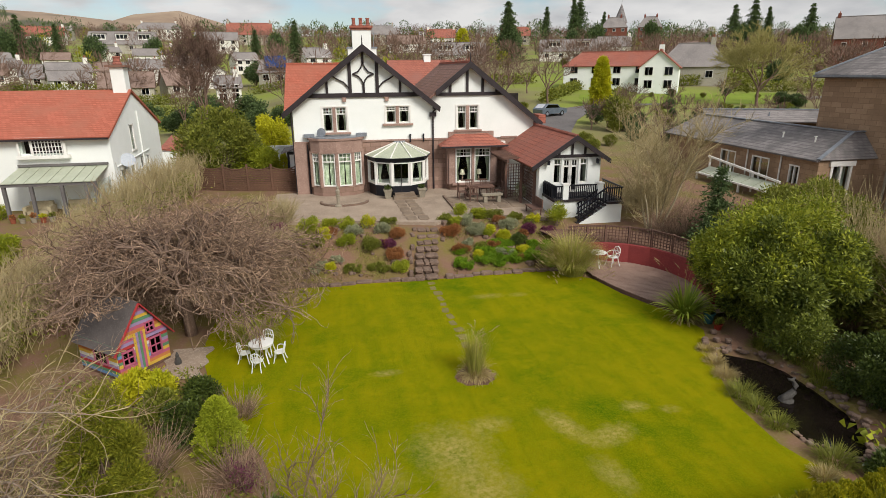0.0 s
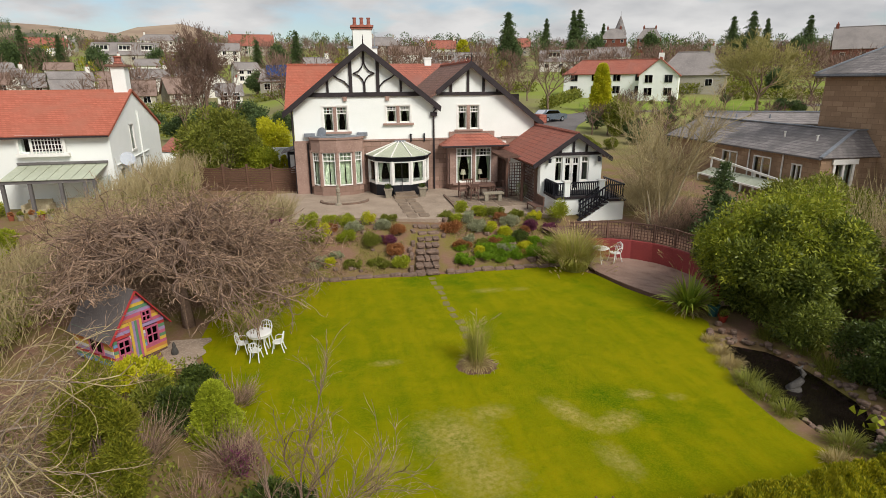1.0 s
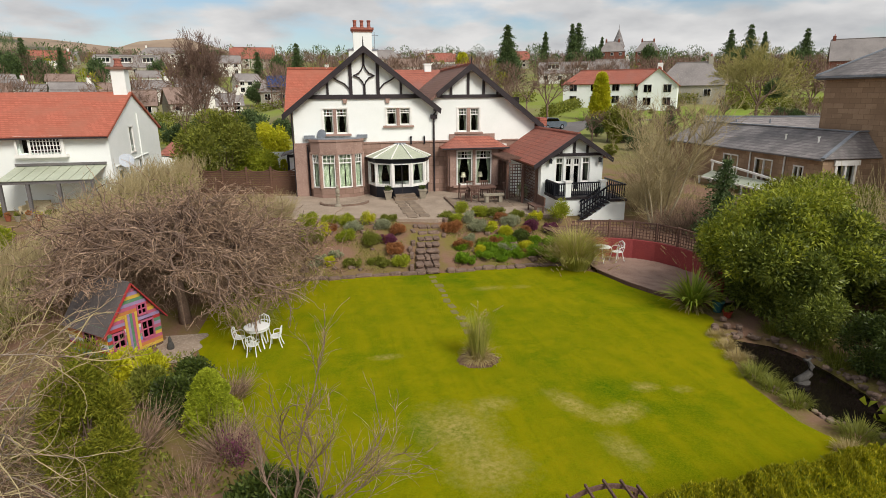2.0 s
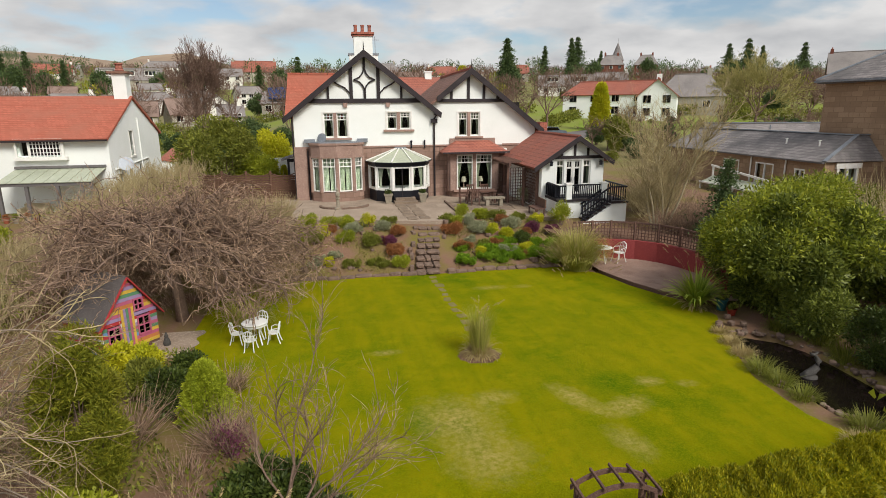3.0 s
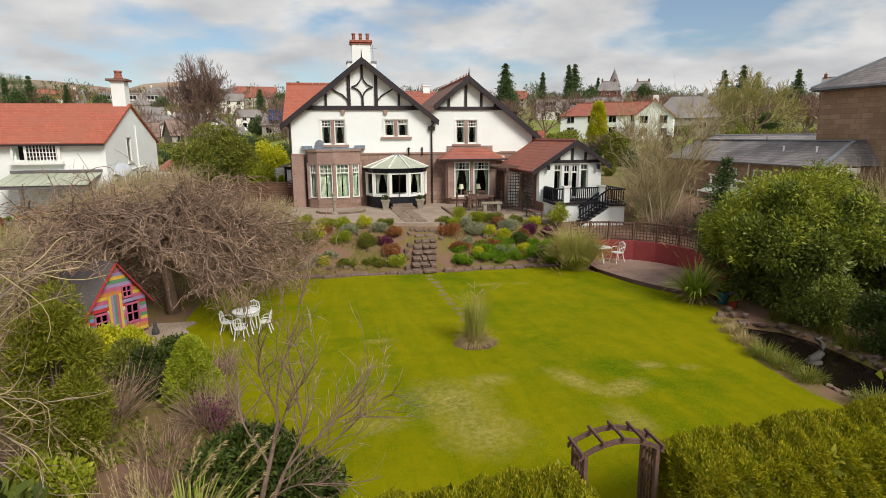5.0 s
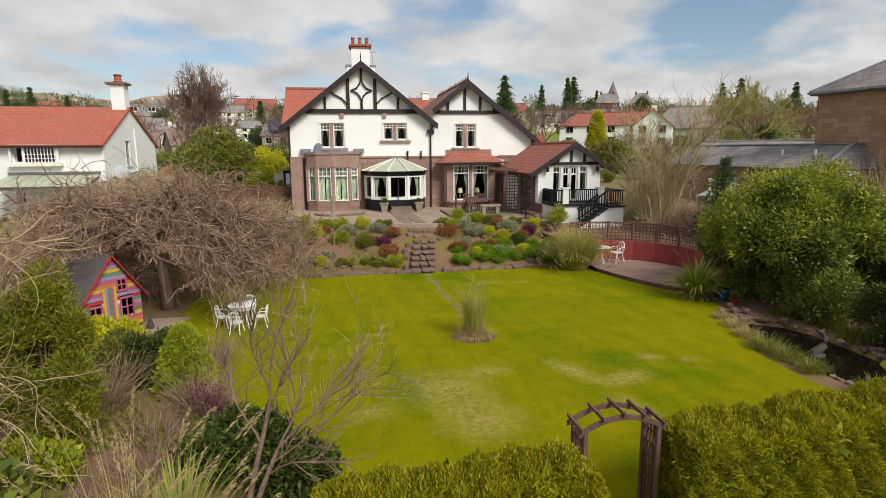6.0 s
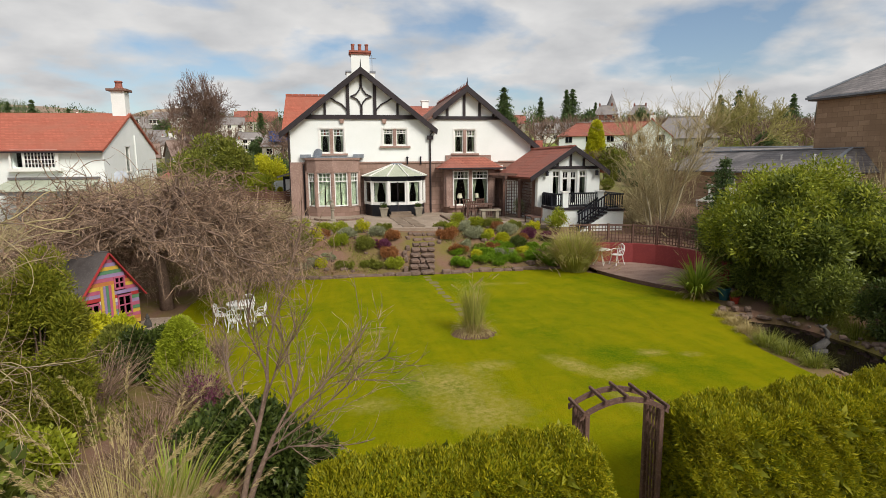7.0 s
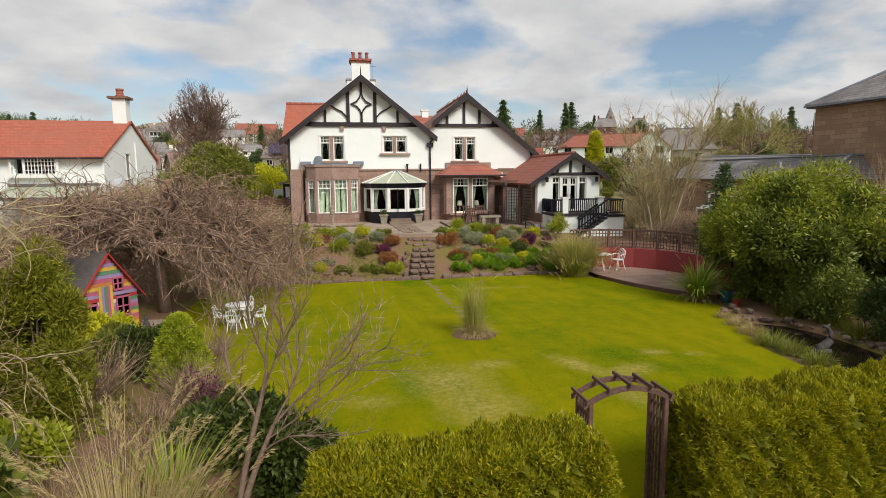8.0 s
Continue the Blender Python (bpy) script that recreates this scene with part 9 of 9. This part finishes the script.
for x, y, s, k in ((84, 290, 1.05, 0), (140, 345, 1.25, 1), (146, 350, 1.3, 0), (171, 370, 0.9, 1), (218, 305, 1.1, 0), (232, 308, 1.25, 0), (243, 310, 1.05, 1), (262, 300, 1.15, 0), (255, 250, 0.8, 1),
                   (-150, 250, 0.75, 0), (-138, 245, 0.85, 0), (-124, 248, 0.7, 1), (-112, 240, 0.75, 0), (-134, 260, 0.8, 1), (-98, 236, 0.6, 0), (-26, 205, 0.6, 0), (-14, 215, 0.7, 0), (6, 220, 0.6, 1), (190, 190, 0.7, 1), (-165, 262, 0.8, 0), (310, 280, 1.0, 0), (322, 275, 1.1, 1)):
    copy_thing((f1, f2)[k], pose(x, y, gz(x, y), 0, 0, x * 7) @ Matrix.Scale(s, 4))
column("golden_cypress", (37.0, 79.5, 3.6), 1.35, 6.6, LEAF_YELLOW, "golden-green cypress before the white house", 9000, (0.5, 0.16), 711)
column("golden_conifer", (55, 262, gz(55, 262)), 3.6, 9, LEAF_YELLOW, "bright yellow conifer in the town", 3000, (1.2, 0.4), 712)
hs = [(q[0], q[1], max(q[2], q[3]) * 0.62) for q in TOWN] + [(51.5, 101, 12), (56.5, 95, 7), (4, 42, 12), (-17, 40, 12), (34, 35, 14)]
rt = random.Random(77)
done = 0
while done < 95:
    y = 56 + 260 * rt.random() ** 1.25
    x = y * rt.uniform(-0.62, 1.0) + rt.uniform(-6, 6)
    if any(math.hypot(x - q[0], y - q[1]) < q[2] for q in hs) or (18 < x < 72 and 52 < y < 98) or (-7 < x < 14 and y < 60) or (x < -8 and y < 88):
        continue
    done += 1
    k = rt.random()
    if k < 0.66:
        copy_thing((b1, b2)[done % 2], pose(x, y, gz(x, y), 0, 0, rt.uniform(0, 360)) @ Matrix.Scale(rt.uniform(0.6, 0.95), 4))
    else:
        copy_thing((r1, r2)[done % 2], pose(x, y, gz(x, y), 0, 0, rt.uniform(0, 360)) @ Matrix.Scale(rt.uniform(0.45, 0.9), 4))
for x, y, s, k in ((31, 66, 0.4, 1), (36, 60, 0.55, 1), (29, 63, 0.5, 0), (39, 66, 0.35, 1), (22, 50, 0.5, 1), (44, 56, 0.5, 1), (24, 75, 0.45, 1), (46, 90, 0.3, 0), (50, 88.5, 0.3, 1), (53, 87.5, 0.32, 0), (58, 86.5, 0.32, 1), (63, 88, 0.35, 0), (66, 84, 0.3, 1), (70, 92, 0.4, 1), (16, 58, 0.4, 1), (18, 64, 0.45, 1)):
    copy_thing((r1, r2)[k], pose(x, y, gz(x, y), 0, 0, x * 31) @ Matrix.Diagonal((s, s, s * 0.75, 1)))
for x, y, s in ((-15.6, 69, 0.95), (-12.8, 71, 0.9), (-16.8, 67, 0.75), (-11.5, 64, 0.6)):
    copy_thing(b1, pose(x, y, gz(x, y), 0, 0, y * 53) @ Matrix.Diagonal((0.6 * s, 0.6 * s, s, 1)))
for x, y, s in ((-8.6, 57, 0.42), (-7.2, 61, 0.5), (-10.5, 60, 0.5), (-9.2, 66, 0.6), (-6.4, 68, 0.55), (-12, 56, 0.5), (-7.5, 75, 0.7), (-11.5, 78, 0.8), (-5, 84, 0.7), (-16, 82, 0.8), (-20, 76, 0.7), (-19, 90, 0.9), (-27, 88, 0.8), (-32, 92, 0.9)):
    copy_thing((r1, r2)[int(y) % 2], pose(x, y, gz(x, y) - 0.3, 0, 0, y * 71) @ Matrix.Diagonal((s, s, s * 0.8, 1)))
for x, y, s in ((112, 250, 2.2), (72, 240, 1.9), (150, 270, 2.4), (190, 260, 2.2), (-60, 215, 1.6), (-75, 205, 1.8), (-95, 215, 1.7), (-48, 225, 1.6), (205, 240, 2.2), (96, 235, 1.8), (-110, 225, 1.9), (-22, 230, 1.7), (12, 240, 1.6)):
    copy_thing(r1, pose(x, y, gz(x, y) - 0.5, 0, 0, x * 13) @ Matrix.Diagonal((s * 0.75, s * 0.75, s, 1)))
ru = random.Random(404)
put_ = 0
while put_ < 60:
    y = ru.uniform(45, 96)
    x = y * ru.uniform(0.4, 0.98)
    near_road = min(math.hypot(x - q[0], y - q[1]) for q in [(19, 52), (22, 60), (26, 68), (28, 71), (30, 74), (35, 77), (40, 80), (51, 82), (62, 84), (76, 84)])
    if near_road < 4.5 or (33 < x < 76 and 78 < y < 112) or (x > 27.5 and y < 48) or any(math.hypot(x - q[0], y - q[1]) < q[2] for q in hs):
        continue
    sc = ru.uniform(0.22, 0.5)
    if put_ % 3:
        copy_thing((r1, r2)[put_ % 2], pose(x, y, gz(x, y) - 0.2, 0, 0, ru.uniform(0, 360)) @ Matrix.Diagonal((sc, sc, sc * 0.8, 1)))
    else:
        copy_thing(b2, pose(x, y, gz(x, y), 0, 0, ru.uniform(0, 360)) @ Matrix.Scale(sc * 1.3, 4))
    put_ += 1
for x, y, s in ((20, 72, 0.85), (16, 78, 0.9), (24, 90, 0.9), (32, 98, 0.8), (33, 55, 0.6), (41, 50, 0.6), (28, 47, 0.5)):
    copy_thing(b2, pose(x, y, gz(x, y), 0, 0, x * 31) @ Matrix.Scale(s, 4))


# ---- the far woods, too many to count ----
def woods(name, label, m, n, seed, y0, y1, hmin, hmax, per, lo=-0.95, hi=1.35, leafy=False):
    rg = np.random.default_rng(seed)
    y = y0 + (y1 - y0) * rg.uniform(0, 1, n)
    x = y * rg.uniform(lo, hi, n)
    keep = np.ones(n, bool)
    for q in hs:
        keep &= np.hypot(x - q[0], y - q[1]) > q[2]
    x, y = x[keep], y[keep]
    n = len(x)
    h = rg.uniform(hmin, hmax, n)
    z = ground_z(x, y)
    nbm = NB()
    base = np.stack([x, y, z - 0.5], 1)
    frusta(nbm, base, base + np.stack([np.zeros(n), np.zeros(n), h * 0.7], 1), h * 0.018, h * 0.008, 4)
    u = unit(rg, n * per)
    hh = np.repeat(h, per)
    c = np.repeat(base, per, 0) + np.stack([np.zeros(n * per), np.zeros(n * per), hh * 0.6], 1)
    P = c + u * np.stack([hh * 0.3, hh * 0.3, hh * 0.38], 1) * rg.uniform(0.3, 1, (n * per, 1)) ** 0.5
    leaves(nbm, P, u + np.array([0, 0, 0.7]) + unit(rg, n * per) * 0.5, 1.1 if leafy else 1.5, 0.45 if leafy else 0.12, rg)
    solo(name, nbm, m, label, "wood", kind="stuff")


woods("far_bare_wood", "brown leafless woods along the far slope", BROWN_HAZE, 1300, 1, 250, 560, 6, 10, 150)
woods("near_bare_wood", "brown leafless trees between the town houses", BROWN_HAZE, 330, 2, 105, 260, 6, 10, 240)
woods("far_evergreen_wood", "dark green conifers along the far slope", LEAF_CONIFER, 170, 3, 240, 540, 8, 15, 140, leafy=True)
woods("far_olive_wood", "olive green trees on the far slope", LEAF_THUJA, 140, 4, 130, 520, 5, 9, 120, leafy=True)
woods("hill_plantation", "dark plantation on the hillside", LEAF_CONIFER, 500, 5, 1300, 1440, 14, 20, 30, -0.62, -0.475, True)
# garden hedges of the town
rh = np.random.default_rng(6)
hb = NB()
for x0, y0, x1, y1, h in ((38, 74, 46, 92, 1.2), (30, 84, 44, 104, 1.5), (68, 96, 92, 92, 1.8), (60, 105, 90, 112, 2.0), (-40, 96, -20, 98, 1.8), (-60, 114, -30, 116, 1.6), (-90, 146, -40, 138, 1.8), (8, 74, 16, 100, 2.0), (-24, 82, -16, 84, 1.8), (20, 110, 40, 118, 2), (-18, 128, 4, 130, 1.6), (60, 120, 100, 130, 2), (90, 160, 130, 150, 2)):
    L = math.hypot(x1 - x0, y1 - y0)
    n = int(L * 90)
    k = rh.uniform(0, 1, n)
    X, Y = x0 + (x1 - x0) * k + rh.normal(size=n) * 0.5, y0 + (y1 - y0) * k + rh.normal(size=n) * 0.5
    P = np.stack([X, Y, ground_z(X, Y) + rh.uniform(0, h, n)], 1)
    leaves(hb, P, unit(rh, n) + [0, 0, 0.5], 0.5, 0.22, rh)
solo("town_hedges", hb, LEAF_OLIVE, "clipped and rough hedges round the town gardens", "hedge", kind="stuff")
